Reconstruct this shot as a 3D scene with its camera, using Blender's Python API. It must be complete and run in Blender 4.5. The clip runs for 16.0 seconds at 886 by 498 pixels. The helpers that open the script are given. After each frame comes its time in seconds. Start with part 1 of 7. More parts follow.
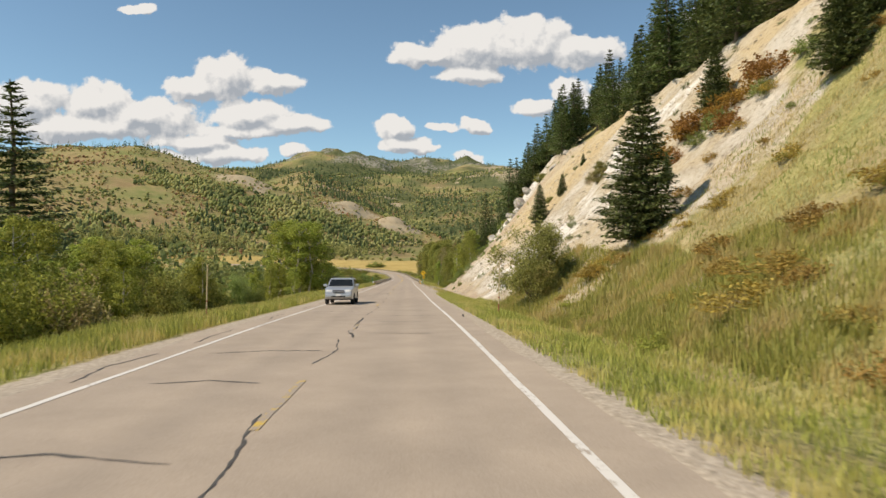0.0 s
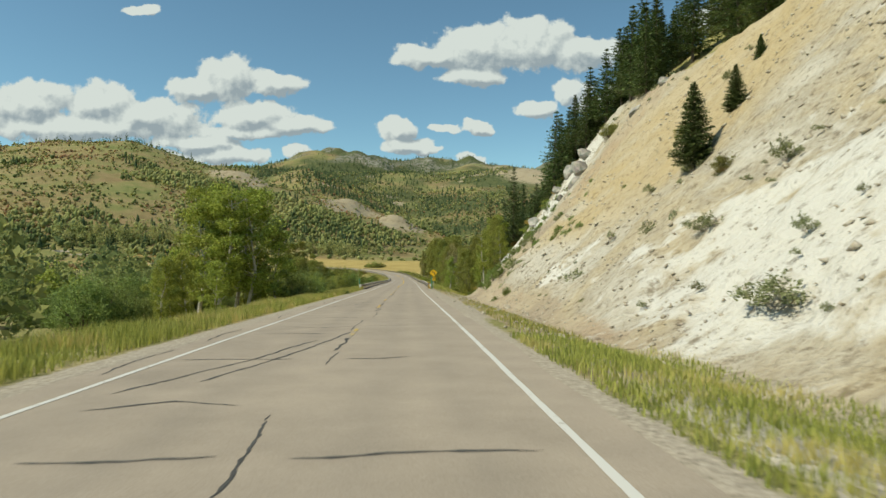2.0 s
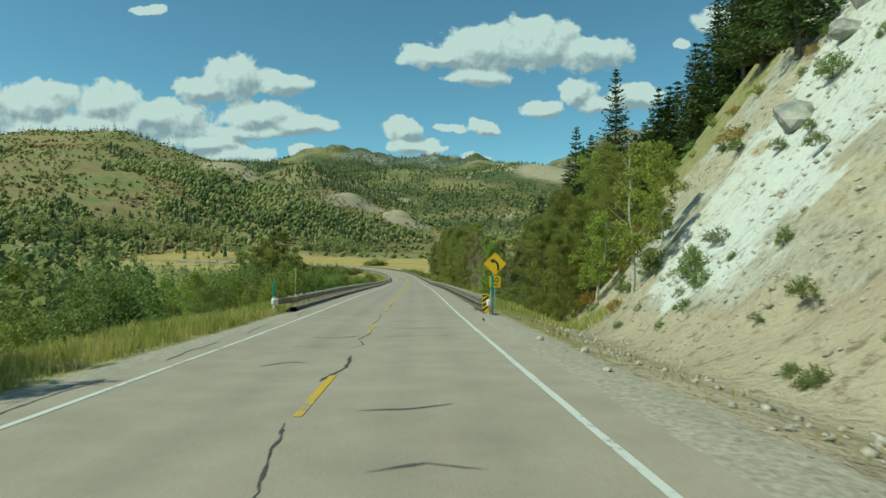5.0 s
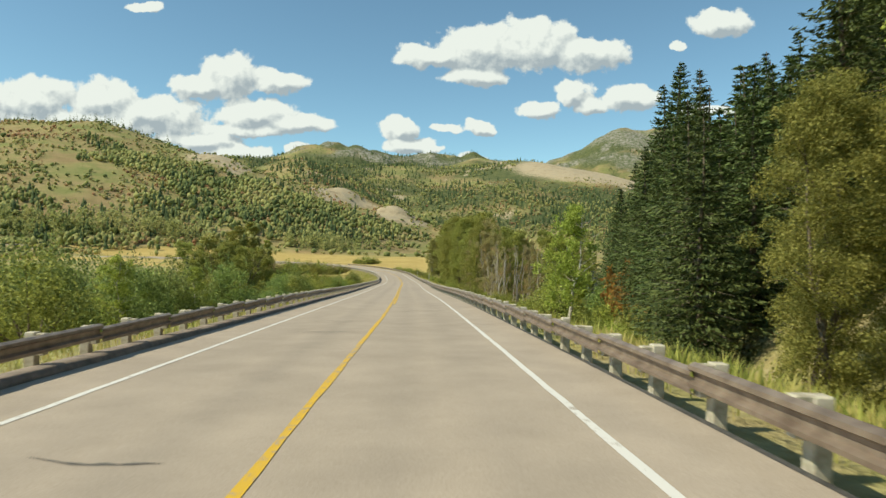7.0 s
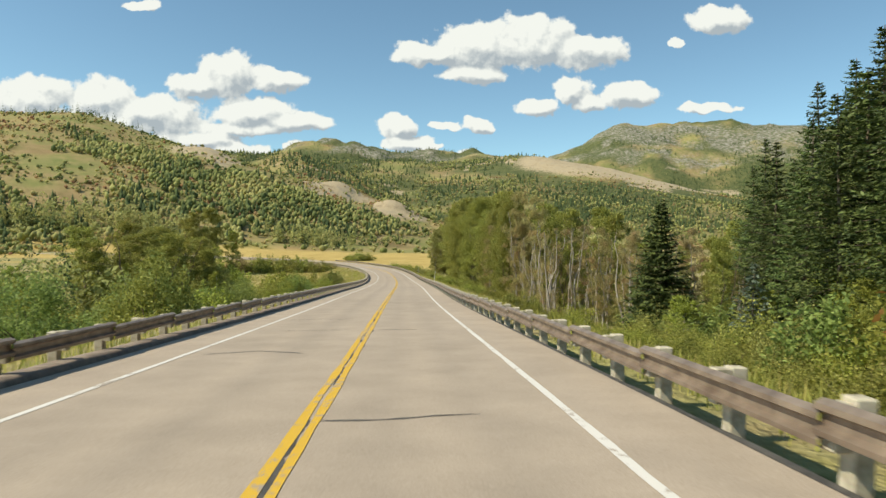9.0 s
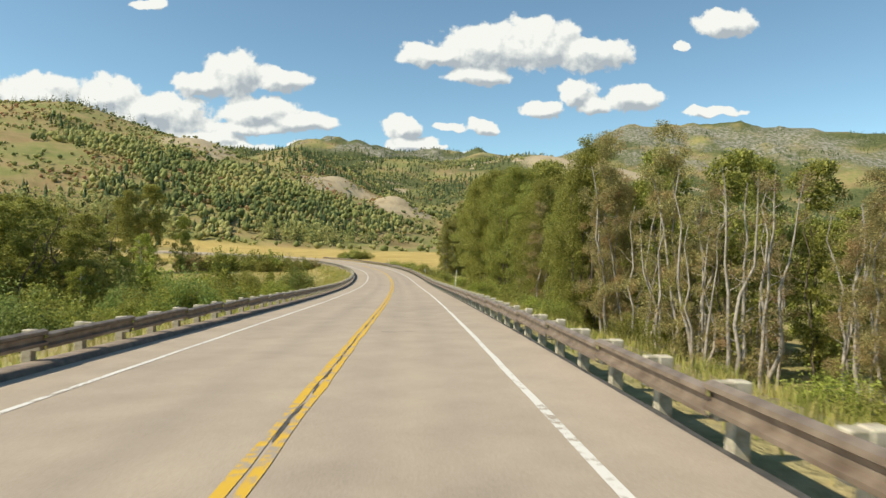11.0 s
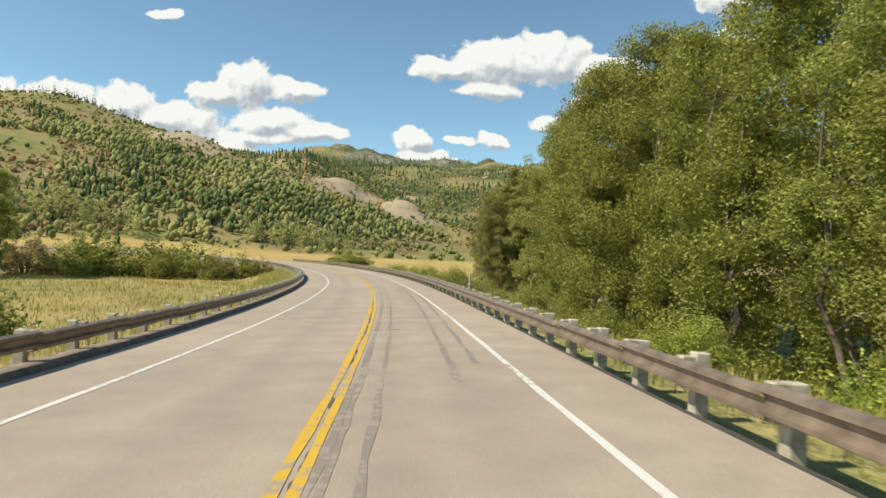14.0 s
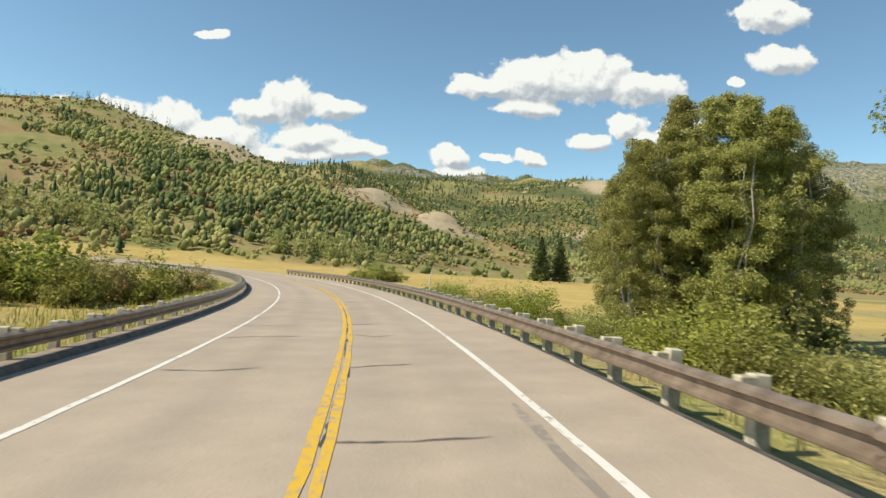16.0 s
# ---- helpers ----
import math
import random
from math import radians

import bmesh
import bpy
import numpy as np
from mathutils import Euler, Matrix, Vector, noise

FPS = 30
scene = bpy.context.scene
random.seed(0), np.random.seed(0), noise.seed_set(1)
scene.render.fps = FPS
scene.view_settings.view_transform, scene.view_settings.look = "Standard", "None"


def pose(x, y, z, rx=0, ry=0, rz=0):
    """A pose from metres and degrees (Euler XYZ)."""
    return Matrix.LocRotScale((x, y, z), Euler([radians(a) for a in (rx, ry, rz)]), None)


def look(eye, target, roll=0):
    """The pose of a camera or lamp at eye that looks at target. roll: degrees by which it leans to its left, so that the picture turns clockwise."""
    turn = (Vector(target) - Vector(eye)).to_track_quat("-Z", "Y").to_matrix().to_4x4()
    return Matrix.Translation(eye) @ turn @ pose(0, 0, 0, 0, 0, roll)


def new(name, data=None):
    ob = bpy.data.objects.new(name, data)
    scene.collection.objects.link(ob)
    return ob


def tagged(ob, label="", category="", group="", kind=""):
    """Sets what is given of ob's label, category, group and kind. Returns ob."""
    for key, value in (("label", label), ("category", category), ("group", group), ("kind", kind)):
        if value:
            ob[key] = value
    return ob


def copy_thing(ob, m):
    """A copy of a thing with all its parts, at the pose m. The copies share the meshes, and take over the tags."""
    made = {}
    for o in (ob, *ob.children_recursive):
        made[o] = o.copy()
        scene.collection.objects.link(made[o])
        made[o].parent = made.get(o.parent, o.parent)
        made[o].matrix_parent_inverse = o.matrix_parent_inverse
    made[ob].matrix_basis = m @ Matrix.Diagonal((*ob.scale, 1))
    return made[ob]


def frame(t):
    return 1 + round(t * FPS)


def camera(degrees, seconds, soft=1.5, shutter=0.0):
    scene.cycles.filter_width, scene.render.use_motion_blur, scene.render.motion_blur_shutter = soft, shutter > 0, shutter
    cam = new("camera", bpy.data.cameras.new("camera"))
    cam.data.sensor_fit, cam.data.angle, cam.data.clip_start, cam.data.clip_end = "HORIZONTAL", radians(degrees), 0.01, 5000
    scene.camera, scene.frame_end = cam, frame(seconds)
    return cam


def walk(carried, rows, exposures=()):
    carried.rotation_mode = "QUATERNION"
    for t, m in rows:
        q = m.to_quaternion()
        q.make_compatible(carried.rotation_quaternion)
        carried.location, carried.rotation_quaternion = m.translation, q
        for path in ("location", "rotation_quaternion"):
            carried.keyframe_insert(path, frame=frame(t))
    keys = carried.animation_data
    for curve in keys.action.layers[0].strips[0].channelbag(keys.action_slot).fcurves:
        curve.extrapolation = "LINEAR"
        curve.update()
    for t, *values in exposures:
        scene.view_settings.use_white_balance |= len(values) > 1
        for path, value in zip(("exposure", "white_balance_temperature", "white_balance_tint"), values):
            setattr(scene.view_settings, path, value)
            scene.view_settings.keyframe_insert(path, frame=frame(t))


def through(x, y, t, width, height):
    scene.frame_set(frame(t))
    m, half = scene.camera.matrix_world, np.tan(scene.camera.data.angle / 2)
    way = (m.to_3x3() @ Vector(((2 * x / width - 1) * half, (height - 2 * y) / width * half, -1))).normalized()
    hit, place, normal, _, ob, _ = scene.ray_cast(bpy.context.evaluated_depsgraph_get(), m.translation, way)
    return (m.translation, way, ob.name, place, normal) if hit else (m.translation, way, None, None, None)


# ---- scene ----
# ---------------------------------------------------------------- camera
cam = camera(70.95, 16.0, shutter=0.1)
PATH = [
    (0, (0.00, -0.00, 1.82), (-0.0000, 1.0000, -0.0000), 0.00),
    (0.5, (-0.66, 11.57, 1.36), (-0.0012, 1.0000, 0.0003), 0.16),
    (1, (-1.38, 23.13, 0.90), (-0.0041, 1.0000, -0.0009), -0.01),
    (1.5, (-2.10, 34.64, 0.34), (-0.0036, 1.0000, 0.0019), 0.14),
    (2, (-2.76, 46.12, -0.24), (-0.0035, 1.0000, 0.0021), 0.18),
    (2.5, (-3.44, 57.59, -0.73), (-0.0037, 1.0000, 0.0016), 0.12),
    (3, (-4.14, 69.01, -1.21), (-0.0076, 1.0000, 0.0001), 0.11),
    (3.5, (-4.84, 80.33, -1.69), (-0.0103, 0.9999, -0.0004), -0.03),
    (4, (-5.60, 91.52, -2.18), (-0.0128, 0.9999, -0.0007), 0.15),
    (4.5, (-6.37, 102.57, -2.69), (-0.0120, 0.9999, 0.0011), 0.13),
    (5, (-7.06, 113.53, -3.18), (-0.0119, 0.9999, 0.0018), 0.34),
    (7.5, (-10.27, 169.05, -5.42), (-0.0034, 1.0000, 0.0016), 0.81),
    (8, (-10.86, 180.15, -5.85), (-0.0047, 1.0000, -0.0019), 0.99),
    (8.5, (-11.48, 191.27, -6.34), (-0.0037, 1.0000, -0.0024), 0.79),
    (9, (-12.11, 202.38, -6.84), (-0.0029, 1.0000, -0.0017), 0.50),
    (11.5, (-15.48, 257.98, -9.14), (-0.0101, 0.9999, 0.0014), 1.34),
    (12, (-16.26, 269.41, -9.60), (-0.0114, 0.9999, 0.0040), 1.58),
    (12.5, (-17.06, 280.85, -10.10), (-0.0116, 0.9999, 0.0059), 1.82),
    (13, (-17.93, 292.37, -10.52), (-0.0137, 0.9999, 0.0096), 1.86),
    (13.5, (-18.89, 303.94, -10.93), (-0.0169, 0.9998, 0.0142), 2.06),
    (14, (-19.95, 315.52, -11.31), (-0.0212, 0.9996, 0.0198), 2.34),
    (14.5, (-21.09, 327.11, -11.58), (-0.0266, 0.9993, 0.0279), 2.54),
    (15, (-22.45, 338.82, -11.72), (-0.0374, 0.9987, 0.0340), 2.82),
    (15.5, (-24.02, 350.60, -11.76), (-0.0554, 0.9977, 0.0387), 3.01),
    (16, (-25.76, 362.45, -11.70), (-0.0790, 0.9959, 0.0439), 3.34),
]
EXPOSURE = [
    (0.0, 0.25, 7600, 12), (1.5, 0.2, 7300, 4), (2.5, -0.12, 7000, -10), (3.5, -0.15, 6500, -18), (5.0, -0.1, 6300, -24), (7.5, 0.4, 7500, 2), (16.0, 0.45, 7400, 6),
]
walk(cam, [(t, look(e, (e[0] + a[0], e[1] + a[1], e[2] + a[2]), r)) for t, e, a, r in PATH], EXPOSURE)

# ---------------------------------------------------------------- world and sun
SUN_TO = Vector((-0.62, -0.26, 0.74)).normalized()
world = bpy.data.worlds.new("World")
scene.world = world
world.use_nodes = True
wn = world.node_tree
sky = wn.nodes.new("ShaderNodeTexSky")
sky.sky_type = "NISHITA"
sky.sun_disc = False
sky.sun_elevation = math.asin(SUN_TO.z)
sky.sun_rotation = math.atan2(SUN_TO.x, SUN_TO.y)
sky.altitude = 1900
sky.air_density = 1.0
sky.dust_density = 0.8
sky.ozone_density = 0.9
bg = wn.nodes["Background"]
tinted = wn.nodes.new("ShaderNodeMix")
tinted.data_type, tinted.blend_type = "RGBA", "MULTIPLY"
tinted.inputs[0].default_value = 1.0
tinted.inputs[7].default_value = (0.79, 0.985, 1.0, 1)
wn.links.new(sky.outputs[0], tinted.inputs[6])
wn.links.new(tinted.outputs[2], bg.inputs[0])
bg.inputs[1].default_value = 0.13

# fair-weather clouds low in the north: puffs at (side, height) of a direction, with half width and half height, in thousandths
PUFFS = [
    (-25, 322, 66, 17), (57, 336, 84, 38), (139, 346, 66, 42), (221, 329, 72, 28), (48, 291, 52, 16),
    (-352, 288, 56, 36), (-402, 269, 52, 24), (-270, 278, 50, 19),
    (-670, 249, 66, 38), (-775, 238, 90, 40), (-552, 245, 58, 36), (-479, 223, 86, 30), (-580, 207, 190, 22),
    (-315, 226, 66, 28), (-243, 211, 66, 16), (-325, 202, 76, 13), (-352, 165, 68, 16), (-443, 154, 66, 16), (-398, 183, 74, 15),
    (-77, 206, 32, 19), (-65, 181, 47, 13), (-29, 172, 24, 8), (0, 207, 25, 7), (55, 207, 26, 12), (41, 156, 26, 14),
    (148, 237, 36, 13), (202, 265, 33, 21), (229, 247, 27, 15), (293, 259, 46, 24), (418, 239, 49, 9), (437, 383, 53, 23),
    (373, 345, 12, 7), (-236, 170, 24, 10), (330, 197, 30, 8), (-490, 395, 32, 10), (420, 453, 57, 27),
]


def cloud_group():
    g = bpy.data.node_groups.new("cloud_density", "ShaderNodeTree")
    g.interface.new_socket("Vector", in_out="INPUT", socket_type="NodeSocketVector")
    g.interface.new_socket("Density", in_out="OUTPUT", socket_type="NodeSocketFloat")
    gi, go = g.nodes.new("NodeGroupInput"), g.nodes.new("NodeGroupOutput")
    warp = g.nodes.new("ShaderNodeTexNoise")
    warp.inputs["Scale"].default_value = 26
    warp.inputs["Detail"].default_value = 3
    g.links.new(gi.outputs[0], warp.inputs["Vector"])
    off = g.nodes.new("ShaderNodeVectorMath")
    off.operation = "MULTIPLY_ADD"
    off.inputs[1].default_value = (0.045, 0.03, 0)
    g.links.new(warp.outputs["Color"], off.inputs[0])
    g.links.new(gi.outputs[0], off.inputs[2])
    best = None
    for u, v, a, b in PUFFS:
        sc = g.nodes.new("ShaderNodeVectorMath")
        sc.operation = "MULTIPLY_ADD"
        sc.inputs[1].default_value = (1000 / a, 1000 / b, 0)
        sc.inputs[2].default_value = (-(u + 22) / a, -(v + 4) / b, 0)
        g.links.new(off.outputs[0], sc.inputs[0])
        ln = g.nodes.new("ShaderNodeVectorMath")
        ln.operation = "LENGTH"
        g.links.new(sc.outputs[0], ln.inputs[0])
        if best is None:
            best = ln.outputs["Value"]
        else:
            mn = g.nodes.new("ShaderNodeMath")
            mn.operation = "SMOOTH_MIN"
            mn.inputs[2].default_value = 0.25
            g.links.new(best, mn.inputs[0])
            g.links.new(ln.outputs["Value"], mn.inputs[1])
            best = mn.outputs[0]
    n = g.nodes.new("ShaderNodeTexNoise")
    n.inputs["Scale"].default_value = 34
    n.inputs["Detail"].default_value = 9
    n.inputs["Roughness"].default_value = 0.58
    g.links.new(gi.outputs[0], n.inputs["Vector"])
    amp = g.nodes.new("ShaderNodeMath")
    amp.operation = "MULTIPLY_ADD"
    amp.inputs[1].default_value = 1.15
    amp.inputs[2].default_value = 0.55
    g.links.new(n.outputs[0], amp.inputs[0])
    d = g.nodes.new("ShaderNodeMath")
    d.operation = "SUBTRACT"
    g.links.new(amp.outputs[0], d.inputs[0])
    g.links.new(best, d.inputs[1])
    g.links.new(d.outputs[0], go.inputs[0])
    return g


def sky_clouds():
    tc = wn.nodes.new("ShaderNodeTexCoord")
    sx = wn.nodes.new("ShaderNodeSeparateXYZ")
    wn.links.new(tc.outputs["Generated"], sx.inputs[0])

    def op(kind, a, b, clamp=False):
        n = wn.nodes.new("ShaderNodeMath")
        n.operation = kind
        n.use_clamp = clamp
        for i, v in ((0, a), (1, b)):
            if isinstance(v, (int, float)):
                n.inputs[i].default_value = v
            else:
                wn.links.new(v, n.inputs[i])
        return n.outputs[0]

    ahead = op("MAXIMUM", sx.outputs[1], 0.02)
    cb = wn.nodes.new("ShaderNodeCombineXYZ")
    wn.links.new(op("DIVIDE", sx.outputs[0], ahead), cb.inputs[0])
    wn.links.new(op("DIVIDE", sx.outputs[2], ahead), cb.inputs[1])
    grp = cloud_group()
    one, two = wn.nodes.new("ShaderNodeGroup"), wn.nodes.new("ShaderNodeGroup")
    one.node_tree = two.node_tree = grp
    wn.links.new(cb.outputs[0], one.inputs[0])
    sh = wn.nodes.new("ShaderNodeVectorMath")
    sh.operation = "ADD"
    sh.inputs[1].default_value = (-0.008, 0.014, 0)
    wn.links.new(cb.outputs[0], sh.inputs[0])
    wn.links.new(sh.outputs[0], two.inputs[0])
    cover = wn.nodes.new("ShaderNodeMapRange")
    cover.interpolation_type = "SMOOTHSTEP"
    cover.inputs["From Min"].default_value = 0.0
    cover.inputs["From Max"].default_value = 0.22
    wn.links.new(one.outputs[0], cover.inputs["Value"])
    lit = op("ADD", op("MULTIPLY", op("SUBTRACT", one.outputs[0], two.outputs[0]), 1.9), 0.70, True)
    tone = wn.nodes.new("ShaderNodeMix")
    tone.data_type = "RGBA"
    tone.inputs[6].default_value = (0.42, 0.50, 0.62, 1)
    tone.inputs[7].default_value = (0.90, 0.96, 1.04, 1)
    wn.links.new(lit, tone.inputs[0])
    white = wn.nodes.new("ShaderNodeBackground")
    wn.links.new(tone.outputs[2], white.inputs[0])
    white.inputs[1].default_value = 0.72
    mx = wn.nodes.new("ShaderNodeMixShader")
    front = op("GREATER_THAN", sx.outputs[1], 0.05)
    wn.links.new(op("MULTIPLY", cover.outputs[0], front), mx.inputs[0])
    wn.links.new(bg.outputs[0], mx.inputs[1])
    wn.links.new(white.outputs[0], mx.inputs[2])
    wn.links.new(mx.outputs[0], wn.nodes["World Output"].inputs[0])


sky_clouds()
sun = new("sun", bpy.data.lights.new("sun", "SUN"))
sun.data.energy = 4.3
sun.data.angle = radians(0.53)
sun.data.color = (1.0, 0.935, 0.84)
sun.matrix_world = look((0, 0, 60), Vector((0, 0, 60)) - SUN_TO)


# ---------------------------------------------------------------- helpers
def mesh_from(name, verts, faces, mats=(), smooth=False):
    me = bpy.data.meshes.new(name)
    verts = np.asarray(verts, dtype=np.float32)
    if isinstance(faces, np.ndarray):
        n, k = faces.shape
        me.vertices.add(len(verts))
        me.vertices.foreach_set("co", verts.ravel())
        me.loops.add(n * k)
        me.loops.foreach_set("vertex_index", faces.astype(np.int32).ravel())
        me.polygons.add(n)
        me.polygons.foreach_set("loop_start", (np.arange(n) * k).astype(np.int32))
        me.polygons.foreach_set("loop_total", np.full(n, k, np.int32))
        me.update(calc_edges=True)
        me.validate()
    else:
        me.from_pydata([tuple(map(float, v)) for v in verts], [], [tuple(map(int, q)) for q in faces])
        me.update()
    for m in mats:
        me.materials.append(m)
    if smooth:
        me.polygons.foreach_set("use_smooth", np.ones(len(me.polygons), bool))
    return me


def part_of(name, me, parent, label="", at=None):
    ob = new(name, me)
    ob.parent = parent
    if at is not None:
        ob.matrix_local = at
    if label:
        tagged(ob, label)
    return ob


def bm_mesh(name, bm, mats=(), smooth=False):
    me = bpy.data.meshes.new(name)
    bm.normal_update()
    bm.to_mesh(me)
    bm.free()
    for m in mats:
        me.materials.append(m)
    if smooth:
        for p in me.polygons:
            p.use_smooth = True
    return me


def box_bm(sx, sy, sz, at=(0, 0, 0), bevel=0.0, bm=None):
    own = bmesh.new()
    bmesh.ops.create_cube(own, size=1.0)
    for v in own.verts:
        v.co = Vector((v.co.x * sx, v.co.y * sy, v.co.z * sz))
    if bevel:
        bmesh.ops.bevel(own, geom=own.edges[:], offset=bevel, segments=1, affect="EDGES")
    for v in own.verts:
        v.co += Vector(at)
    if bm is None:
        return own
    tmp = bpy.data.meshes.new("tmp")
    own.to_mesh(tmp)
    own.free()
    bm.from_mesh(tmp)
    bpy.data.meshes.remove(tmp)
    return bm


def empty(name, m, label, category, group="", kind=""):
    ob = new(name)
    ob.matrix_world = m
    return tagged(ob, label, category, group, kind)


def smooth01(a, b, x):
    t = np.clip((np.asarray(x, float) - a) / (b - a), 0, 1)
    return t * t * (3 - 2 * t)


def wave_noise(x, y, scale, seed=0, octaves=4):
    """Cheap value noise on arrays, about -1 to 1."""
    x, y = np.asarray(x, float) / scale, np.asarray(y, float) / scale
    out, amp, tot = np.zeros(np.broadcast(x, y).shape), 1.0, 0.0
    for o in range(octaves):
        xi, yi = np.floor(x), np.floor(y)
        fx, fy = x - xi, y - yi
        fx, fy = fx * fx * (3 - 2 * fx), fy * fy * (3 - 2 * fy)

        def h(a, b):
            v = np.sin(a * 127.1 + b * 311.7 + (seed + o) * 74.7) * 43758.5453
            return (v - np.floor(v)) * 2 - 1

        out = out + amp * ((h(xi, yi) * (1 - fx) + h(xi + 1, yi) * fx) * (1 - fy) + (h(xi, yi + 1) * (1 - fx) + h(xi + 1, yi + 1) * fx) * fy)
        tot += amp
        amp *= 0.5
        x, y = x * 2.03 + 17.3, y * 2.03 - 9.1
    return out / tot


# ---------------------------------------------------------------- materials
def mat(name):
    m = bpy.data.materials.new(name)
    m.use_nodes = True
    return m, m.node_tree, m.node_tree.nodes["Principled BSDF"]


def node(nt, kind, **kw):
    n = nt.nodes.new(kind)
    for k, v in kw.items():
        if k in n.inputs:
            n.inputs[k].default_value = v
    return n


def noise_tex(nt, scale, detail=4.0, rough=0.55, coords="Object"):
    tc = nt.nodes.new("ShaderNodeTexCoord")
    n = node(nt, "ShaderNodeTexNoise", Scale=scale, Detail=detail, Roughness=rough)
    nt.links.new(tc.outputs[coords], n.inputs["Vector"])
    return n


def ramp(nt, src, stops):
    r = nt.nodes.new("ShaderNodeValToRGB")
    el = r.color_ramp.elements
    while len(el) < len(stops):
        el.new(0.5)
    for e, (p, c) in zip(el, stops):
        e.position = p
        e.color = (*c, 1) if len(c) == 3 else c
    nt.links.new(src, r.inputs[0])
    return r


def mixc(nt, fac, a, b, mode="MIX"):
    n = nt.nodes.new("ShaderNodeMix")
    n.data_type = "RGBA"
    n.blend_type = mode
    for sock, v in ((n.inputs[0], fac), (n.inputs[6], a), (n.inputs[7], b)):
        if isinstance(v, (int, float)):
            sock.default_value = v
        elif isinstance(v, tuple):
            sock.default_value = (*v, 1)
        else:
            nt.links.new(v, sock)
    return n.outputs[2]


def math_node(nt, op, a, b=0.0, clamp=False):
    n = nt.nodes.new("ShaderNodeMath")
    n.operation = op
    n.use_clamp = clamp
    for sock, v in ((n.inputs[0], a), (n.inputs[1], b)):
        if isinstance(v, (int, float)):
            sock.default_value = v
        else:
            nt.links.new(v, sock)
    return n.outputs[0]


def bump(nt, p, height, strength=0.3, distance=0.02):
    b = node(nt, "ShaderNodeBump", Strength=strength, Distance=distance)
    nt.links.new(height, b.inputs["Height"])
    nt.links.new(b.outputs[0], p.inputs["Normal"])
    return b


def simple(name, c1, c2, scale=8.0, rough=0.8, metal=0.0, bumps=0.2, dist=0.01, fine=60.0):
    m, nt, p = mat(name)
    n1, n2 = noise_tex(nt, scale), noise_tex(nt, fine, 2.0)
    r = ramp(nt, n1.outputs[0], [(0.32, c1), (0.68, c2)])
    col = mixc(nt, 0.25, r.outputs[0], n2.outputs["Color"], "SOFT_LIGHT")
    nt.links.new(col, p.inputs["Base Color"])
    p.inputs["Roughness"].default_value = rough
    p.inputs["Metallic"].default_value = metal
    if bumps:
        bump(nt, p, n2.outputs[0], bumps, dist)
    return m


def leaf_mat(name, dark, light, other=None, share=0.0, through=0.42):
    """Leaves: colour varies from leaf to leaf and from tree to tree, and light shines through."""
    m, nt, p = mat(name)
    geo = nt.nodes.new("ShaderNodeNewGeometry")
    info = nt.nodes.new("ShaderNodeObjectInfo")
    r = ramp(nt, geo.outputs["Random Per Island"], [(0.0, dark), (0.75, light), (1.0, tuple(min(1, c * 1.25) for c in light))])
    col = r.outputs[0]
    if other:
        n = noise_tex(nt, 0.45, 2.0)
        f = ramp(nt, n.outputs[0], [(0.62 - share * 0.25, (0, 0, 0)), (0.72 - share * 0.25, (1, 1, 1))])
        col = mixc(nt, f.outputs[0], col, other)
    hs = nt.nodes.new("ShaderNodeHueSaturation")
    hs.inputs["Saturation"].default_value = 1.0
    nt.links.new(math_node(nt, "ADD", math_node(nt, "MULTIPLY", info.outputs["Random"], 0.03), 0.485), hs.inputs["Hue"])
    nt.links.new(math_node(nt, "ADD", math_node(nt, "MULTIPLY", info.outputs["Random"], 0.3), 0.85), hs.inputs["Value"])
    nt.links.new(col, hs.inputs["Color"])
    nt.links.new(hs.outputs[0], p.inputs["Base Color"])
    p.inputs["Roughness"].default_value = 0.6
    p.inputs["Specular IOR Level"].default_value = 0.25
    t = nt.nodes.new("ShaderNodeBsdfTranslucent")
    nt.links.new(hs.outputs[0], t.inputs[0])
    mx = nt.nodes.new("ShaderNodeMixShader")
    mx.inputs[0].default_value = through
    nt.links.new(p.outputs[0], mx.inputs[1])
    nt.links.new(t.outputs[0], mx.inputs[2])
    nt.links.new(mx.outputs[0], nt.nodes["Material Output"].inputs[0])
    return m


M_LEAF = leaf_mat("leaf_green", (0.13, 0.15, 0.03), (0.37, 0.37, 0.095))
M_LEAF_BRIGHT = leaf_mat("leaf_bright", (0.17, 0.21, 0.035), (0.40, 0.43, 0.095))
M_LEAF_PALE = leaf_mat("leaf_pale", (0.19, 0.20, 0.06), (0.45, 0.44, 0.15))
M_LEAF_GREEN = leaf_mat("leaf_deep_green", (0.12, 0.17, 0.045), (0.28, 0.34, 0.10))
M_LEAF_OLIVE = leaf_mat("leaf_olive", (0.13, 0.135, 0.035), (0.30, 0.28, 0.09), (0.30, 0.22, 0.09), 0.15)
M_LEAF_TAN = leaf_mat("leaf_tan", (0.19, 0.165, 0.07), (0.42, 0.355, 0.16), (0.40, 0.27, 0.14), 0.4)
M_LEAF_SAGE = leaf_mat("leaf_sage", (0.15, 0.17, 0.075), (0.32, 0.33, 0.17))
M_LEAF_OCHRE = leaf_mat("leaf_ochre", (0.26, 0.17, 0.04), (0.46, 0.33, 0.09), (0.24, 0.23, 0.07), 0.3)
M_LEAF_RUST = leaf_mat("leaf_rust", (0.20, 0.10, 0.03), (0.36, 0.20, 0.05))
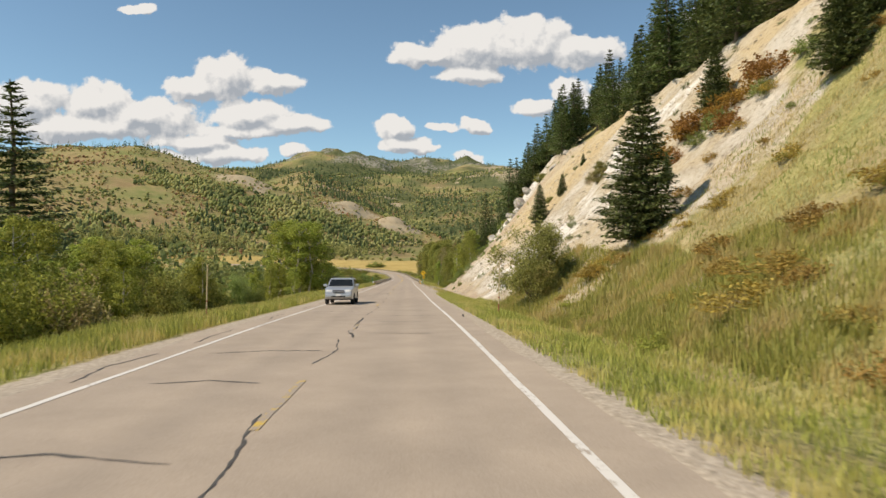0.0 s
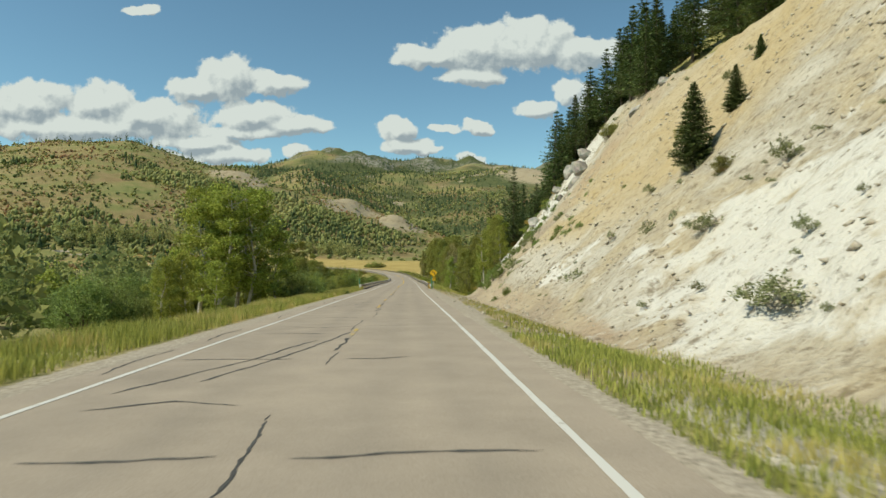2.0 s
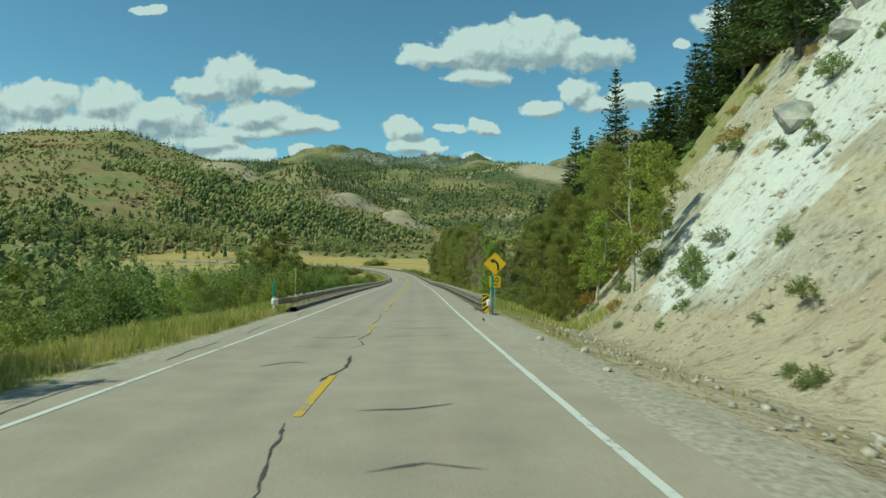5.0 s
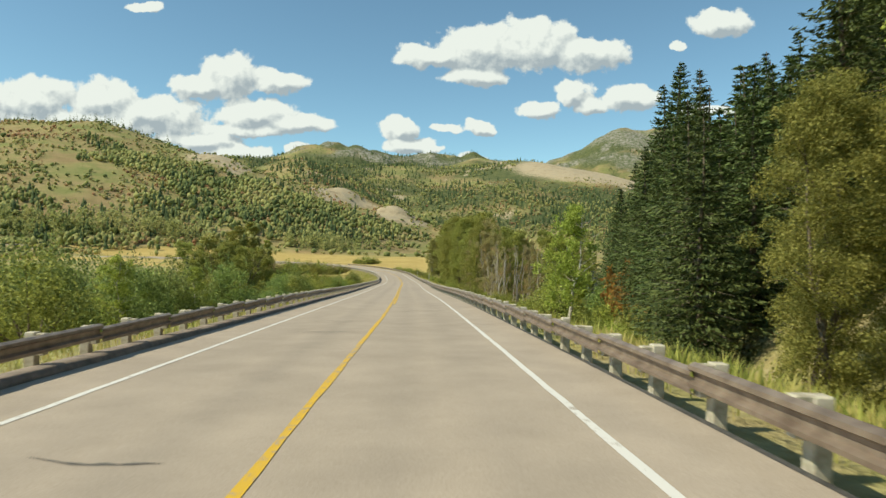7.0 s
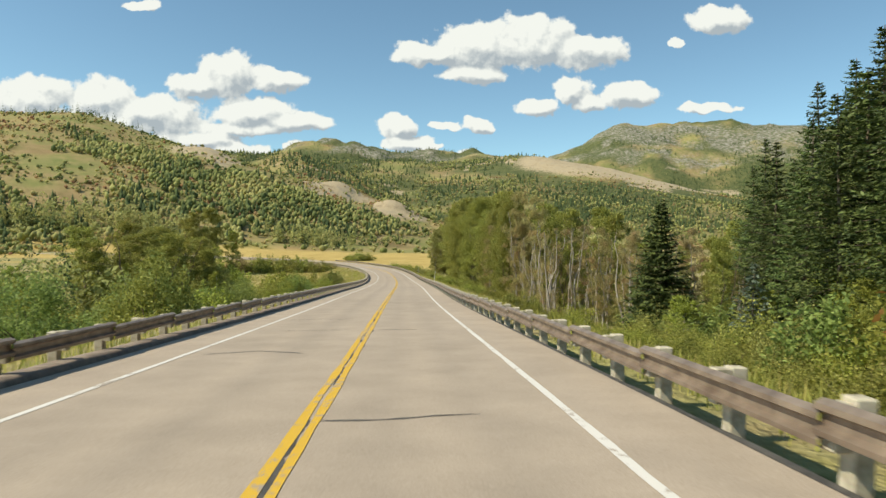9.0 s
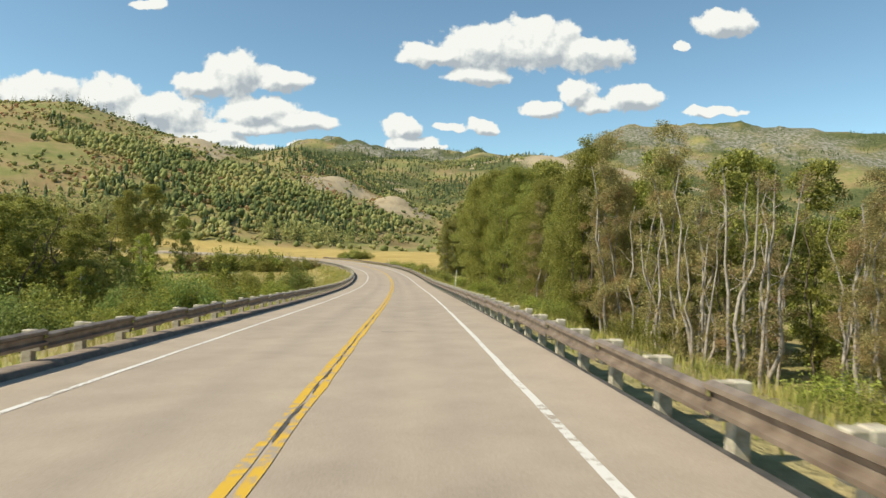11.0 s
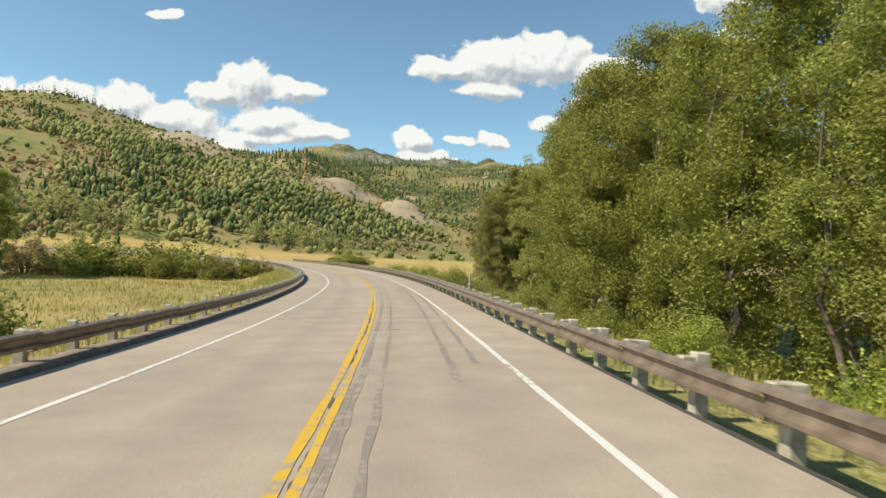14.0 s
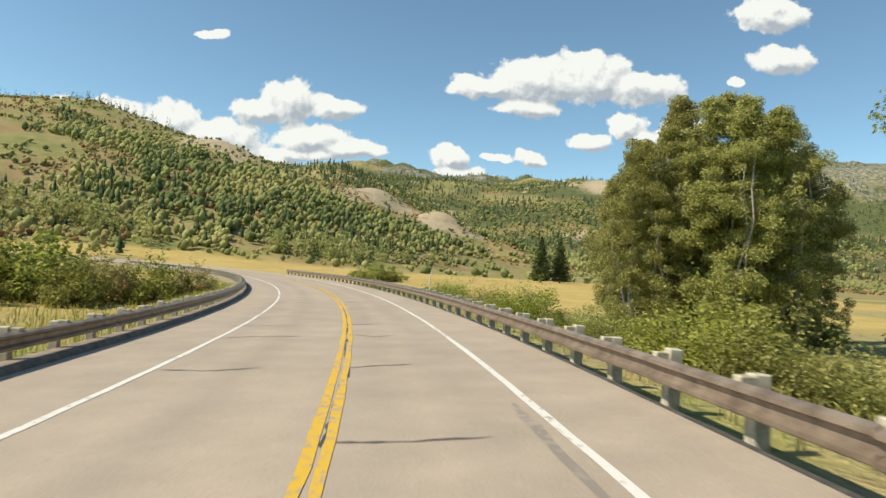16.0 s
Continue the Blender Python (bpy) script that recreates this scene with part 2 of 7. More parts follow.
M_NEEDLE = leaf_mat("needle_dark", (0.034, 0.056, 0.018), (0.115, 0.15, 0.045), (0.11, 0.13, 0.045), 0.05, through=0.15)
M_NEEDLE_B = leaf_mat("needle_blue", (0.05, 0.075, 0.05), (0.12, 0.155, 0.11), through=0.15)
M_BARK = simple("bark_brown", (0.10, 0.075, 0.05), (0.20, 0.16, 0.12), 6, 0.95, 0, 0.5, 0.02, 30)
M_BARK_PALE = simple("bark_pale", (0.30, 0.27, 0.21), (0.55, 0.52, 0.45), 5, 0.9, 0, 0.4, 0.01, 25)
M_BARK_DEAD = simple("bark_dead", (0.23, 0.20, 0.165), (0.43, 0.385, 0.325), 4, 0.95, 0, 0.4, 0.01, 25)
M_STEM = leaf_mat("grass_blade", (0.20, 0.225, 0.05), (0.40, 0.39, 0.105), (0.50, 0.41, 0.16), 0.5, 0.4)
M_STEM_DRY = leaf_mat("grass_dry", (0.27, 0.22, 0.09), (0.48, 0.37, 0.16), (0.24, 0.27, 0.075), 0.5, 0.35)
M_KERB = simple("brown_asphalt", (0.15, 0.118, 0.095), (0.27, 0.215, 0.17), 4.0, 0.95, 0, 0.6, 0.02, 40)
M_RAIL = simple("weathered_steel", (0.15, 0.108, 0.08), (0.32, 0.25, 0.19), 3.0, 0.45, 0.35, 0.15, 0.004, 80)
M_POST = simple("grey_timber", (0.31, 0.275, 0.20), (0.56, 0.51, 0.40), 7.0, 0.9, 0, 0.5, 0.01, 40)
M_SIGN = simple("sign_yellow", (0.80, 0.46, 0.01), (0.86, 0.52, 0.02), 3.0, 0.45, 0, 0.0)
M_BLACK = simple("sign_black", (0.015, 0.015, 0.015), (0.03, 0.03, 0.03), 4.0, 0.5, 0, 0.0)
M_GALV = simple("galvanised", (0.42, 0.43, 0.42), (0.58, 0.59, 0.58), 6.0, 0.45, 0.7, 0.1, 0.003, 60)
M_GREEN = simple("green_paint", (0.02, 0.22, 0.14), (0.04, 0.32, 0.21), 5.0, 0.5, 0, 0.05)
M_WHITE = simple("white_paint", (0.62, 0.62, 0.58), (0.80, 0.80, 0.77), 5.0, 0.5, 0, 0.05)
M_STONE = simple("pale_stone", (0.32, 0.27, 0.20), (0.54, 0.48, 0.39), 3.0, 0.95, 0, 0.7, 0.03, 18)
M_GREYROCK = simple("grey_rock", (0.17, 0.155, 0.135), (0.44, 0.41, 0.36), 2.6, 0.95, 0, 1.0, 0.15, 5)


# ---------------------------------------------------------------- the road's line
STEP = 20.0
HEADING = [2.60, 3.08, 3.60, 3.41, 3.17, 3.71, 3.39, 3.21, 3.37, 3.11, 3.09, 3.57, 4.16, 3.66, 3.19, 3.78, 4.70, 5.00, 6.89, 9.64, 13.09, 18.24, 23.85, 29.50, 35.15, 40.80, 46.44]
LEVEL = [0.72, -0.26, -0.97, -2.04, -2.83, -3.72, -4.56, -5.52, -6.37, -7.07, -7.89, -8.71, -9.66, -10.53, -11.19, -12.03, -12.77, -13.41, -13.57, -13.54, -13.51, -13.43, -13.25, -13.12, -12.99, -12.85, -12.72]
S_FROM, S_TO = -75.0, 640.0
rs = np.arange(S_FROM, S_TO, 2.0)
_k = np.arange(len(HEADING)) * STEP - 15.0
_sm = np.exp(-0.5 * (np.arange(-12, 13) / 5.0) ** 2)
_sm /= _sm.sum()


def _soft(v):
    return np.convolve(np.pad(v, 12, "reflect", reflect_type="odd"), _sm, "valid")


rh = np.radians(_soft(np.interp(rs, np.r_[-75, _k, 640], np.r_[HEADING[0], HEADING, 70.0])))
rz = _soft(np.interp(rs, np.r_[-75, _k, 640], np.r_[LEVEL[0] + 2.6, LEVEL, LEVEL[-1] + 0.9]))
rbank = np.interp(rs, [0, 140, 240, 300, 380, 640], np.tan(np.radians([0.1, 0.4, 0.8, 1.8, 3.2, 3.2])))
_dx, _dy = -np.sin(rh) * 2.0, np.cos(rh) * 2.0
rx, ry = np.cumsum(_dx), np.cumsum(_dy)
_o = np.argmin(abs(rs + 15.0))
rx, ry = rx - rx[_o] + -1.01, ry - ry[_o] - 15.0


def along(s, lat=0.0, up=0.0):
    """World place at s metres along the road's centre and lat metres to its right."""
    s = np.asarray(s, float)
    x, y, z = np.interp(s, rs, rx), np.interp(s, rs, ry), np.interp(s, rs, rz)
    h, b = np.interp(s, rs, rh), np.interp(s, rs, rbank)
    return np.stack(np.broadcast_arrays(x + lat * np.cos(h), y + lat * np.sin(h), z + lat * b + up), -1)


def heading(s):
    return float(np.interp(s, rs, rh))


def on_road(x, y):
    """Nearest s and lat of places on the plan."""
    x, y = np.asarray(x, float), np.asarray(y, float)
    shp = x.shape
    x, y = x.ravel(), y.ravel()
    s, lat = np.zeros(len(x)), np.zeros(len(x))
    for a in range(0, len(x), 20000):
        X, Y = x[a:a + 20000, None], y[a:a + 20000, None]
        i = ((X - rx) ** 2 + (Y - ry) ** 2).argmin(1)
        ex, ey = X[:, 0] - rx[i], Y[:, 0] - ry[i]
        s[a:a + 20000] = rs[i] + (-np.sin(rh[i]) * ex + np.cos(rh[i]) * ey)
        lat[a:a + 20000] = np.cos(rh[i]) * ex + np.sin(rh[i]) * ey
    return s.reshape(shp), lat.reshape(shp)


# ---------------------------------------------------------------- the land's form
RIDGES = [  # crest points (x, y, z), fall to either side
    ([(-1500, 950, 190), (-900, 1090, 166), (-760, 1100, 171), (-640, 1106, 181), (-558, 1111, 184), (-343, 1033, 119), (-255, 990, 66), (-205, 950, 25)], 0.36),
    ([(-330, 1500, 190), (-215, 1180, 100), (-160, 1065, 74), (-100, 1010, 48), (-30, 985, 26), (40, 950, 0)], 0.42),
    ([(-1300, 1750, 240), (-700, 1750, 232), (-300, 1950, 232), (0, 2080, 255), (240, 1950, 250), (330, 1930, 232), (476, 1900, 180), (637, 1800, 118), (900, 1600, 80)], 0.30),
    ([(-1900, 3500, 330), (-1100, 3400, 400), (-800, 3380, 450), (-615, 3380, 560), (-480, 3400, 515), (-200, 3550, 520), (150, 3600, 525), (500, 3700, 450)], 0.40),
    ([(120, 2480, 330), (240, 2600, 346), (425, 2662, 305), (700, 2580, 262), (980, 2480, 185), (1300, 2300, 150)], 0.33),
    ([(500, 3800, 420), (760, 3800, 560), (930, 3800, 690), (1020, 3850, 735), (1180, 3850, 715), (1500, 3900, 760), (1900, 3800, 740), (2600, 3500, 600)], 0.55),
]


def ridge(x, y, pts, fall):
    best = np.full(x.shape, -1e9)
    for (x0, y0, z0), (x1, y1, z1) in zip(pts, pts[1:]):
        dx, dy = x1 - x0, y1 - y0
        t = np.clip(((x - x0) * dx + (y - y0) * dy) / (dx * dx + dy * dy), 0, 1)
        d = np.hypot(x - x0 - t * dx, y - y0 - t * dy)
        best = np.maximum(best, z0 + t * (z1 - z0) - fall * (np.sqrt(d * d + 900) - 30))
    return best


def bank_start(y):
    return np.interp(y, [-80, 15, 30, 60, 125, 140, 155, 175, 205, 240, 270, 300, 330], [7.5, 7.0, 8.0, 8.6, 8.6, 10.3, 12.0, 13.0, 18, 25, 34, 58, 140])


def height(x, y, fine=True):
    x, y = np.asarray(x, float), np.asarray(y, float)
    s, lat = on_road(x, y)
    zr = np.interp(s, rs, rz) + np.clip(lat, -6, 6) * np.interp(s, rs, rbank)
    a = abs(lat)
    # banks falling away from the road
    dl = np.interp(s, [-75, 60, 130, 170, 290, 340, 400, 640], [3.0, 2.5, 3.0, 5.5, 5.5, 2.6, 1.3, 0.6])
    dr = np.interp(s, [-75, 130, 150, 185, 300, 345, 400, 640], [0.5, 0.5, 1.2, 5.0, 5.6, 4.2, 2.4, 0.8])
    edge_l = np.interp(s, [-75, 140, 155, 640], [8.0, 7.6, 6.6, 6.6])
    edge_r = np.interp(s, [-75, 140, 155, 640], [6.2, 6.2, 6.6, 6.6])
    left = zr - 0.10 - dl * smooth01(0, 1, (a - edge_l) / (dl * 3.0 + 3)) - 0.06 * np.clip(a - 4.6, 0, 3)
    right = zr - 0.10 - dr * smooth01(0, 1, (a - edge_r) / (dr * 2.4 + 2)) - 0.06 * np.clip(a - 4.6, 0, 3)
    near = np.where(lat < 0, left, right)
    valley = -14.2 + np.clip(y - 470, 0, 700) * 0.0165 + wave_noise(x, y, 90, 3, 2) * 0.35
    w = smooth01(45, 130, a) * smooth01(250, 420, y) + smooth01(90, 260, a)
    w = np.clip(w, 0, 1)
    low = near * (1 - w) + np.where(y < 430, np.maximum(valley, near - 6), valley) * w
    # the cut bank on the right
    l0 = bank_start(y)
    u = np.clip(lat - l0, 0, None)
    slope = np.interp(y, [-80, 10, 45, 65, 110, 135, 155, 178, 205, 240, 290], [0.62, 0.68, 0.78, 0.92, 0.94, 1.05, 1.31, 1.30, 0.95, 0.9, 0.8])
    steep = np.interp(y, [-80, 0, 30, 65, 110, 135, 155, 180], [0.1, 0.2, 0.46, 0.24, 0.24, 0.2, 0.05, 0.0])
    rise = slope * (np.sqrt(u * u + 2.0) - 1.41) + steep * np.clip(u - 12, 0, 14)
    rise = np.where(u > 26, rise - (u - 26) * (slope * 0.4), rise)
    rise = np.minimum(rise, 75 + 0.06 * u)
    rise = rise * (1 - smooth01(285, 345, y))
    out = low + rise
    # far hills
    hills = np.full(x.shape, -1e9)
    for pts, fall in RIDGES:
        hills = np.maximum(hills, ridge(x, y, pts, fall))
    rough = wave_noise(x, y, 260, 5, 4) * 11 * smooth01(1150, 1500, y) + wave_noise(x, y, 330, 15, 5) * 26 * smooth01(2100, 2700, y) + wave_noise(x, y, 85, 8, 3) * 5.0
    # two bare knolls at the foot of the hills, a saddle between them, and crags on the far crests
    for kx, ky, kr, kh in ((-168, 1042, 34, 13), (-78, 985, 26, 11), (-121, 1012, 20, -9), (-330, 1020, 40, 9)):
        hills = hills + kh * np.exp(-(((x - kx) / kr) ** 2 + ((y - ky) / kr) ** 2))
    crag = abs(wave_noise(x, y, 150, 25, 3)) * 46 - 16
    hills = hills + crag * smooth01(2900, 3250, y) * smooth01(250, 420, hills)
    hills = hills + rough * smooth01(-12, 60, hills)
    k = 6.0
    hi, lo = np.maximum(out, hills), np.minimum(out, hills)
    out = np.where(y > 380, hi + k * np.log1p(np.exp(np.clip((lo - hi) / k, -40, 0))) * smooth01(380, 600, y), out)
    if fine:
        rock = smooth01(0.5, 4.0, u) * (1 - smooth01(150, 172, y)) * smooth01(12, 34, y)
        bed = wave_noise(x * 0.35 + y, out * 2.2 + y * 0.25, 2.6, 21, 3)
        gully = wave_noise(y + 0.25 * u, u * 0.16, 2.6, 43, 3)
        ledge = smooth01(0.15, 0.35, wave_noise(y * 0.5 + u * 0.6, u * 1.4 - y * 0.3, 5.5, 47, 2)) * wave_noise(x, y, 1.3, 49, 2)
        out = out + rock * (wave_noise(x, y, 9.0, 31, 4) * 0.9 + gully * 0.38 + wave_noise(x, y, 1.7, 41, 2) * 0.16 + np.clip(bed, 0, 1) * 0.35 + ledge * 0.6)
        out = out + smooth01(6.5, 12, a) * (1 - rock) * wave_noise(x, y, 7, 51, 3) * 0.22
    return out


def ground_z(x, y):
    return float(height(np.array([x]), np.array([y]), False)[0])


# ---------------------------------------------------------------- ground material
def ground_material():
    m, nt, p = mat("ground")
    tc = nt.nodes.new("ShaderNodeTexCoord")
    at = nt.nodes.new("ShaderNodeAttribute")
    at.attribute_name = "cover"
    sep = nt.nodes.new("ShaderNodeSeparateColor")
    nt.links.new(at.outputs["Color"], sep.inputs[0])
    rock, field, gravel = sep.outputs

    def nz(scale, detail=5.0, rough=0.6, squash=None):
        n = node(nt, "ShaderNodeTexNoise", Scale=scale, Detail=detail, Roughness=rough)
        if squash:
            mp = nt.nodes.new("ShaderNodeMapping")
            mp.inputs["Scale"].default_value = squash
            mp.inputs["Rotation"].default_value = (0.25, 0.55, 0.1)
            nt.links.new(tc.outputs["Object"], mp.inputs[0])
            nt.links.new(mp.outputs[0], n.inputs["Vector"])
        else:
            nt.links.new(tc.outputs["Object"], n.inputs["Vector"])
        return n.outputs[0]

    fine, mid, big, far = nz(3.0), nz(0.45), nz(0.06), nz(0.012)
    grass = ramp(nt, mid, [(0.30, (0.14, 0.18, 0.045)), (0.5, (0.26, 0.26, 0.08)), (0.70, (0.42, 0.35, 0.14))]).outputs[0]
    grass = mixc(nt, 0.5, grass, ramp(nt, fine, [(0.3, (0.12, 0.11, 0.04)), (0.7, (0.46, 0.40, 0.20))]).outputs[0])
    dirt = ramp(nt, nz(1.3), [(0.3, (0.24, 0.165, 0.09)), (0.5, (0.34, 0.25, 0.15)), (0.7, (0.42, 0.34, 0.22))]).outputs[0]
    dm = ramp(nt, nz(0.16, 4.0), [(0.46, (0, 0, 0)), (0.58, (1, 1, 1))]).outputs[0]
    grass = mixc(nt, math_node(nt, "MULTIPLY", dm, 0.5), grass, dirt)
    hill = ramp(nt, far, [(0.34, (0.17, 0.19, 0.065)), (0.45, (0.235, 0.22, 0.082)), (0.53, (0.29, 0.22, 0.105)), (0.64, (0.25, 0.155, 0.085))]).outputs[0]
    hill = mixc(nt, 0.4, hill, ramp(nt, big, [(0.38, (0.14, 0.17, 0.055)), (0.5, (0.23, 0.21, 0.085)), (0.62, (0.31, 0.245, 0.125))]).outputs[0])
    gold = ramp(nt, big, [(0.35, (0.38, 0.27, 0.085)), (0.65, (0.50, 0.37, 0.13))]).outputs[0]
    gold = mixc(nt, 0.3, gold, ramp(nt, mid, [(0.3, (0.27, 0.22, 0.08)), (0.7, (0.52, 0.40, 0.18))]).outputs[0])
    # cut bank: bands of white chalk, ochre and grey clay
    st = nt.nodes.new("ShaderNodeAttribute")
    st.attribute_name = "strata"
    sst = nt.nodes.new("ShaderNodeSeparateColor")
    nt.links.new(st.outputs["Color"], sst.inputs[0])
    band = nz(0.10, 3.0, 0.5, (0.5, 0.9, 1.6))
    cl = ramp(nt, band, [(0.36, (0.66, 0.62, 0.55)), (0.43, (0.52, 0.44, 0.32)), (0.50, (0.56, 0.45, 0.28)), (0.56, (0.46, 0.40, 0.31)), (0.64, (0.68, 0.64, 0.57))]).outputs[0]
    white = math_node(nt, "ADD", sst.outputs[0], math_node(nt, "MULTIPLY", math_node(nt, "SUBTRACT", mid, 0.5), 1.5))
    ochre = math_node(nt, "ADD", sst.outputs[1], math_node(nt, "MULTIPLY", math_node(nt, "SUBTRACT", band, 0.5), 1.6))
    cl = mixc(nt, 0.25, cl, ramp(nt, mid, [(0.3, (0.32, 0.26, 0.18)), (0.5, (0.54, 0.47, 0.36)), (0.72, (0.76, 0.72, 0.65))]).outputs[0])
    cl = mixc(nt, 0.30, cl, ramp(nt, fine, [(0.32, (0.22, 0.18, 0.125)), (0.46, (0.52, 0.46, 0.36)), (0.68, (0.78, 0.73, 0.64))]).outputs[0])
    scr = math_node(nt, "ADD", sst.outputs[2], math_node(nt, "MULTIPLY", math_node(nt, "SUBTRACT", mid, 0.5), 0.9))
    tan = ramp(nt, band, [(0.38, (0.40, 0.31, 0.21)), (0.52, (0.56, 0.46, 0.33)), (0.62, (0.46, 0.33, 0.21))]).outputs[0]
    cl = mixc(nt, ramp(nt, scr, [(0.4, (0, 0, 0)), (0.6, (0.72, 0.72, 0.72))]).outputs[0], cl, tan)
    cl = mixc(nt, math_node(nt, "MULTIPLY", ramp(nt, ochre, [(0.35, (0, 0, 0)), (0.85, (1, 1, 1))]).outputs[0], 0.62), cl, (0.58, 0.44, 0.23))
    cl = mixc(nt, math_node(nt, "MULTIPLY", ramp(nt, white, [(0.42, (0, 0, 0)), (0.6, (1, 1, 1))]).outputs[0], 0.75), cl, (0.83, 0.81, 0.77))
    chip = ramp(nt, nz(1.4, 9.0, 0.72), [(0.37, (0.42, 0.38, 0.33)), (0.45, (1, 1, 1))]).outputs[0]
    cl = mixc(nt, 0.75, cl, chip, "MULTIPLY")
    cl = mixc(nt, 1.0, cl, (0.80, 0.79, 0.77), "MULTIPLY")
    grv = ramp(nt, nz(9.0, 3.0), [(0.3, (0.25, 0.215, 0.17)), (0.7, (0.47, 0.41, 0.335))]).outputs[0]
    dist = at.outputs["Alpha"]
    farrock = ramp(nt, big, [(0.35, (0.28, 0.225, 0.145)), (0.5, (0.40, 0.325, 0.215)), (0.65, (0.33, 0.28, 0.20))]).outputs[0]
    farrock = mixc(nt, sst.outputs[0], farrock, ramp(nt, big, [(0.38, (0.085, 0.105, 0.05)), (0.5, (0.17, 0.165, 0.12)), (0.62, (0.28, 0.265, 0.23))]).outputs[0])
    cl = mixc(nt, dist, cl, farrock)
    floor = ramp(nt, big, [(0.35, (0.055, 0.075, 0.03)), (0.65, (0.12, 0.125, 0.05))]).outputs[0]
    hill = mixc(nt, st.outputs["Alpha"], hill, floor)
    col = mixc(nt, dist, grass, hill)
    col = mixc(nt, field, col, gold)
    rk = math_node(nt, "ADD", rock, math_node(nt, "MULTIPLY", math_node(nt, "SUBTRACT", mid, 0.5), 0.9))
    rkm = ramp(nt, rk, [(0.42, (0, 0, 0)), (0.56, (1, 1, 1))]).outputs[0]
    col = mixc(nt, rkm, col, cl)
    gk = math_node(nt, "ADD", gravel, math_node(nt, "MULTIPLY", math_node(nt, "SUBTRACT", fine, 0.5), 0.8))
    gkm = ramp(nt, gk, [(0.42, (0, 0, 0)), (0.58, (1, 1, 1))]).outputs[0]
    col = mixc(nt, gkm, col, grv)
    nt.links.new(col, p.inputs["Base Color"])
    p.inputs["Roughness"].default_value = 0.95
    p.inputs["Specular IOR Level"].default_value = 0.15
    h = math_node(nt, "ADD", math_node(nt, "MULTIPLY", fine, 0.4), math_node(nt, "MULTIPLY", mid, 1.5))
    h = math_node(nt, "ADD", h, math_node(nt, "MULTIPLY", nz(9.0, 4.0), 0.10))
    b = bump(nt, p, h, 1.0, 0.45)
    nt.links.new(math_node(nt, "SUBTRACT", 1.0, math_node(nt, "MULTIPLY", gkm, 0.7)), b.inputs["Strength"])
    return m


def spaced(bounds):
    out = []
    for a, b, st in bounds:
        out.append(np.arange(a, b - 1e-6, st))
    return np.concatenate(out)


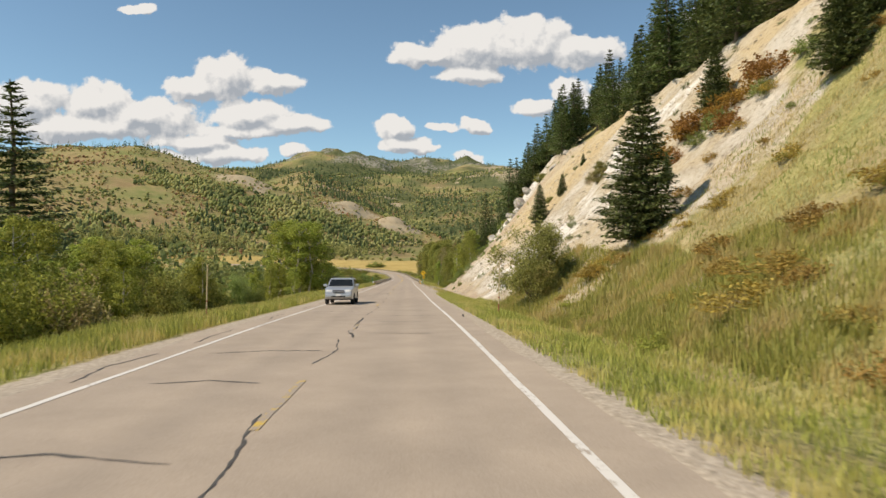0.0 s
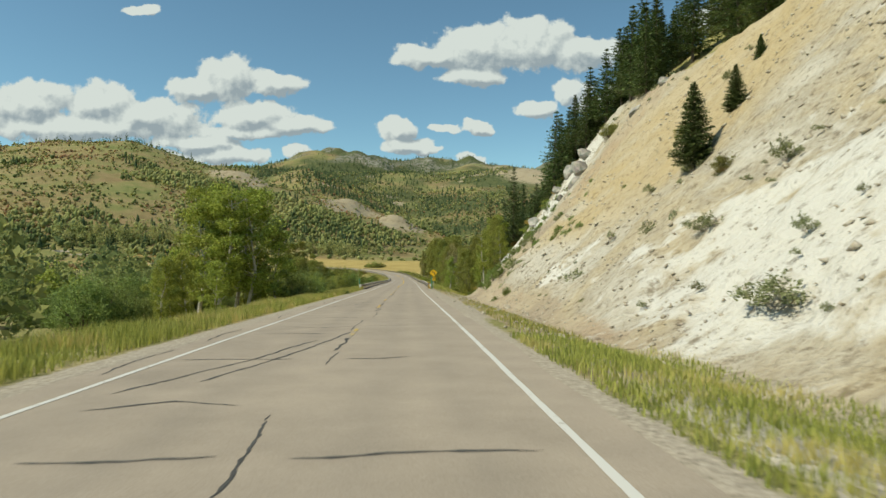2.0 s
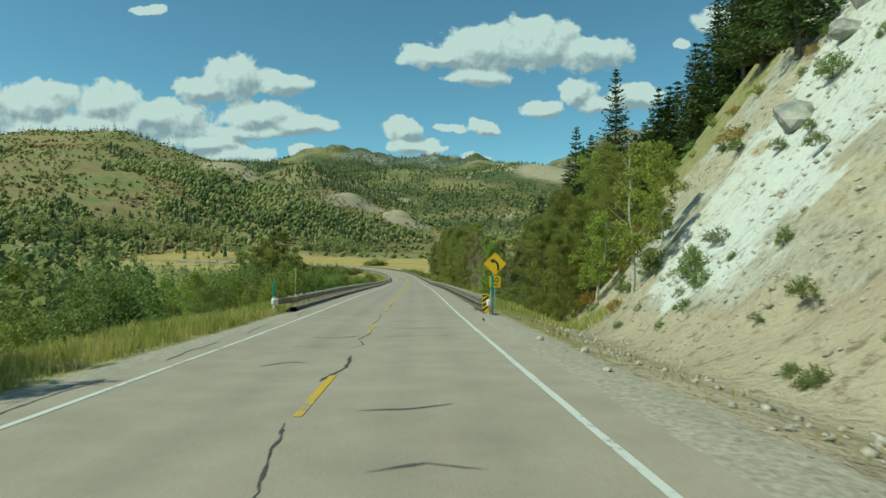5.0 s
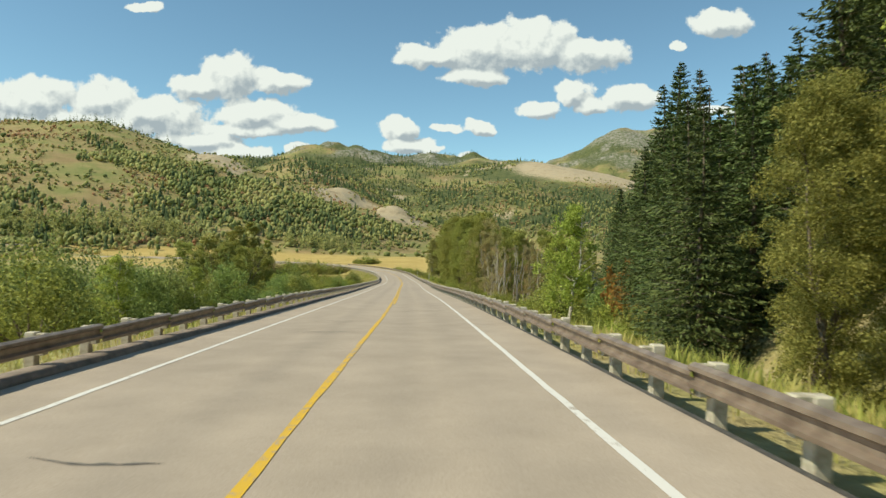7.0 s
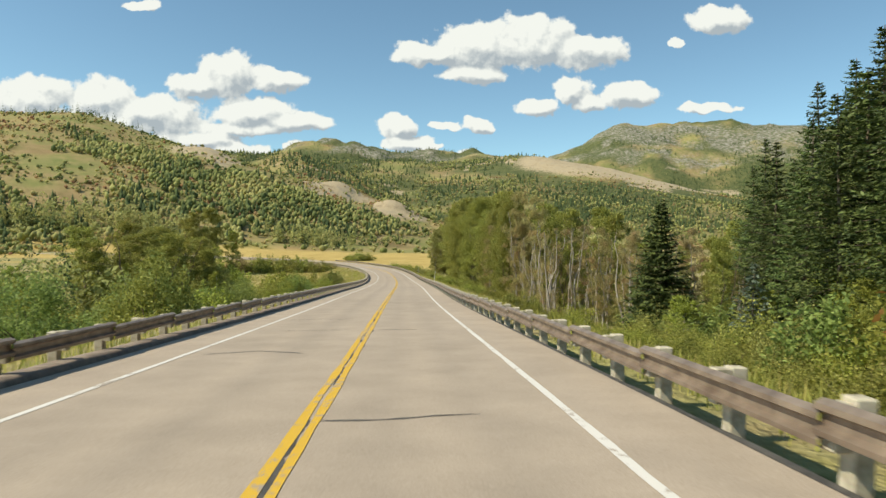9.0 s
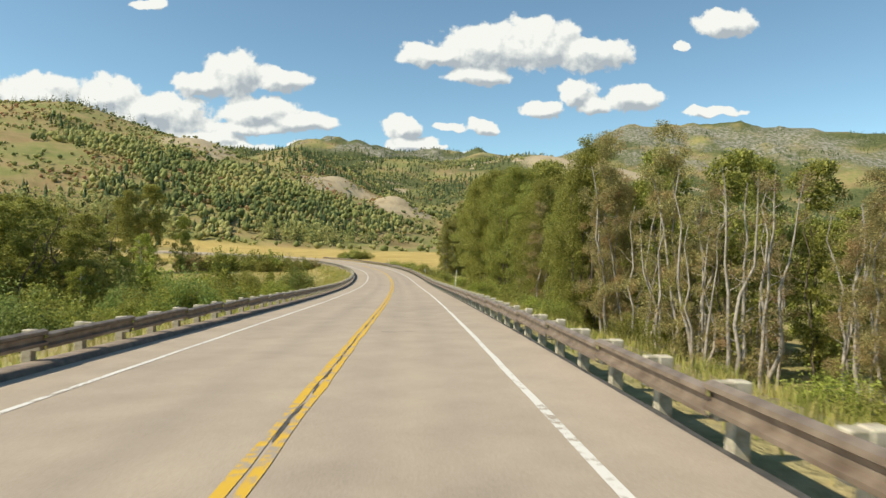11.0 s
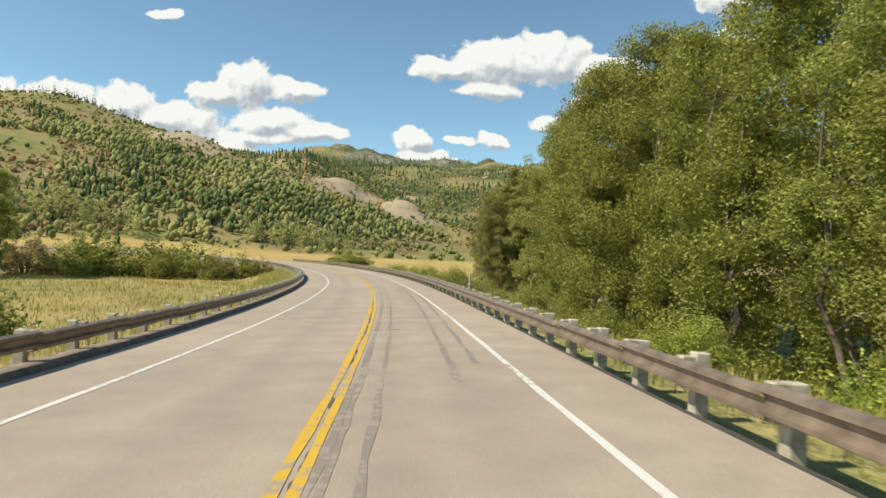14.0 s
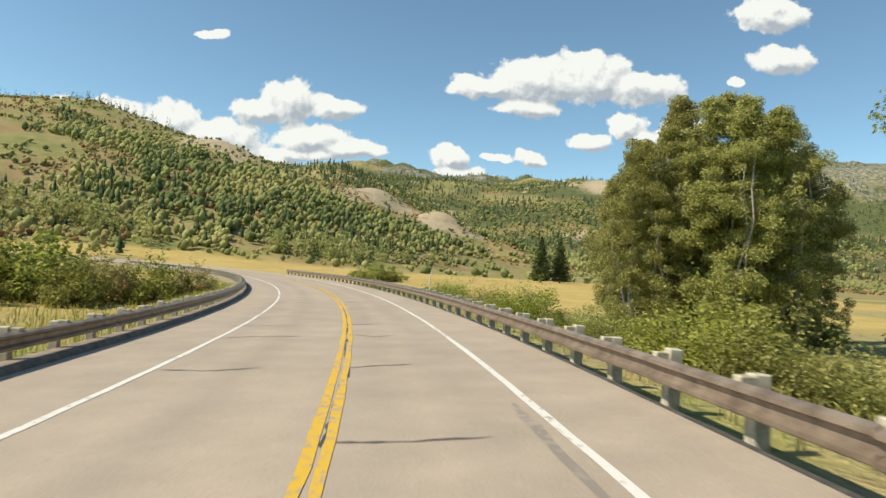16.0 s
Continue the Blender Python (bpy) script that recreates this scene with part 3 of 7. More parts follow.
def build_ground():
    ys = np.concatenate([spaced([(-70, 10, 2.0), (10, 165, 0.8), (165, 460, 2.0), (460, 800, 6.0), (800, 1500, 12.0), (1500, 4800, 34.0)]), [4800]])
    vs = np.concatenate([spaced([(-2600, -1000, 100), (-1000, -200, 14), (-200, -60, 5), (-60, -14, 1.8), (-14, 6, 0.8), (6, 42, 0.55), (42, 90, 2.5), (90, 300, 10), (300, 1300, 26), (1300, 3000, 120)]), [3000]])
    axis = np.interp(ys, [-75, 0, 200, 345, 800, 5000], [1.5, -1.8, -13.5, -24, -40, -40])
    spread = 1 + np.clip(ys - 1500, 0, None) / 5000
    X = axis[:, None] + vs[None] * spread[:, None]
    Y = np.broadcast_to(ys[:, None], X.shape).copy()
    Z = height(X, Y)
    s, lat = on_road(X, Y)
    under = (abs(lat) < 4.0) & (s > S_FROM) & (s < S_TO)
    Z = np.where(under, Z - 0.25, Z)
    ny, nx = X.shape
    i = np.arange(ny * nx).reshape(ny, nx)
    q = np.stack([i[:-1, :-1], i[:-1, 1:], i[1:, 1:], i[1:, :-1]], -1).reshape(-1, 4)
    me = mesh_from("ground", np.stack([X, Y, Z], -1).reshape(-1, 3), q, [ground_material()], True)
    # what covers the ground: bare rock, hay field, gravel, far hillside
    u = lat - bank_start(Y)
    rock = smooth01(-3.8, -2.2, u) * (1 - smooth01(156, 172, Y)) * smooth01(24, 40, Y - 0.30 * u + wave_noise(X, Y, 14, 61, 3) * 7) * (1 - smooth01(27, 36, u))
    strip_y = np.interp(u, [5, 14, 18], [33.5, 37.5, 34.5])
    scar = np.exp(-(((Y - strip_y) / 2.4) ** 2)) * smooth01(4.5, 7, u) * (1 - smooth01(17, 21, u)) * 0.85 + np.exp(-(((Y - 21.5) / 2.2) ** 2 + ((u - 3.6) / 1.6) ** 2)) * 0.7
    rock = np.maximum(rock, scar)
    far = smooth01(470, 620, Y)
    patch = np.exp(-(((X + 168) / 40) ** 2 + ((Y - 1014) / 52) ** 2)) * 1.15 + np.exp(-(((X + 74) / 34) ** 2 + ((Y - 968) / 34) ** 2)) * 1.1 + np.exp(-(((X + 330) / 56) ** 2 + ((Y - 1010) / 46) ** 2)) * 0.9
    patch = patch + 1.4 * np.exp(-(((X - 330) / 170) ** 2 + ((Y - 1790) / 160) ** 2)) + 1.3 * np.exp(-(((X - 520) / 150) ** 2 + ((Y - 1770) / 140) ** 2))
    crest = smooth01(330, 560, Z) * (0.30 + 0.5 * wave_noise(X, Y, 120, 79, 3))
    hillbare = (patch * 0.9 + smooth01(0.2, 0.5, wave_noise(X, Y, 110, 77, 3)) * 0.62 * smooth01(5, 40, Z) + crest + np.exp(-(((X - 500) / 460) ** 2 + ((Y - 2520) / 190) ** 2)) * 1.2)
    grey = smooth01(330, 430, Z + 90 * wave_noise(X, Y, 110, 83, 4)) * smooth01(2850, 3050, Y)
    rock = np.maximum(rock, grey * (0.52 + 0.4 * wave_noise(X, Y, 150, 87, 3)))
    rock = np.maximum(rock, np.clip(hillbare, 0, 0.85) * smooth01(700, 850, Y) * (1 - 0.5 * (patch < 0.4) * smooth01(1120, 1300, Y) * smooth01(-0.1, 0.3, wave_noise(X, Y, 80, 94, 3))))
    field = smooth01(432, 452, Y + lat * 0.02) * (1 - smooth01(-6.5, -4.0, Z)) * (1 - smooth01(640, 690, Y + 0.12 * X)) * (abs(lat) > 9) * (X > -420)
    inner = smooth01(300, 335, Y) * (1 - smooth01(440, 470, Y)) * smooth01(7.5, 10, -lat) * (1 - smooth01(55, 75, -lat)) * (0.38 + 0.4 * wave_noise(X, Y, 14, 85, 3))
    field = field * smooth01(0.0, 0.2, 0.4 + wave_noise(X, Y, 60, 81, 2)) * smooth01(-330, -290, X - 0.25 * (Y - 600))
    field = np.maximum(field, inner)
    gravel = np.maximum(smooth01(3.9, 4.3, abs(lat)) * (1 - smooth01(4.7, 5.5, abs(lat) - 0.5 * (lat < 0))), smooth01(4.6, 5.2, lat) * (1 - smooth01(5.6, 6.4, lat)) * smooth01(62, 84, Y) * (1 - smooth01(146, 152, Y)) * 0.9)
    cov = np.stack([rock, field, gravel, far], -1).reshape(-1, 4).astype(np.float32)
    ca = me.attributes.new("cover", "FLOAT_COLOR", "POINT")
    ca.data.foreach_set("color", cov.ravel())
    w1 = np.exp(-(((Y - 142 - 0.30 * u) / 7.5) ** 2)) * smooth01(1, 4, u) * (1 - smooth01(20, 27, u))
    w2 = np.exp(-(((Y - 66) / 15) ** 2)) * np.exp(-(((u - 6) / 7) ** 2)) * 0.75 + np.exp(-(((Y - 70) / 9) ** 2)) * np.exp(-(((u - 20) / 5) ** 2)) * 0.8
    w3 = np.exp(-(((Y - 92 - 0.3 * u) / 6) ** 2)) * np.exp(-(((u - 5) / 4) ** 2)) * 0.6
    oc = np.exp(-(((Y - 110 + 0.2 * u) / 17) ** 2)) * smooth01(5, 10, u) + np.exp(-(((Y - 84 - 0.5 * u) / 7) ** 2)) * smooth01(10, 15, u) * 0.8 + np.exp(-(((Y - 52) / 9) ** 2)) * smooth01(15, 20, u) * 0.7
    scree = (1 - smooth01(1.0, 3.0 + 3 * smooth01(95, 115, Y), u + 1.5 * wave_noise(X, Y, 9, 171, 3))) * smooth01(50, 80, Y) * (1 - w1)
    scree = np.maximum(scree, np.exp(-(((Y - 122 - 0.3 * u) / 9) ** 2)) * (1 - w1) * 0.9)
    scree = np.where(Y > 500, 1.0, scree)
    sta = np.stack([np.where(Y > 500, grey, np.maximum(np.maximum(w1, w2), w3)), np.where(Y > 500, 0, oc), scree, smooth01(1120, 1260, Y) * smooth01(-0.35, 0.1, wave_noise(X, Y, 150, 93, 3))], -1).reshape(-1, 4).astype(np.float32)
    cb = me.attributes.new("strata", "FLOAT_COLOR", "POINT")
    cb.data.foreach_set("color", sta.ravel())
    return tagged(new("ground", me), "grassy valley ground rising to a chalky cut bank and wooded hills", "ground", kind="structure")


build_ground()


# ---------------------------------------------------------------- road, lines, cracks
def asphalt_material():
    m, nt, p = mat("asphalt")
    fine, mid, big = noise_tex(nt, 45.0, 3.0), noise_tex(nt, 0.9, 5.0), noise_tex(nt, 0.12, 3.0)
    base = ramp(nt, big.outputs[0], [(0.35, (0.365, 0.293, 0.222)), (0.65, (0.455, 0.368, 0.282))]).outputs[0]
    base = mixc(nt, 0.5, base, ramp(nt, mid.outputs[0], [(0.3, (0.285, 0.23, 0.175)), (0.7, (0.495, 0.402, 0.31))]).outputs[0])
    base = mixc(nt, 0.35, base, ramp(nt, fine.outputs[0], [(0.3, (0.12, 0.108, 0.095)), (0.7, (0.38, 0.34, 0.30))]).outputs[0])
    # worn wheel tracks and oil between them
    at = nt.nodes.new("ShaderNodeAttribute")
    at.attribute_name = "track"
    base = mixc(nt, math_node(nt, "MULTIPLY", at.outputs["Fac"], 0.5), base, (0.10, 0.095, 0.09))
    nt.links.new(base, p.inputs["Base Color"])
    p.inputs["Roughness"].default_value = 0.85
    p.inputs["Specular IOR Level"].default_value = 0.3
    bump(nt, p, fine.outputs[0], 0.35, 0.01)
    return m


def strip(name, s0, s1, lats, up, mats, step=2.0, wobble=0.0, seed=0):
    """A strip laid along the road between offsets that may vary with s."""
    ss = np.arange(s0, s1 + 0.01, step)
    L = np.stack([np.broadcast_to(f(ss) if callable(f) else np.full(len(ss), float(f)), ss.shape) for f in lats], 1)
    if wobble:
        L = L + np.random.default_rng(seed).normal(0, wobble, L.shape)
    V = np.stack([along(ss, L[:, j], up) for j in range(L.shape[1])], 1)
    n, k = L.shape
    i = np.arange(n * k).reshape(n, k)
    q = np.stack([i[:-1, :-1], i[:-1, 1:], i[1:, 1:], i[1:, :-1]], -1).reshape(-1, 4)
    return mesh_from(name, V.reshape(-1, 3), q, mats, True), L, ss


M_ASPHALT = asphalt_material()


def wide(a, b):
    return lambda s: np.interp(s, [-75, 140, 152, 640], [a, a, b, b]) + wave_noise(s, s * 0, 3.0, 7, 3) * np.interp(s, [140, 152], [0.22, 0.02])


def build_road():
    cols = [wide(-4.35, -5.0), -3.7, -3.0, -2.4, -1.8, -1.2, -0.6, 0.0, 0.6, 1.2, 1.8, 2.4, 3.0, 3.7, wide(4.3, 5.02)]
    me, L, ss = strip("road", S_FROM + 1, S_TO - 2, cols, 0.0, [M_ASPHALT], 1.0)
    tr = np.zeros(L.shape)
    for c in (-2.7, -1.1, 1.0, 2.6):
        tr += 0.35 * np.exp(-((L - c) / 0.35) ** 2)
    a = me.attributes.new("track", "FLOAT", "POINT")
    a.data.foreach_set("value", tr.ravel().astype(np.float32))
    return tagged(new("road", me), "sun-bleached two-lane asphalt road with sealed cracks", "road", kind="structure")


road = build_road()


def paint_material(name, col, wear):
    m, nt, p = mat(name)
    n1, n2 = noise_tex(nt, 6.0, 6.0, 0.7), noise_tex(nt, 0.35, 2.0)
    f = math_node(nt, "ADD", n1.outputs[0], math_node(nt, "MULTIPLY", n2.outputs[0], 0.5))
    r = ramp(nt, f, [(wear - 0.04, (0.31, 0.26, 0.21)), (wear + 0.03, col)])
    nt.links.new(r.outputs[0], p.inputs["Base Color"])
    p.inputs["Roughness"].default_value = 0.7
    return m


M_LINE = paint_material("white_line", (0.60, 0.585, 0.55), 0.64)
M_YELLOW = paint_material("yellow_line", (0.56, 0.345, 0.03), 0.68)
M_YELLOW_OLD = paint_material("yellow_line_worn", (0.50, 0.34, 0.06), 0.80)
for nm, far_lat in (("edge_line_left", [-3.55, -3.55, -3.2, -2.8, -2.75]), ("edge_line_right", [3.55, 3.55, 3.4, 3.25, 3.25])):
    me, _, _ = strip(nm, S_FROM + 2, S_TO - 4, [lambda v, w=w, far_lat=far_lat: np.interp(v, [-75, 300, 334, 370, 640], far_lat) + w for w in (-0.06, 0.06)], 0.006, [M_LINE], 1.0, 0.006, 3)
    tagged(new(nm, me), "worn white painted line along the road edge", "road marking", kind="structure")


def centre(s, off=0.0):
    return np.interp(s, [-75, 150, 185, 300, 370, 640], [-0.08, -0.08, 0.28, 0.36, 0.6, 0.5]) + off


k = 0
for s0 in (-5.0, 7.3, 19.5, 38.0, 64.5, 82.6, 93.4, 109.6, 121.8, 134.0, 146.0):
    me, _, _ = strip("lane_dash", s0, s0 + 4.0, [lambda v: centre(v, -0.06), lambda v: centre(v, 0.06)], 0.008, [M_YELLOW_OLD if s0 < 70 else M_YELLOW], 0.85, 0.008, k)
    tagged(new("lane_dash", me), "worn yellow centre dash painted on asphalt", "road marking", "centre dashes")
    k += 1
for nm, a, b, s0 in (("centre_line_left", -0.18, -0.05, 153.0), ("centre_line_right", 0.0, 0.12, 196.0)):
    me, _, _ = strip(nm, s0, S_TO - 4, [lambda v, a=a: centre(v, a), lambda v, b=b: centre(v, b)], 0.008, [M_YELLOW], 1.0, 0.01, 4)
    tagged(new(nm, me), "solid yellow no-passing line, chipped in places", "road marking", kind="structure")

M_RUBBER = paint_material("tyre_rubber", (0.225, 0.19, 0.158), 0.72)
for s0, s1, a0, a1, w in ((318, 366, 0.55, 1.15, 0.10), (319, 364, 0.98, 1.5, 0.09), (326, 372, 2.3, 3.0, 0.12), (328, 368, 2.85, 3.4, 0.10), (300, 330, 0.6, 0.75, 0.07)):
    me, _, _ = strip("tyre_mark", s0, s1, [lambda v, w=w, a0=a0, a1=a1, s0=s0, s1=s1: np.interp(v, [s0, s1], [a0, a1]) - w / 2, lambda v, w=w, a0=a0, a1=a1, s0=s0, s1=s1: np.interp(v, [s0, s1], [a0, a1]) + w / 2], 0.004, [M_RUBBER], 0.6, 0.02, 6)
    tagged(new("tyre_mark", me), "dark skid mark of a tyre on the asphalt", "skid mark", "skid marks")

M_TAR = simple("crack_tar", (0.04, 0.037, 0.034), (0.085, 0.08, 0.073), 5.0, 0.8, 0, 0.2)


def crack(name, pts, width, rng, up=0.005):
    """A ragged sealed crack along plan points given as (s, lat)."""
    pts = np.array(pts, float)
    n = max(8, int(np.hypot(*np.diff(pts, axis=0).T).sum() / 0.13))
    t = np.linspace(0, len(pts) - 1, n)
    s, l = np.interp(t, range(len(pts)), pts[:, 0]), np.interp(t, range(len(pts)), pts[:, 1])
    d = np.hypot(np.gradient(s), np.gradient(l)) + 1e-6
    ns, nl = -np.gradient(l) / d, np.gradient(s) / d
    j = np.cumsum(rng.normal(0, 0.014, n))
    j -= np.linspace(j[0], j[-1], n)
    w = width * (0.35 + rng.random(n) * 1.1) * np.minimum(1, np.minimum(np.arange(n), np.arange(n)[::-1]) / 2.0 + 0.1)
    A = along(s + ns * (j - w / 2), l + nl * (j - w / 2), up)
    B = along(s + ns * (j + w / 2), l + nl * (j + w / 2), up)
    V = np.stack([A, B], 1).reshape(-1, 3)
    q = np.array([(2 * i, 2 * i + 1, 2 * i + 3, 2 * i + 2) for i in range(n - 1)])
    return V, q


def build_cracks():
    rng = np.random.default_rng(5)
    Vs, Qs, off = [], [], 0

    def add(pts, w):
        nonlocal off
        V, q = crack("c", pts, w, rng)
        Vs.append(V)
        Qs.append(q + off)
        off += len(V)

    s = -8.0
    while s < 430:
        for side in (-1, 1):
            if rng.random() < (0.75 if s < 150 else 0.5):
                a, b = (-3.3 + rng.random() * 1.6, -0.2 - rng.random() * 0.8) if side < 0 else (0.1 + rng.random() * 0.9, 3.3 - rng.random() * 1.6)
                add([(s + rng.normal(0, 0.15), a), (s + rng.normal(0, 0.25), (a + b) / 2), (s + rng.normal(0, 0.15), b)], 0.07)
        s += 2.5 + rng.random() * 5.5
    # the failing joint along the centre
    s = -8.0
    while s < 150:
        ln = 2 + rng.random() * 6
        add([(s, -0.1 + rng.normal(0, 0.1)), (s + ln / 2, rng.normal(0, 0.12)), (s + ln, -0.1 + rng.normal(0, 0.1))], 0.04 if rng.random() < 0.7 else 0.09)
        s += ln * (1.0 + rng.random() * 0.8)
    s = 205.0
    while s < 420:
        ln = 2 + rng.random() * 5
        c = float(centre(s))
        add([(s, c + rng.normal(0, 0.03)), (s + ln / 2, c + rng.normal(0, 0.05)), (s + ln, c + rng.normal(0, 0.03))], 0.07)
        s += ln * (1.0 + rng.random() * 0.6)
    # wandering seams beside the joint
    for s0, l0, s1, l1 in ((56.0, -2.9, 64.0, -0.9), (57.0, -1.9, 66.5, -0.2), (85.0, -3.0, 92.5, -1.0), (88.0, -2.6, 91.0, -0.4)):
        add([(s0, l0), ((s0 + s1) / 2, (l0 + l1) / 2 + 0.15), (s1, l1)], 0.06)
    for side in (-1,):
        s = -5.0
        while s < 145:
            add([(s, side * 4.0), (s + 2, side * (4.1 + rng.random() * 0.15)), (s + 4, side * 4.05)], 0.05)
            s += 4 + rng.random() * 6
    me = mesh_from("road_cracks", np.concatenate(Vs), np.concatenate(Qs), [M_TAR])
    tagged(new("road_cracks", me), "dark tar-sealed cracks in the asphalt", "cracks", kind="stuff")


build_cracks()


# ---------------------------------------------------------------- trees and bushes
def tube(pts, radii, sides=6):
    """A tapered tube along points: vertices and quads."""
    pts, n = np.asarray(pts, float), len(pts)
    d = np.gradient(pts, axis=0)
    d /= np.linalg.norm(d, axis=1, keepdims=True) + 1e-9
    ref = np.where(abs(d[:, 2:3]) > 0.9, np.array([[1.0, 0, 0]]), np.array([[0, 0, 1.0]]))
    a = np.cross(d, ref)
    a /= np.linalg.norm(a, axis=1, keepdims=True) + 1e-9
    b = np.cross(d, a)
    th = np.arange(sides) * 2 * np.pi / sides
    V = pts[:, None] + np.asarray(radii)[:, None, None] * (a[:, None] * np.cos(th)[None, :, None] + b[:, None] * np.sin(th)[None, :, None])
    i = np.arange(n * sides).reshape(n, sides)
    q = np.stack([i[:-1], np.roll(i, -1, 1)[:-1], np.roll(i, -1, 1)[1:], i[1:]], -1).reshape(-1, 4)
    return V.reshape(-1, 3), q


def join(pieces):
    Vs, Qs, off = [], [], 0
    for V, q in pieces:
        Vs.append(V)
        Qs.append(q + off)
        off += len(V)
    return np.concatenate(Vs), np.concatenate(Qs)


def leaves(centres, size, rng, aspect=1.6, droop=0.2):
    """One bent quad for each centre, turned at random."""
    n = len(centres)
    up = rng.normal(size=(n, 3)) * 0.75 + np.array([-0.32, -0.14, 0.55])
    a = np.cross(up, rng.normal(size=(n, 3)))
    a /= np.linalg.norm(a, axis=1, keepdims=True) + 1e-9
    b = np.cross(up, a)
    b /= np.linalg.norm(b, axis=1, keepdims=True) + 1e-9
    a[:, 2] -= droop * 0.5
    sz = (size * (0.6 + 0.8 * rng.random(n)))[:, None]
    c = np.cross(a, b)
    P0, P1 = centres - a * sz * aspect / 2, centres + a * sz * aspect / 2
    S0, S1 = centres + b * sz * 0.42 + c * sz * 0.15, centres - b * sz * 0.42 + c * sz * 0.15
    return np.stack([P0, S0, P1, S1], 1).reshape(-1, 3), np.arange(n * 4).reshape(n, 4)


def broadleaf(name, seed, H, spread, base, nleaf, leaf, mats, clumps=46, fill=0.75, bare=0.0, multi=1, point=0.0):
    """An Empty with a trunk and a crown. base: where the crown begins, as a share of the height."""
    rng = np.random.default_rng(seed)
    wood, tips = [], []
    for st in range(multi):
        off = np.array([0, 0]) if multi == 1 else rng.normal(0, spread * 0.16, 2)
        hh = H * (1 - 0.25 * rng.random() * (multi > 1))
        n = 9
        t = np.linspace(0, 1, n)
        bend = np.cumsum(rng.normal(0, 0.018 * H, (n, 2)), 0)
        tr = np.stack([off[0] + bend[:, 0] + off[0] * t * 1.2, off[1] + bend[:, 1] + off[1] * t * 1.2, t * hh * 0.93], -1)
        r0 = (0.012 * hh + 0.03) / (1 + 0.35 * (multi > 1))
        wood.append(tube(tr, r0 * (1 - 0.88 * t) + 0.01, 7))
        for j in range(int(20 / multi) + 4):
            u = base * 0.8 + (0.97 - base * 0.8) * rng.random()
            p0 = np.array([np.interp(u, t, tr[:, k]) for k in range(3)])
            az = rng.random() * 2 * np.pi
            prof = np.sin(np.pi * np.clip((u - base * 0.6) / (1.08 - base * 0.6), 0, 1)) ** 0.6
            ln = spread * (0.38 + 0.45 * rng.random()) * max(prof, 0.25) / (1 + 0.3 * (multi > 1))
            end = p0 + np.array([np.cos(az) * ln, np.sin(az) * ln, ln * (0.35 + 0.5 * rng.random())])
            mid = (p0 + end) / 2 + np.array([0, 0, -0.08 * ln]) + rng.normal(0, 0.05 * ln, 3)
            wood.append(tube([p0, mid, end], [r0 * 0.26 * (1 - u * 0.6), r0 * 0.14, 0.008], 5))
            tips += [end, mid * 0.4 + end * 0.6]
    V, q = join(wood)
    trunk = mesh_from("trunk", V, q, [mats[0]], True)
    tips = np.array(tips)
    # clumps hang about limb ends and fill an uneven, upright body
    k2 = int(clumps * fill)
    pick = tips[rng.integers(0, len(tips), clumps)] + rng.normal(0, spread * 0.10, (clumps, 3))
    u = base + (1 - base) * rng.random(k2) ** 0.9
    az, rr = rng.random(k2) * 6.283, np.sqrt(rng.random(k2))
    prof = spread * 0.86 * np.sin(np.pi * np.clip(0.16 + 0.80 * (u - base) / (1 - base), 0, 1)) ** 0.55
    prof = prof * (1 - point * np.clip((u - 0.45) / 0.55, 0, 1) ** 1.5)
    lob = 1 + 0.22 * np.sin(3 * az + seed) + 0.15 * np.sin(7 * u * 3 + 2 * az)
    pick[:k2] = np.stack([np.cos(az) * rr * prof * lob, np.sin(az) * rr * prof * lob, u * H], -1)
    pick[:, 2] = np.clip(pick[:, 2], H * base * 0.85, H * 0.985)
    w = rng.random(clumps) ** 1.4 + 0.12
    cnt = np.maximum(6, (nleaf * (1 - bare) * w / w.sum())).astype(int)
    C = []
    for c, k, ww in zip(pick, cnt, w):
        rad = spread * (0.12 + 0.15 * ww) * (1 - 0.6 * point * max(0.0, c[2] / H - 0.6) / 0.4)
        d = rng.normal(size=(k, 3))
        d /= np.linalg.norm(d, axis=1, keepdims=True)
        C.append(c + d * (rad * rng.random((k, 1)) ** 0.45) * np.array([1.0, 1.0, 0.8]))
    C = np.concatenate(C)
    V, q = leaves(C, leaf, rng)
    crown = mesh_from("crown", V, q, [mats[1]])
    ob = new(name)
    part_of("trunk", trunk, ob)
    part_of("crown", crown, ob)
    ob["tall"] = H
    return ob


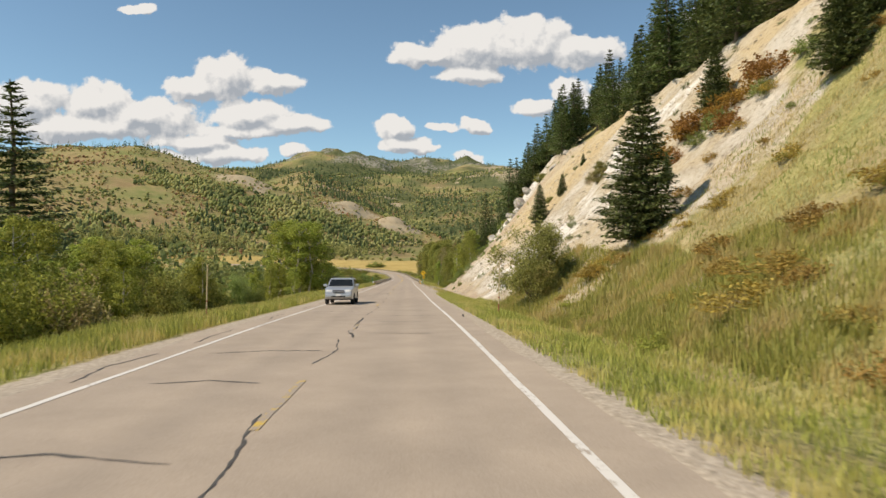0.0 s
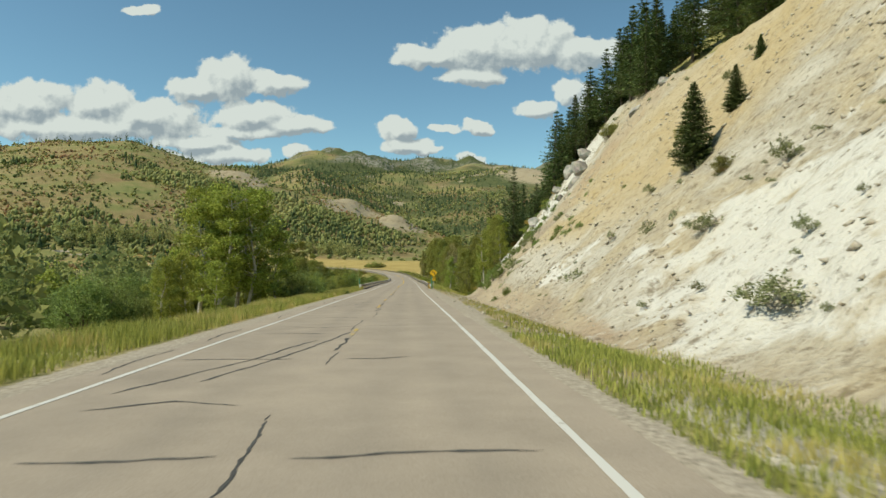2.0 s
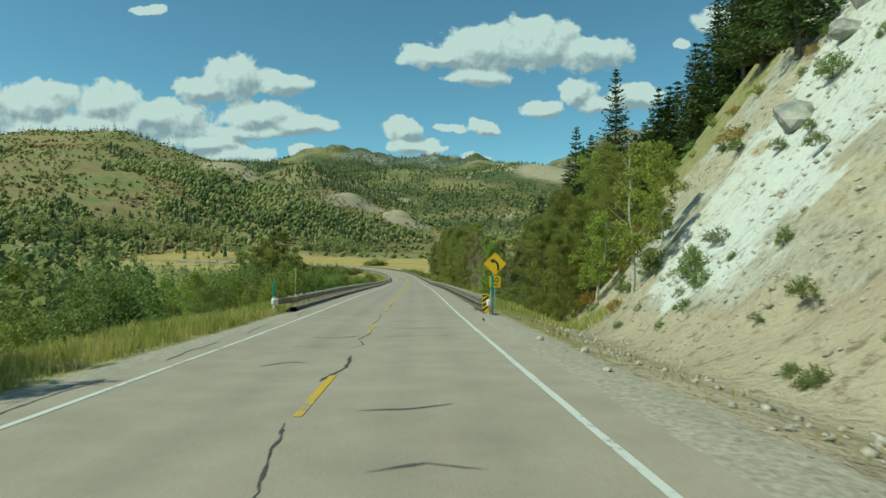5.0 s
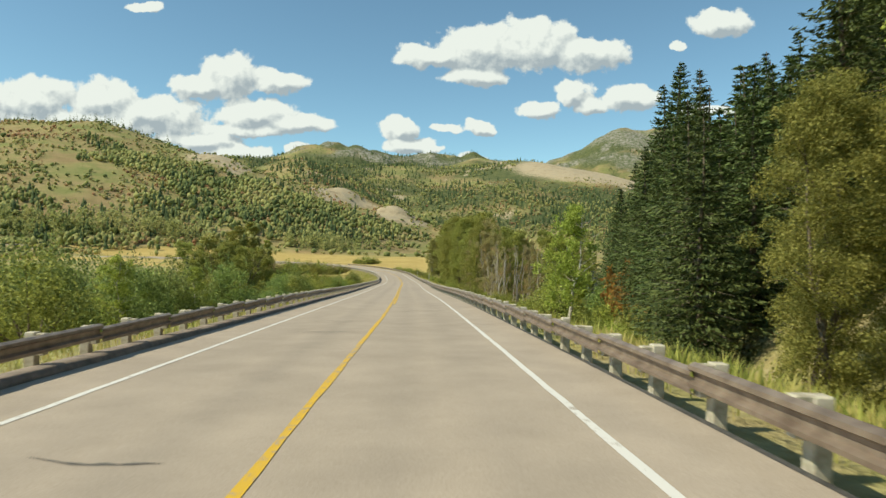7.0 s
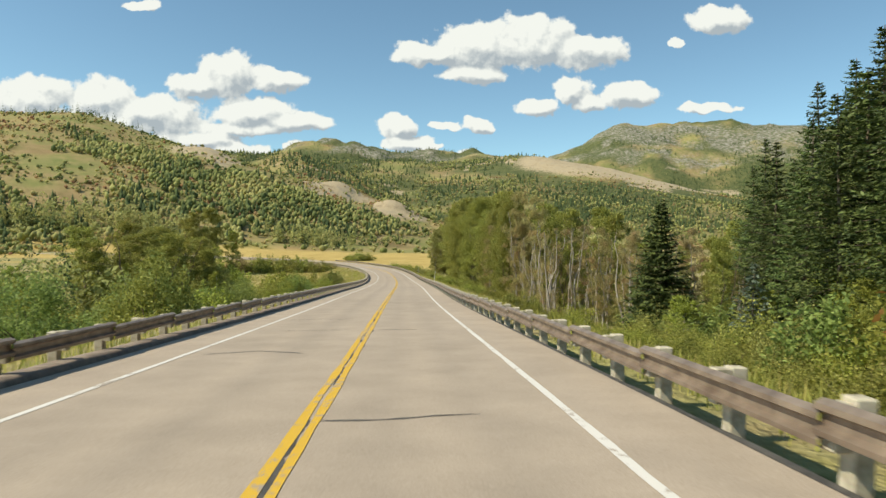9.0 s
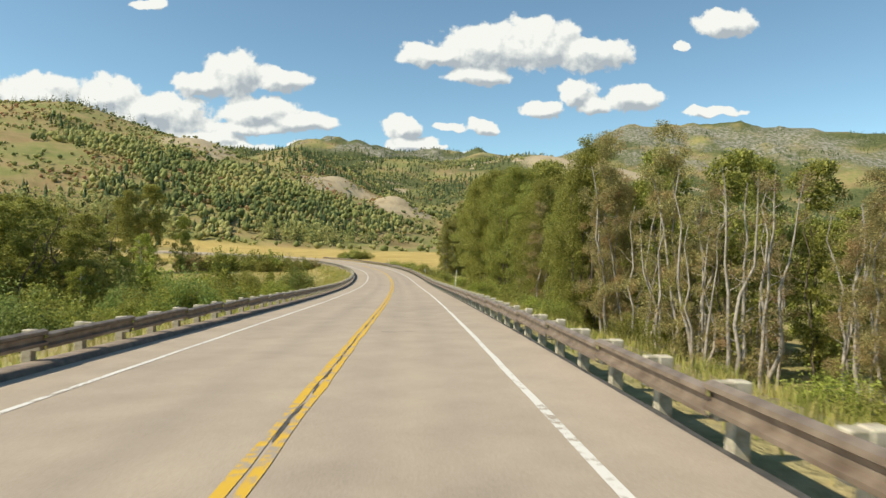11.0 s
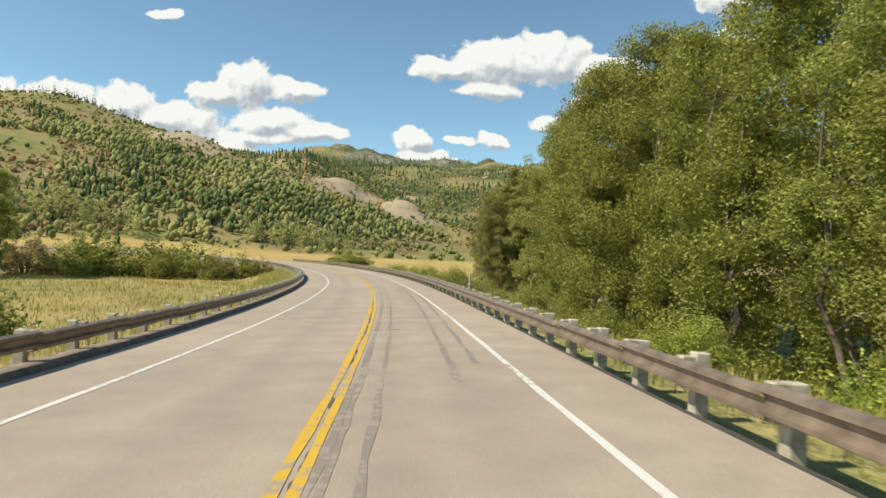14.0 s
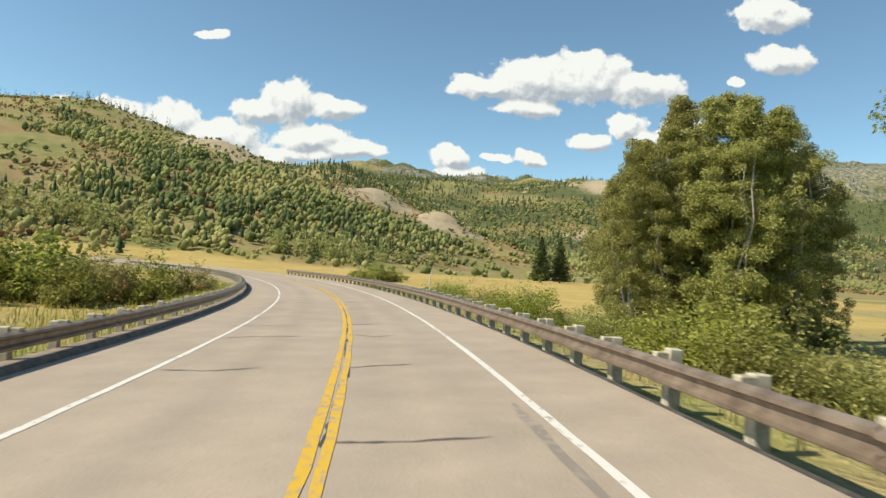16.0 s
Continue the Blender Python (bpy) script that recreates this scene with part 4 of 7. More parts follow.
def conifer(name, seed, H, radius, mats, base=0.06, rows=30, per=11, dens=15, tuft=0.20, ragged=0.25):
    rng = np.random.default_rng(seed)
    n = 8
    t = np.linspace(0, 1, n)
    tr = np.stack([np.cumsum(rng.normal(0, 0.004 * H, n)), np.cumsum(rng.normal(0, 0.004 * H, n)), t * H * 0.985], -1)
    wood = [tube(tr, 0.013 * H * (1 - 0.93 * t) + 0.008, 7)]
    C, A = [], []
    for i in range(rows):
        u = base + (0.985 - base) * (i + rng.random() * 0.8) / rows
        prof = (1 - u) ** 0.82 * (0.55 + 0.45 * min(1, (u - base) / 0.12 + 0.3))
        k = max(4, int(per * (0.45 + 0.55 * (1 - u))))
        a0 = rng.random() * 6.28
        for j in range(k):
            az = a0 + j * 2 * np.pi / k + rng.normal(0, 0.2)
            ln = radius * prof * (1 - ragged + 2 * ragged * rng.random()) + 0.05
            z0 = u * H
            droop = 0.32 - 0.55 * u + rng.normal(0, 0.07)
            m = max(3, int(dens * ln / radius + 2))
            f = (np.arange(m) + rng.random(m)) / m
            f = 0.12 + 0.9 * f
            side = rng.normal(0, 0.13, m) * ln * (1.1 - 0.5 * f)
            x = np.cos(az) * ln * f - np.sin(az) * side
            y = np.sin(az) * ln * f + np.cos(az) * side
            z = z0 - droop * ln * f + 0.22 * ln * f ** 2 - abs(side) * 0.25
            C.append(np.stack([x, y, z + rng.normal(0, 0.02 * ln, m)], -1))
            ax = np.stack([np.cos(az) + rng.normal(0, 0.55, m), np.sin(az) + rng.normal(0, 0.55, m), rng.normal(-0.25, 0.3, m)], -1)
            A.append(ax)
            if j % 3 == 0 and ln > 0.5:
                wood.append(tube([[0, 0, z0], [np.cos(az) * ln * 0.85, np.sin(az) * ln * 0.85, z0 - droop * ln * 0.8]], [0.012 * ln + 0.006, 0.005], 4))
    C, A = np.concatenate(C), np.concatenate(A)
    A /= np.linalg.norm(A, axis=1, keepdims=True)
    B = np.cross(A, np.array([0, 0, 1.0]) + rng.normal(0, 0.5, A.shape))
    B /= np.linalg.norm(B, axis=1, keepdims=True) + 1e-9
    sz = (tuft * (0.6 + 0.8 * rng.random(len(C))))[:, None]
    Vq = np.stack([C - A * sz, C + B * sz * 0.38 - [0, 0, 0.03], C + A * sz * 1.1, C - B * sz * 0.38 - [0, 0, 0.03]], 1).reshape(-1, 3)
    V, q = join(wood)
    ob = new(name)
    part_of("trunk", mesh_from("trunk", V, q, [mats[0]], True), ob)
    part_of("crown", mesh_from("crown", Vq, np.arange(len(Vq)).reshape(-1, 4), [mats[1]]), ob)
    ob["tall"] = H
    return ob


def bush(name, seed, H, spread, nleaf, leaf, mats, stems=9):
    """A shrub leafy down to the ground: many uneven clumps on spreading stems."""
    rng = np.random.default_rng(seed)
    wood, C = [], []
    k = stems * 4
    az, rr = rng.random(k) * 6.283, np.sqrt(rng.random(k))
    lob = 1 + 0.22 * np.sin(3 * az + seed) + 0.14 * np.sin(5 * az + 2.1 * seed)
    top = H * (1 - 0.62 * rr ** 2.2) * (0.72 + 0.28 * rng.random(k))
    zz = top * (0.10 + 0.84 * rng.random(k) ** 0.8)
    ctr = np.stack([np.cos(az) * rr * lob * spread * 0.86, np.sin(az) * rr * lob * spread * 0.86, zz], -1)
    w = 0.4 + rng.random(k)
    cnt = np.maximum(5, nleaf * w / w.sum()).astype(int)
    for i in range(k):
        d = rng.normal(size=(cnt[i], 3))
        d /= np.linalg.norm(d, axis=1, keepdims=True)
        C.append(ctr[i] + d * (spread * (0.16 + 0.12 * w[i]) * rng.random((cnt[i], 1)) ** 0.5) * [1, 1, 0.95])
        if i % 4 == 0:
            e = ctr[i]
            b = e * [0.12, 0.12, 0]
            wood.append(tube([b - [0, 0, 0.1], (b + e) / 2 + [0, 0, 0.1 * H], e + [0, 0, 0.05 * H]], [0.010 * H + 0.006, 0.007 * H + 0.004, 0.004], 5))
    # thin shoots break the outline
    for i in range(stems * 2):
        a, r = rng.random() * 6.283, spread * rng.random() * 0.8
        h = H * (0.75 + 0.35 * rng.random()) * (1 - 0.45 * (r / spread) ** 2)
        m = 9
        f = rng.random((m, 1))
        C.append(np.array([[np.cos(a) * r, np.sin(a) * r, h * 0.8]]) + f * np.array([[np.cos(a) * 0.1 * spread, np.sin(a) * 0.1 * spread, h * 0.24]]) + rng.normal(0, 0.035 * spread, (m, 3)))
    C = np.concatenate(C)
    C[:, 2] = np.maximum(C[:, 2], 0.02)
    V, q = join(wood)
    ob = new(name)
    part_of("trunk", mesh_from("trunk", V, q, [mats[0]], True), ob)
    Vl, ql = leaves(C, leaf, rng)
    part_of("crown", mesh_from("crown", Vl, ql, [mats[1]]), ob)
    ob["tall"] = H
    return ob


def plant(kind, x, y, tall=None, label="", category="", group="", turn=None, wide_by=1.0, sink=0.1, z=None, tilt=0.0):
    """A copy of a template, standing on the ground."""
    rng = random.Random(int(x * 131 + y * 717))
    sc = (tall / kind["tall"]) if tall else 1.0
    if kind in FARW and label == L_WIL:
        label = "green alder bush in the low ground below the road"
    zz = ground_z(x, y) if z is None else z
    m = Matrix.Translation((x, y, zz - sink)) @ Euler((radians(rng.uniform(-2, 2) + tilt), radians(rng.uniform(-2, 2)), rng.uniform(0, 6.28) if turn is None else turn)).to_matrix().to_4x4() @ Matrix.Diagonal((sc * wide_by, sc * wide_by, sc, 1))
    ob = copy_thing(kind, m)
    del ob["tall"]
    return tagged(ob, label, category, group)


COLUMN = [broadleaf("poplar_tree", 41 + i, 20, 3.5, 0.02, 40000, 0.11, (M_BARK_DEAD, M_LEAF_PALE), 170, fill=0.9, multi=2, point=0.3) for i in range(2)]
ASPEN = [broadleaf("aspen_tree", 11 + i, 12, 3.0, 0.2, 8000, 0.15, (M_BARK_PALE, M_LEAF_BRIGHT), 110, fill=0.93) for i in range(2)]
POPLAR = [broadleaf("poplar_tree", 31 + i, 20, 4.3, 0.02, 56000, 0.098, (M_BARK, M_LEAF), 210, fill=0.95, multi=2) for i in range(3)]
DEAD = [broadleaf("dying_tree", 51 + i, 18, 2.9, 0.08, 30000, 0.078, (M_BARK_DEAD, M_LEAF_TAN), 130, fill=0.7, multi=3) for i in range(2)]
BARE = [broadleaf("bare_tree", 57 + i, 16, 2.2, 0.12, 5000, 0.07, (M_BARK_DEAD, M_LEAF_TAN), 60, fill=0.2, multi=3) for i in range(2)]
OCHRE = bush("ochre_bush", 129, 0.8, 0.9, 1500, 0.055, (M_BARK, M_LEAF_OCHRE), 9)
HERB = bush("green_herb", 133, 0.8, 0.8, 1500, 0.05, (M_BARK, M_LEAF_BRIGHT), 9)
SPRUCE = [conifer("spruce_tree", 71 + i, 12, 2.5 + 0.4 * i, (M_BARK, M_NEEDLE), rows=52, per=15, dens=40, tuft=0.165) for i in range(2)]
FIR = [conifer("fir_tree", 81 + i, 16, 3.0, (M_BARK, M_NEEDLE), base=0.03 + 0.07 * i, rows=38, per=11, dens=20, tuft=0.23, ragged=0.42) for i in range(2)]
NEARFIR = conifer("fir_tree", 87, 16, 2.9, (M_BARK, M_NEEDLE), base=0.05, rows=48, per=13, dens=38, tuft=0.145, ragged=0.42)
BLUE = conifer("blue_spruce", 91, 10, 2.6, (M_BARK, M_NEEDLE_B), rows=26, per=11, dens=13, tuft=0.24)
WILLOW = [bush("willow_bush", 101 + i, 4.0, 2.3, 5200, 0.13, (M_BARK, M_LEAF), 14) for i in range(2)]
BRIGHT = bush("willow_bush", 105, 4.0, 2.0, 4600, 0.12, (M_BARK, M_LEAF_BRIGHT), 13)
SAGE = [bush("sage_bush", 111 + i, 1.0, 0.75, 1000, 0.06, (M_BARK_DEAD, M_LEAF_SAGE), 8) for i in range(2)]
OLIVE = bush("olive_bush", 125, 6.0, 2.5, 26000, 0.072, (M_BARK, M_LEAF_OLIVE), 18)
GREENB = bush("green_bush", 119, 1.6, 1.0, 2200, 0.062, (M_BARK, M_LEAF_GREEN), 9)
NEARW = [bush("willow_bush", 121 + i, 4.0, 2.3, 8500, 0.078, (M_BARK, M), 15) for i, M in enumerate((M_LEAF, M_LEAF_BRIGHT, M_LEAF))]
DARKW = [bush("willow_bush", 151 + i, 4.0, 2.3, 7000, 0.085, (M_BARK, M_LEAF_GREEN), 14) for i in range(2)]
SAGEW = bush("willow_bush", 157, 4.0, 2.3, 11000, 0.075, (M_BARK, M_LEAF_PALE), 14)
FARW = [bush("alder_bush", 131 + i, 4.0, 2.3, 1900, 0.19, (M_BARK, M), 12) for i, M in enumerate((M_LEAF, M_LEAF_BRIGHT))]
FARPOP = [broadleaf("poplar_tree", 141 + i, 20, 4.4, 0.03, 17000, 0.185, (M_BARK, M_LEAF), 150, fill=0.92, multi=2) for i in range(2)]
TANB = bush("dry_bush", 115, 3.2, 1.55, 5200, 0.085, (M_BARK, M_LEAF_TAN), 12)
RUST = bush("rust_bush", 117, 1.4, 1.3, 1300, 0.10, (M_BARK, M_LEAF_RUST), 10)
TEMPLATES = [SAGEW, *DARKW, *BARE, OCHRE, HERB, *COLUMN, *ASPEN, *POPLAR, *DEAD, *SPRUCE, *FIR, NEARFIR, BLUE, *WILLOW, BRIGHT, *SAGE, TANB, RUST, GREENB, OLIVE, *NEARW, *FARW, *FARPOP]

L_SPRUCE = "dark green spruce tree with branches to the ground"
L_FIR = "tall dark fir tree on the wooded slope"
L_POP = "full green poplar tree beside the road bank"
L_ASP = "bright green aspen tree with a pale trunk"
L_DEAD = "half-dead grey tree with bare limbs and brown leaves"
L_WIL = "green willow bush growing on the road bank"
L_SAGE = "small grey-green shrub rooted in the cut bank"

# single trees that the road passes
plant(SPRUCE[1], 11.3, 36.0, 9.6, L_SPRUCE, "tree", wide_by=1.15)
plant(SPRUCE[1], 21.5, 49.0, 6.6, "small dark spruce tree on the cut bank", "tree")
plant(SPRUCE[1], 20.8, 32.2, 7.0, "small dark spruce tree on the cut bank", "tree")
plant(SPRUCE[0], 23.5, 35.0, 8.0, "small dark spruce tree on the cut bank", "tree")
plant(SPRUCE[0], 16.0, 44.5, 3.2, "young spruce rooted in the cut bank", "tree", wide_by=1.1)
plant(NEARFIR, -37.5, 55.0, 22.5, "ragged dark fir tree behind the thicket", "tree", wide_by=1.5)
plant(OLIVE, 6.1, 41.5, 6.6, "olive-green bush standing at the foot of the bank", "bush", wide_by=1.0)
for x, y, h, k in ((-28.3, 115.8, 15.6, 0), (-25.4, 119.0, 15.0, 1), (-31.2, 118.5, 15.4, 1), (-28.0, 122.0, 15.8, 0), (-24.0, 124.0, 10.0, 1)):
    plant(ASPEN[k], x, y, h, L_ASP, "tree", "aspens on the left bank", wide_by=1.1)
plant(ASPEN[0], -1.5, 199.0, 8.4, "slender yellow-green aspen with a white trunk", "tree")
plant(ASPEN[1], 0.5, 214.0, 8.7, "yellow-green young aspen below the guardrail", "tree", wide_by=1.05)
plant(BRIGHT, 3.5, 224.0, 5.8, "yellow-green young willow bush", "bush")
plant(BRIGHT, 6.5, 221.0, 5.0, "yellow-green young willow bush", "bush")
plant(SPRUCE[0], 10.2, 266.8, 15.5, L_SPRUCE, "tree", wide_by=1.3)
plant(BLUE, 12.4, 252.2, 8.6, "grey-blue spruce tree below the road", "tree", wide_by=1.15)
plant(BLUE, 15.1, 246.2, 6.4, "grey-blue spruce tree below the road", "tree", wide_by=1.15)
plant(RUST, 12.0, 229.0, 6.0, "tall rust-orange bush below the firs", "bush", wide_by=0.8)
plant(RUST, 9.5, 207.0, 4.0, "tall rust-orange bush below the firs", "bush", wide_by=0.8)
for x, y in ((-6, 612), (2, 617)):
    plant(SPRUCE[0], x, y, 19, "dark spruce standing alone in the hay field", "tree", "field spruces", wide_by=1.2)

trng = np.random.default_rng(12)


def jitter(v, a):
    return v + trng.uniform(-a, a)


# poplars along the right bank
for s in np.arange(336, 377, 5.5):
    for lat in (20.5, 27.5):
        p = along(jitter(s, 1.5), jitter(lat, 1.2))
        plant(POPLAR[trng.integers(3)] if lat < 24 else FARPOP[trng.integers(2)], p[0], p[1], jitter(float(np.interp(s, [336, 342, 350, 362, 377], [18.5, 20.5, 22.5, 23.0, 22.0])) + (1.0 if lat > 24 else 0.0), 1.0), L_POP, "tree", "poplars on the right bank", wide_by=1.12)
for x, y, h in ((-15.0, 410, 15.0), (-12.5, 411, 17.2), (-5, 409, 18), (-9, 408, 17.8), (-10.5, 413, 18.6), (-7, 410, 18.8), (-3.5, 413, 18.4), (-13.5, 417, 17.2), (-8.5, 416, 18.4), (-5, 418, 19), (-1.0, 414, 16.8), (-13, 422, 17), (-6, 422, 18), (-0.5, 420, 17), (1.5, 416, 14.5), (-15.5, 416, 13.5), (-8.0, 412, 18.6), (-10.0, 410, 17.8)):
    plant(COLUMN[trng.integers(2)], x, y, h * trng.uniform(0.95, 1.05), L_POP, "tree", "poplar clump beside the field", wide_by=trng.uniform(0.9, 1.15))
for s in np.arange(259, 334, 4.6):
    for lat in (20.5, 26.0, 32.0):
        if s < 270 and lat < 30 or s < 280 and lat < 24:
            continue
        p = along(jitter(s, 1.8), jitter(lat, 1.6))
        dying = trng.random() < (0.9 if s < 300 else 0.7 if s < 316 else 0.25)
        k = (BARE[trng.integers(2)] if trng.random() < (0.45 if s < 296 else 0.15) else DEAD[trng.integers(2)]) if dying else (POPLAR[trng.integers(3)] if lat < 24 else FARPOP[trng.integers(2)])
        top = np.interp(s, [259, 272, 290, 300, 312, 324, 334], [12.0, 14.0, 16.5, 17.5, 17.0, 17.0, 18.0]) - (1.5 if dying else 0.0)
        plant(k, p[0], p[1], jitter(top, 1.8), L_POP if not dying else L_DEAD if k in DEAD else "leafless grey tree with bare branches", "tree", "grove below the road", wide_by=1.0 if dying else 0.85)
for x, y, h, k in ((1.2, 291.5, 18.6, DEAD[0]), (0.9, 305.2, 21.0, DEAD[1]), (-0.7, 310.0, 21.2, POPLAR[1]), (2.5, 289.2, 17.0, BARE[0]), (4.5, 284.5, 16.0, BARE[1])):
    plant(k, x, y, h, L_DEAD if k in DEAD else L_POP if k is POPLAR[1] else "leafless grey tree with bare branches", "tree", "grove below the road", wide_by=0.9)
for x, y, h in ((-59, 537, 6.5), (-54, 540, 5.5), (-64, 541, 4.5)):
    plant(WILLOW[0], x, y, h * 0.8, "round green bush at the edge of the field", "bush", wide_by=1.7)
for x, y, h in ((-56, 409, 4.8), (-58.5, 406, 4.6), (-61, 409, 5.2), (-63.5, 405, 5.2), (-66, 409, 4.8), (-53, 411, 3.8), (-50.5, 413, 3.0), (-67.5, 401, 5.6), (-70.5, 398, 5.8), (-73, 402, 5.4), (-77, 397, 6.4), (-55, 404, 3.4), (-60, 400, 3.6)):
    plant((FARW[0], WILLOW[0], TANB)[int(x * 7 + y) % 3], x, y, h, "olive-green willow bush inside the bend", "bush", "bushes inside the bend", wide_by=1.3)
plant(ASPEN[0], -69.2, 358.2, 9.2, "bright green young aspen inside the bend", "tree", wide_by=1.1)
for x, y, h in ((-81, 386, 19.5), (-85, 382, 18), (-77, 391, 13), (-89, 387, 16)):
    plant(FARPOP[1], x, y, h, "dark green broadleaf tree in the valley", "tree", "valley trees")
# firs on the slope to the right
for i in range(85):
    y = trng.uniform(50, 158)
    p = along(y + 0.5, float(bank_start(y)) + 25 + 42 * trng.random() ** 1.3)
    plant(FIR[trng.integers(2)], p[0], p[1], trng.uniform(10, 17), L_FIR, "tree", "firs on the slope", wide_by=1.2)
for i in range(34):
    y = trng.uniform(150, 192)
    p = along(y + 0.5, float(bank_start(y)) + 15 + 26 * trng.random())
    plant(FIR[trng.integers(2)], p[0], p[1], trng.uniform(10, 16), L_FIR, "tree", "firs on the slope", wide_by=1.2)
for y, lat, h in ((190, 16.5, 15), (195, 18, 17), (200, 20.5, 16), (207, 22.5, 18), (214, 25, 17), (193, 21, 16), (219, 25.5, 18), (224, 28, 18), (231, 29.5, 17), (237, 31, 17), (243, 31, 16), (250, 33, 16), (257, 35, 16), (264, 38, 17), (271, 41, 16), (240, 35, 18), (247, 37, 18), (254, 39, 18), (261, 42, 18), (279, 45, 15), (286, 49, 14), (226, 30, 22), (232, 33, 24), (239, 38, 25), (246, 43, 24), (253, 46, 22)):
    p = along(y, lat)
    plant(NEARFIR, p[0], p[1], h * (1.0 if y < 226 else 1.08), "dense dark fir tree below the road", "tree", "firs near the rail", wide_by=1.1)
for i in range(130):
    y = trng.uniform(196, 296)
    lat = float(np.interp(y, [196, 215, 240, 296], [22, 27, 32, 52])) + 30 * trng.random() ** 1.2
    p = along(y + 0.5, lat)
    plant(FIR[trng.integers(2)], p[0], p[1], trng.uniform(12, 18), L_FIR, "tree", "firs past the cut bank", wide_by=1.25)
plant(ASPEN[0], 3.8, 150.0, 8.8, L_ASP, "tree", wide_by=0.85)
plant(ASPEN[1], 6.6, 154.5, 7.0, L_ASP, "tree", wide_by=0.85)
plant(NEARFIR, 7.6, 185.0, 19.5, L_FIR, "tree", wide_by=0.9)
plant(NEARFIR, 13.0, 189.0, 22.5, L_FIR, "tree", wide_by=0.9)
for y, lat, h in ((159, 15.0, 7.0), (163, 13.2, 8.0), (166, 15.5, 9.5), (169, 13.5, 10.0), (172, 16, 11.5), (175, 13.5, 10.5), (178, 16, 11), (169, 19, 11), (176, 20, 12), (163, 18, 9)):
    p = along(y + 0.5, lat)
    plant((ASPEN[0], POPLAR[1], ASPEN[1])[int(y) % 3], p[0], p[1], h, "bright green broadleaf tree at the end of the cut bank", "tree", "trees past the cut bank", wide_by=1.05)
for s, lat, h in ((196, -19.5, 8.5), (200, -23, 9.5), (205, -20.5, 8.0), (193, -25, 9.5), (210, -25, 9.0)):
    p = along(s, lat)
    plant(DARKW[int(s) % 2], p[0], p[1], h, "tall dark green willow in the creek bottom", "tree", "tall willows left of the rail", wide_by=0.75)
p = along(377.5, 21.0)
plant(POPLAR[1], p[0], p[1], 21.0, L_POP, "tree", "poplars on the right bank", wide_by=1.0)
for i in range(46):
    y = trng.uniform(150, 180)
    p = along(y, float(bank_start(y)) + 2 + 18 * trng.random())
    plant((OCHRE, HERB, GREENB)[trng.integers(3)], p[0], p[1], trng.uniform(0.4, 1.1), "low shrub on the grassy end of the cut bank", "shrub", "shrubs at the end of the bank", wide_by=trng.uniform(1.1, 1.8))
# thicket on the left
for i in range(95):
    s = trng.uniform(8, 66) if i < 68 else trng.uniform(66, 150)
    lat = (14.5 + 14 * trng.random()) if s < 66 else (22 + 18 * trng.random())
    p = along(s, -lat)
    k = [NEARW[0], NEARW[1], NEARW[1], NEARW[2], TANB][trng.integers(5)] if lat < 21 else ([FARW[0], FARW[1]] if s < 66 else DARKW)[trng.integers(2)]
    plant(k, p[0], p[1], trng.uniform(3.6, 6.0), L_WIL if k is not TANB else "dry olive bush in the roadside thicket", "bush", "roadside thicket")
for i in range(110):
    s = trng.uniform(118, 345)
    lat = -(12.5 + 45 * trng.random() ** 1.5)
    p = along(s, lat)
    k = [DARKW[0], NEARW[2], ASPEN[0], DARKW[1], ASPEN[1]][trng.integers(5)] if lat > -20 else [DARKW[0], FARW[1], ASPEN[0], DARKW[1], ASPEN[1]][trng.integers(5)]
    plant(k, p[0], p[1], trng.uniform(2.6, 4.5) + 0.07 * min(60, -lat), L_WIL if k not in ASPEN else "young aspen among the creek-side bushes", "tree" if k in ASPEN else "bush", "growth left of the rail")
for i in range(95):
    s = trng.uniform(205, 420)
    lat = trng.uniform(9.5, 16)
    p = along(s, lat)
    k = NEARW[trng.integers(3)]
    plant(k, p[0], p[1], trng.uniform(1.8, 3.4) * (0.6 if s < 252 else 0.75 if s < 300 else 1.0 if s < 345 else 0.75), L_WIL, "bush", "bushes right of the rail", wide_by=1.25)
for i in range(60):
    s = trng.uniform(270, 352)
    p = along(s, -trng.uniform(13, 50))
    k = FARW[trng.integers(2)] if p[0] < np.interp(s, rs, rx) - 24 else NEARW[trng.integers(3)]
    plant(k, p[0], p[1], trng.uniform(2.8, 5.2), L_WIL, "bush", "bushes left of the rail", wide_by=1.25)
for s, lat, h in ((312, -38, 13), (318, -43, 14), (324, -36, 12), (330, -46, 14), (306, -50, 14), (300, -36, 11), (308, -42, 13), (322, -49, 15), (334, -39, 12), (340, -48, 13), (296, -44, 12), (315, -33, 10)):
    p = along(s, lat)
    plant(FARPOP[int(s) % 2], p[0], p[1], h, "dark green broadleaf tree in the valley", "tree", "valley trees", wide_by=1.45)
for i in range(36):
    s = trng.uniform(372, 418)
    p = along(s, trng.uniform(8.8, 16))
    plant((NEARW[0], NEARW[1], SAGEW)[trng.integers(3)], p[0], p[1], trng.uniform(1.9, 3.3), L_WIL, "bush", "bushes right of the rail", wide_by=1.35)
for i in range(16):
    x, y = trng.uniform(2, 28), trng.uniform(396, 424)
    plant(FARW[trng.integers(2)], x, y, trng.uniform(2.2, 3.6), L_WIL, "bush", "bushes beside the poplar clump", wide_by=1.4)
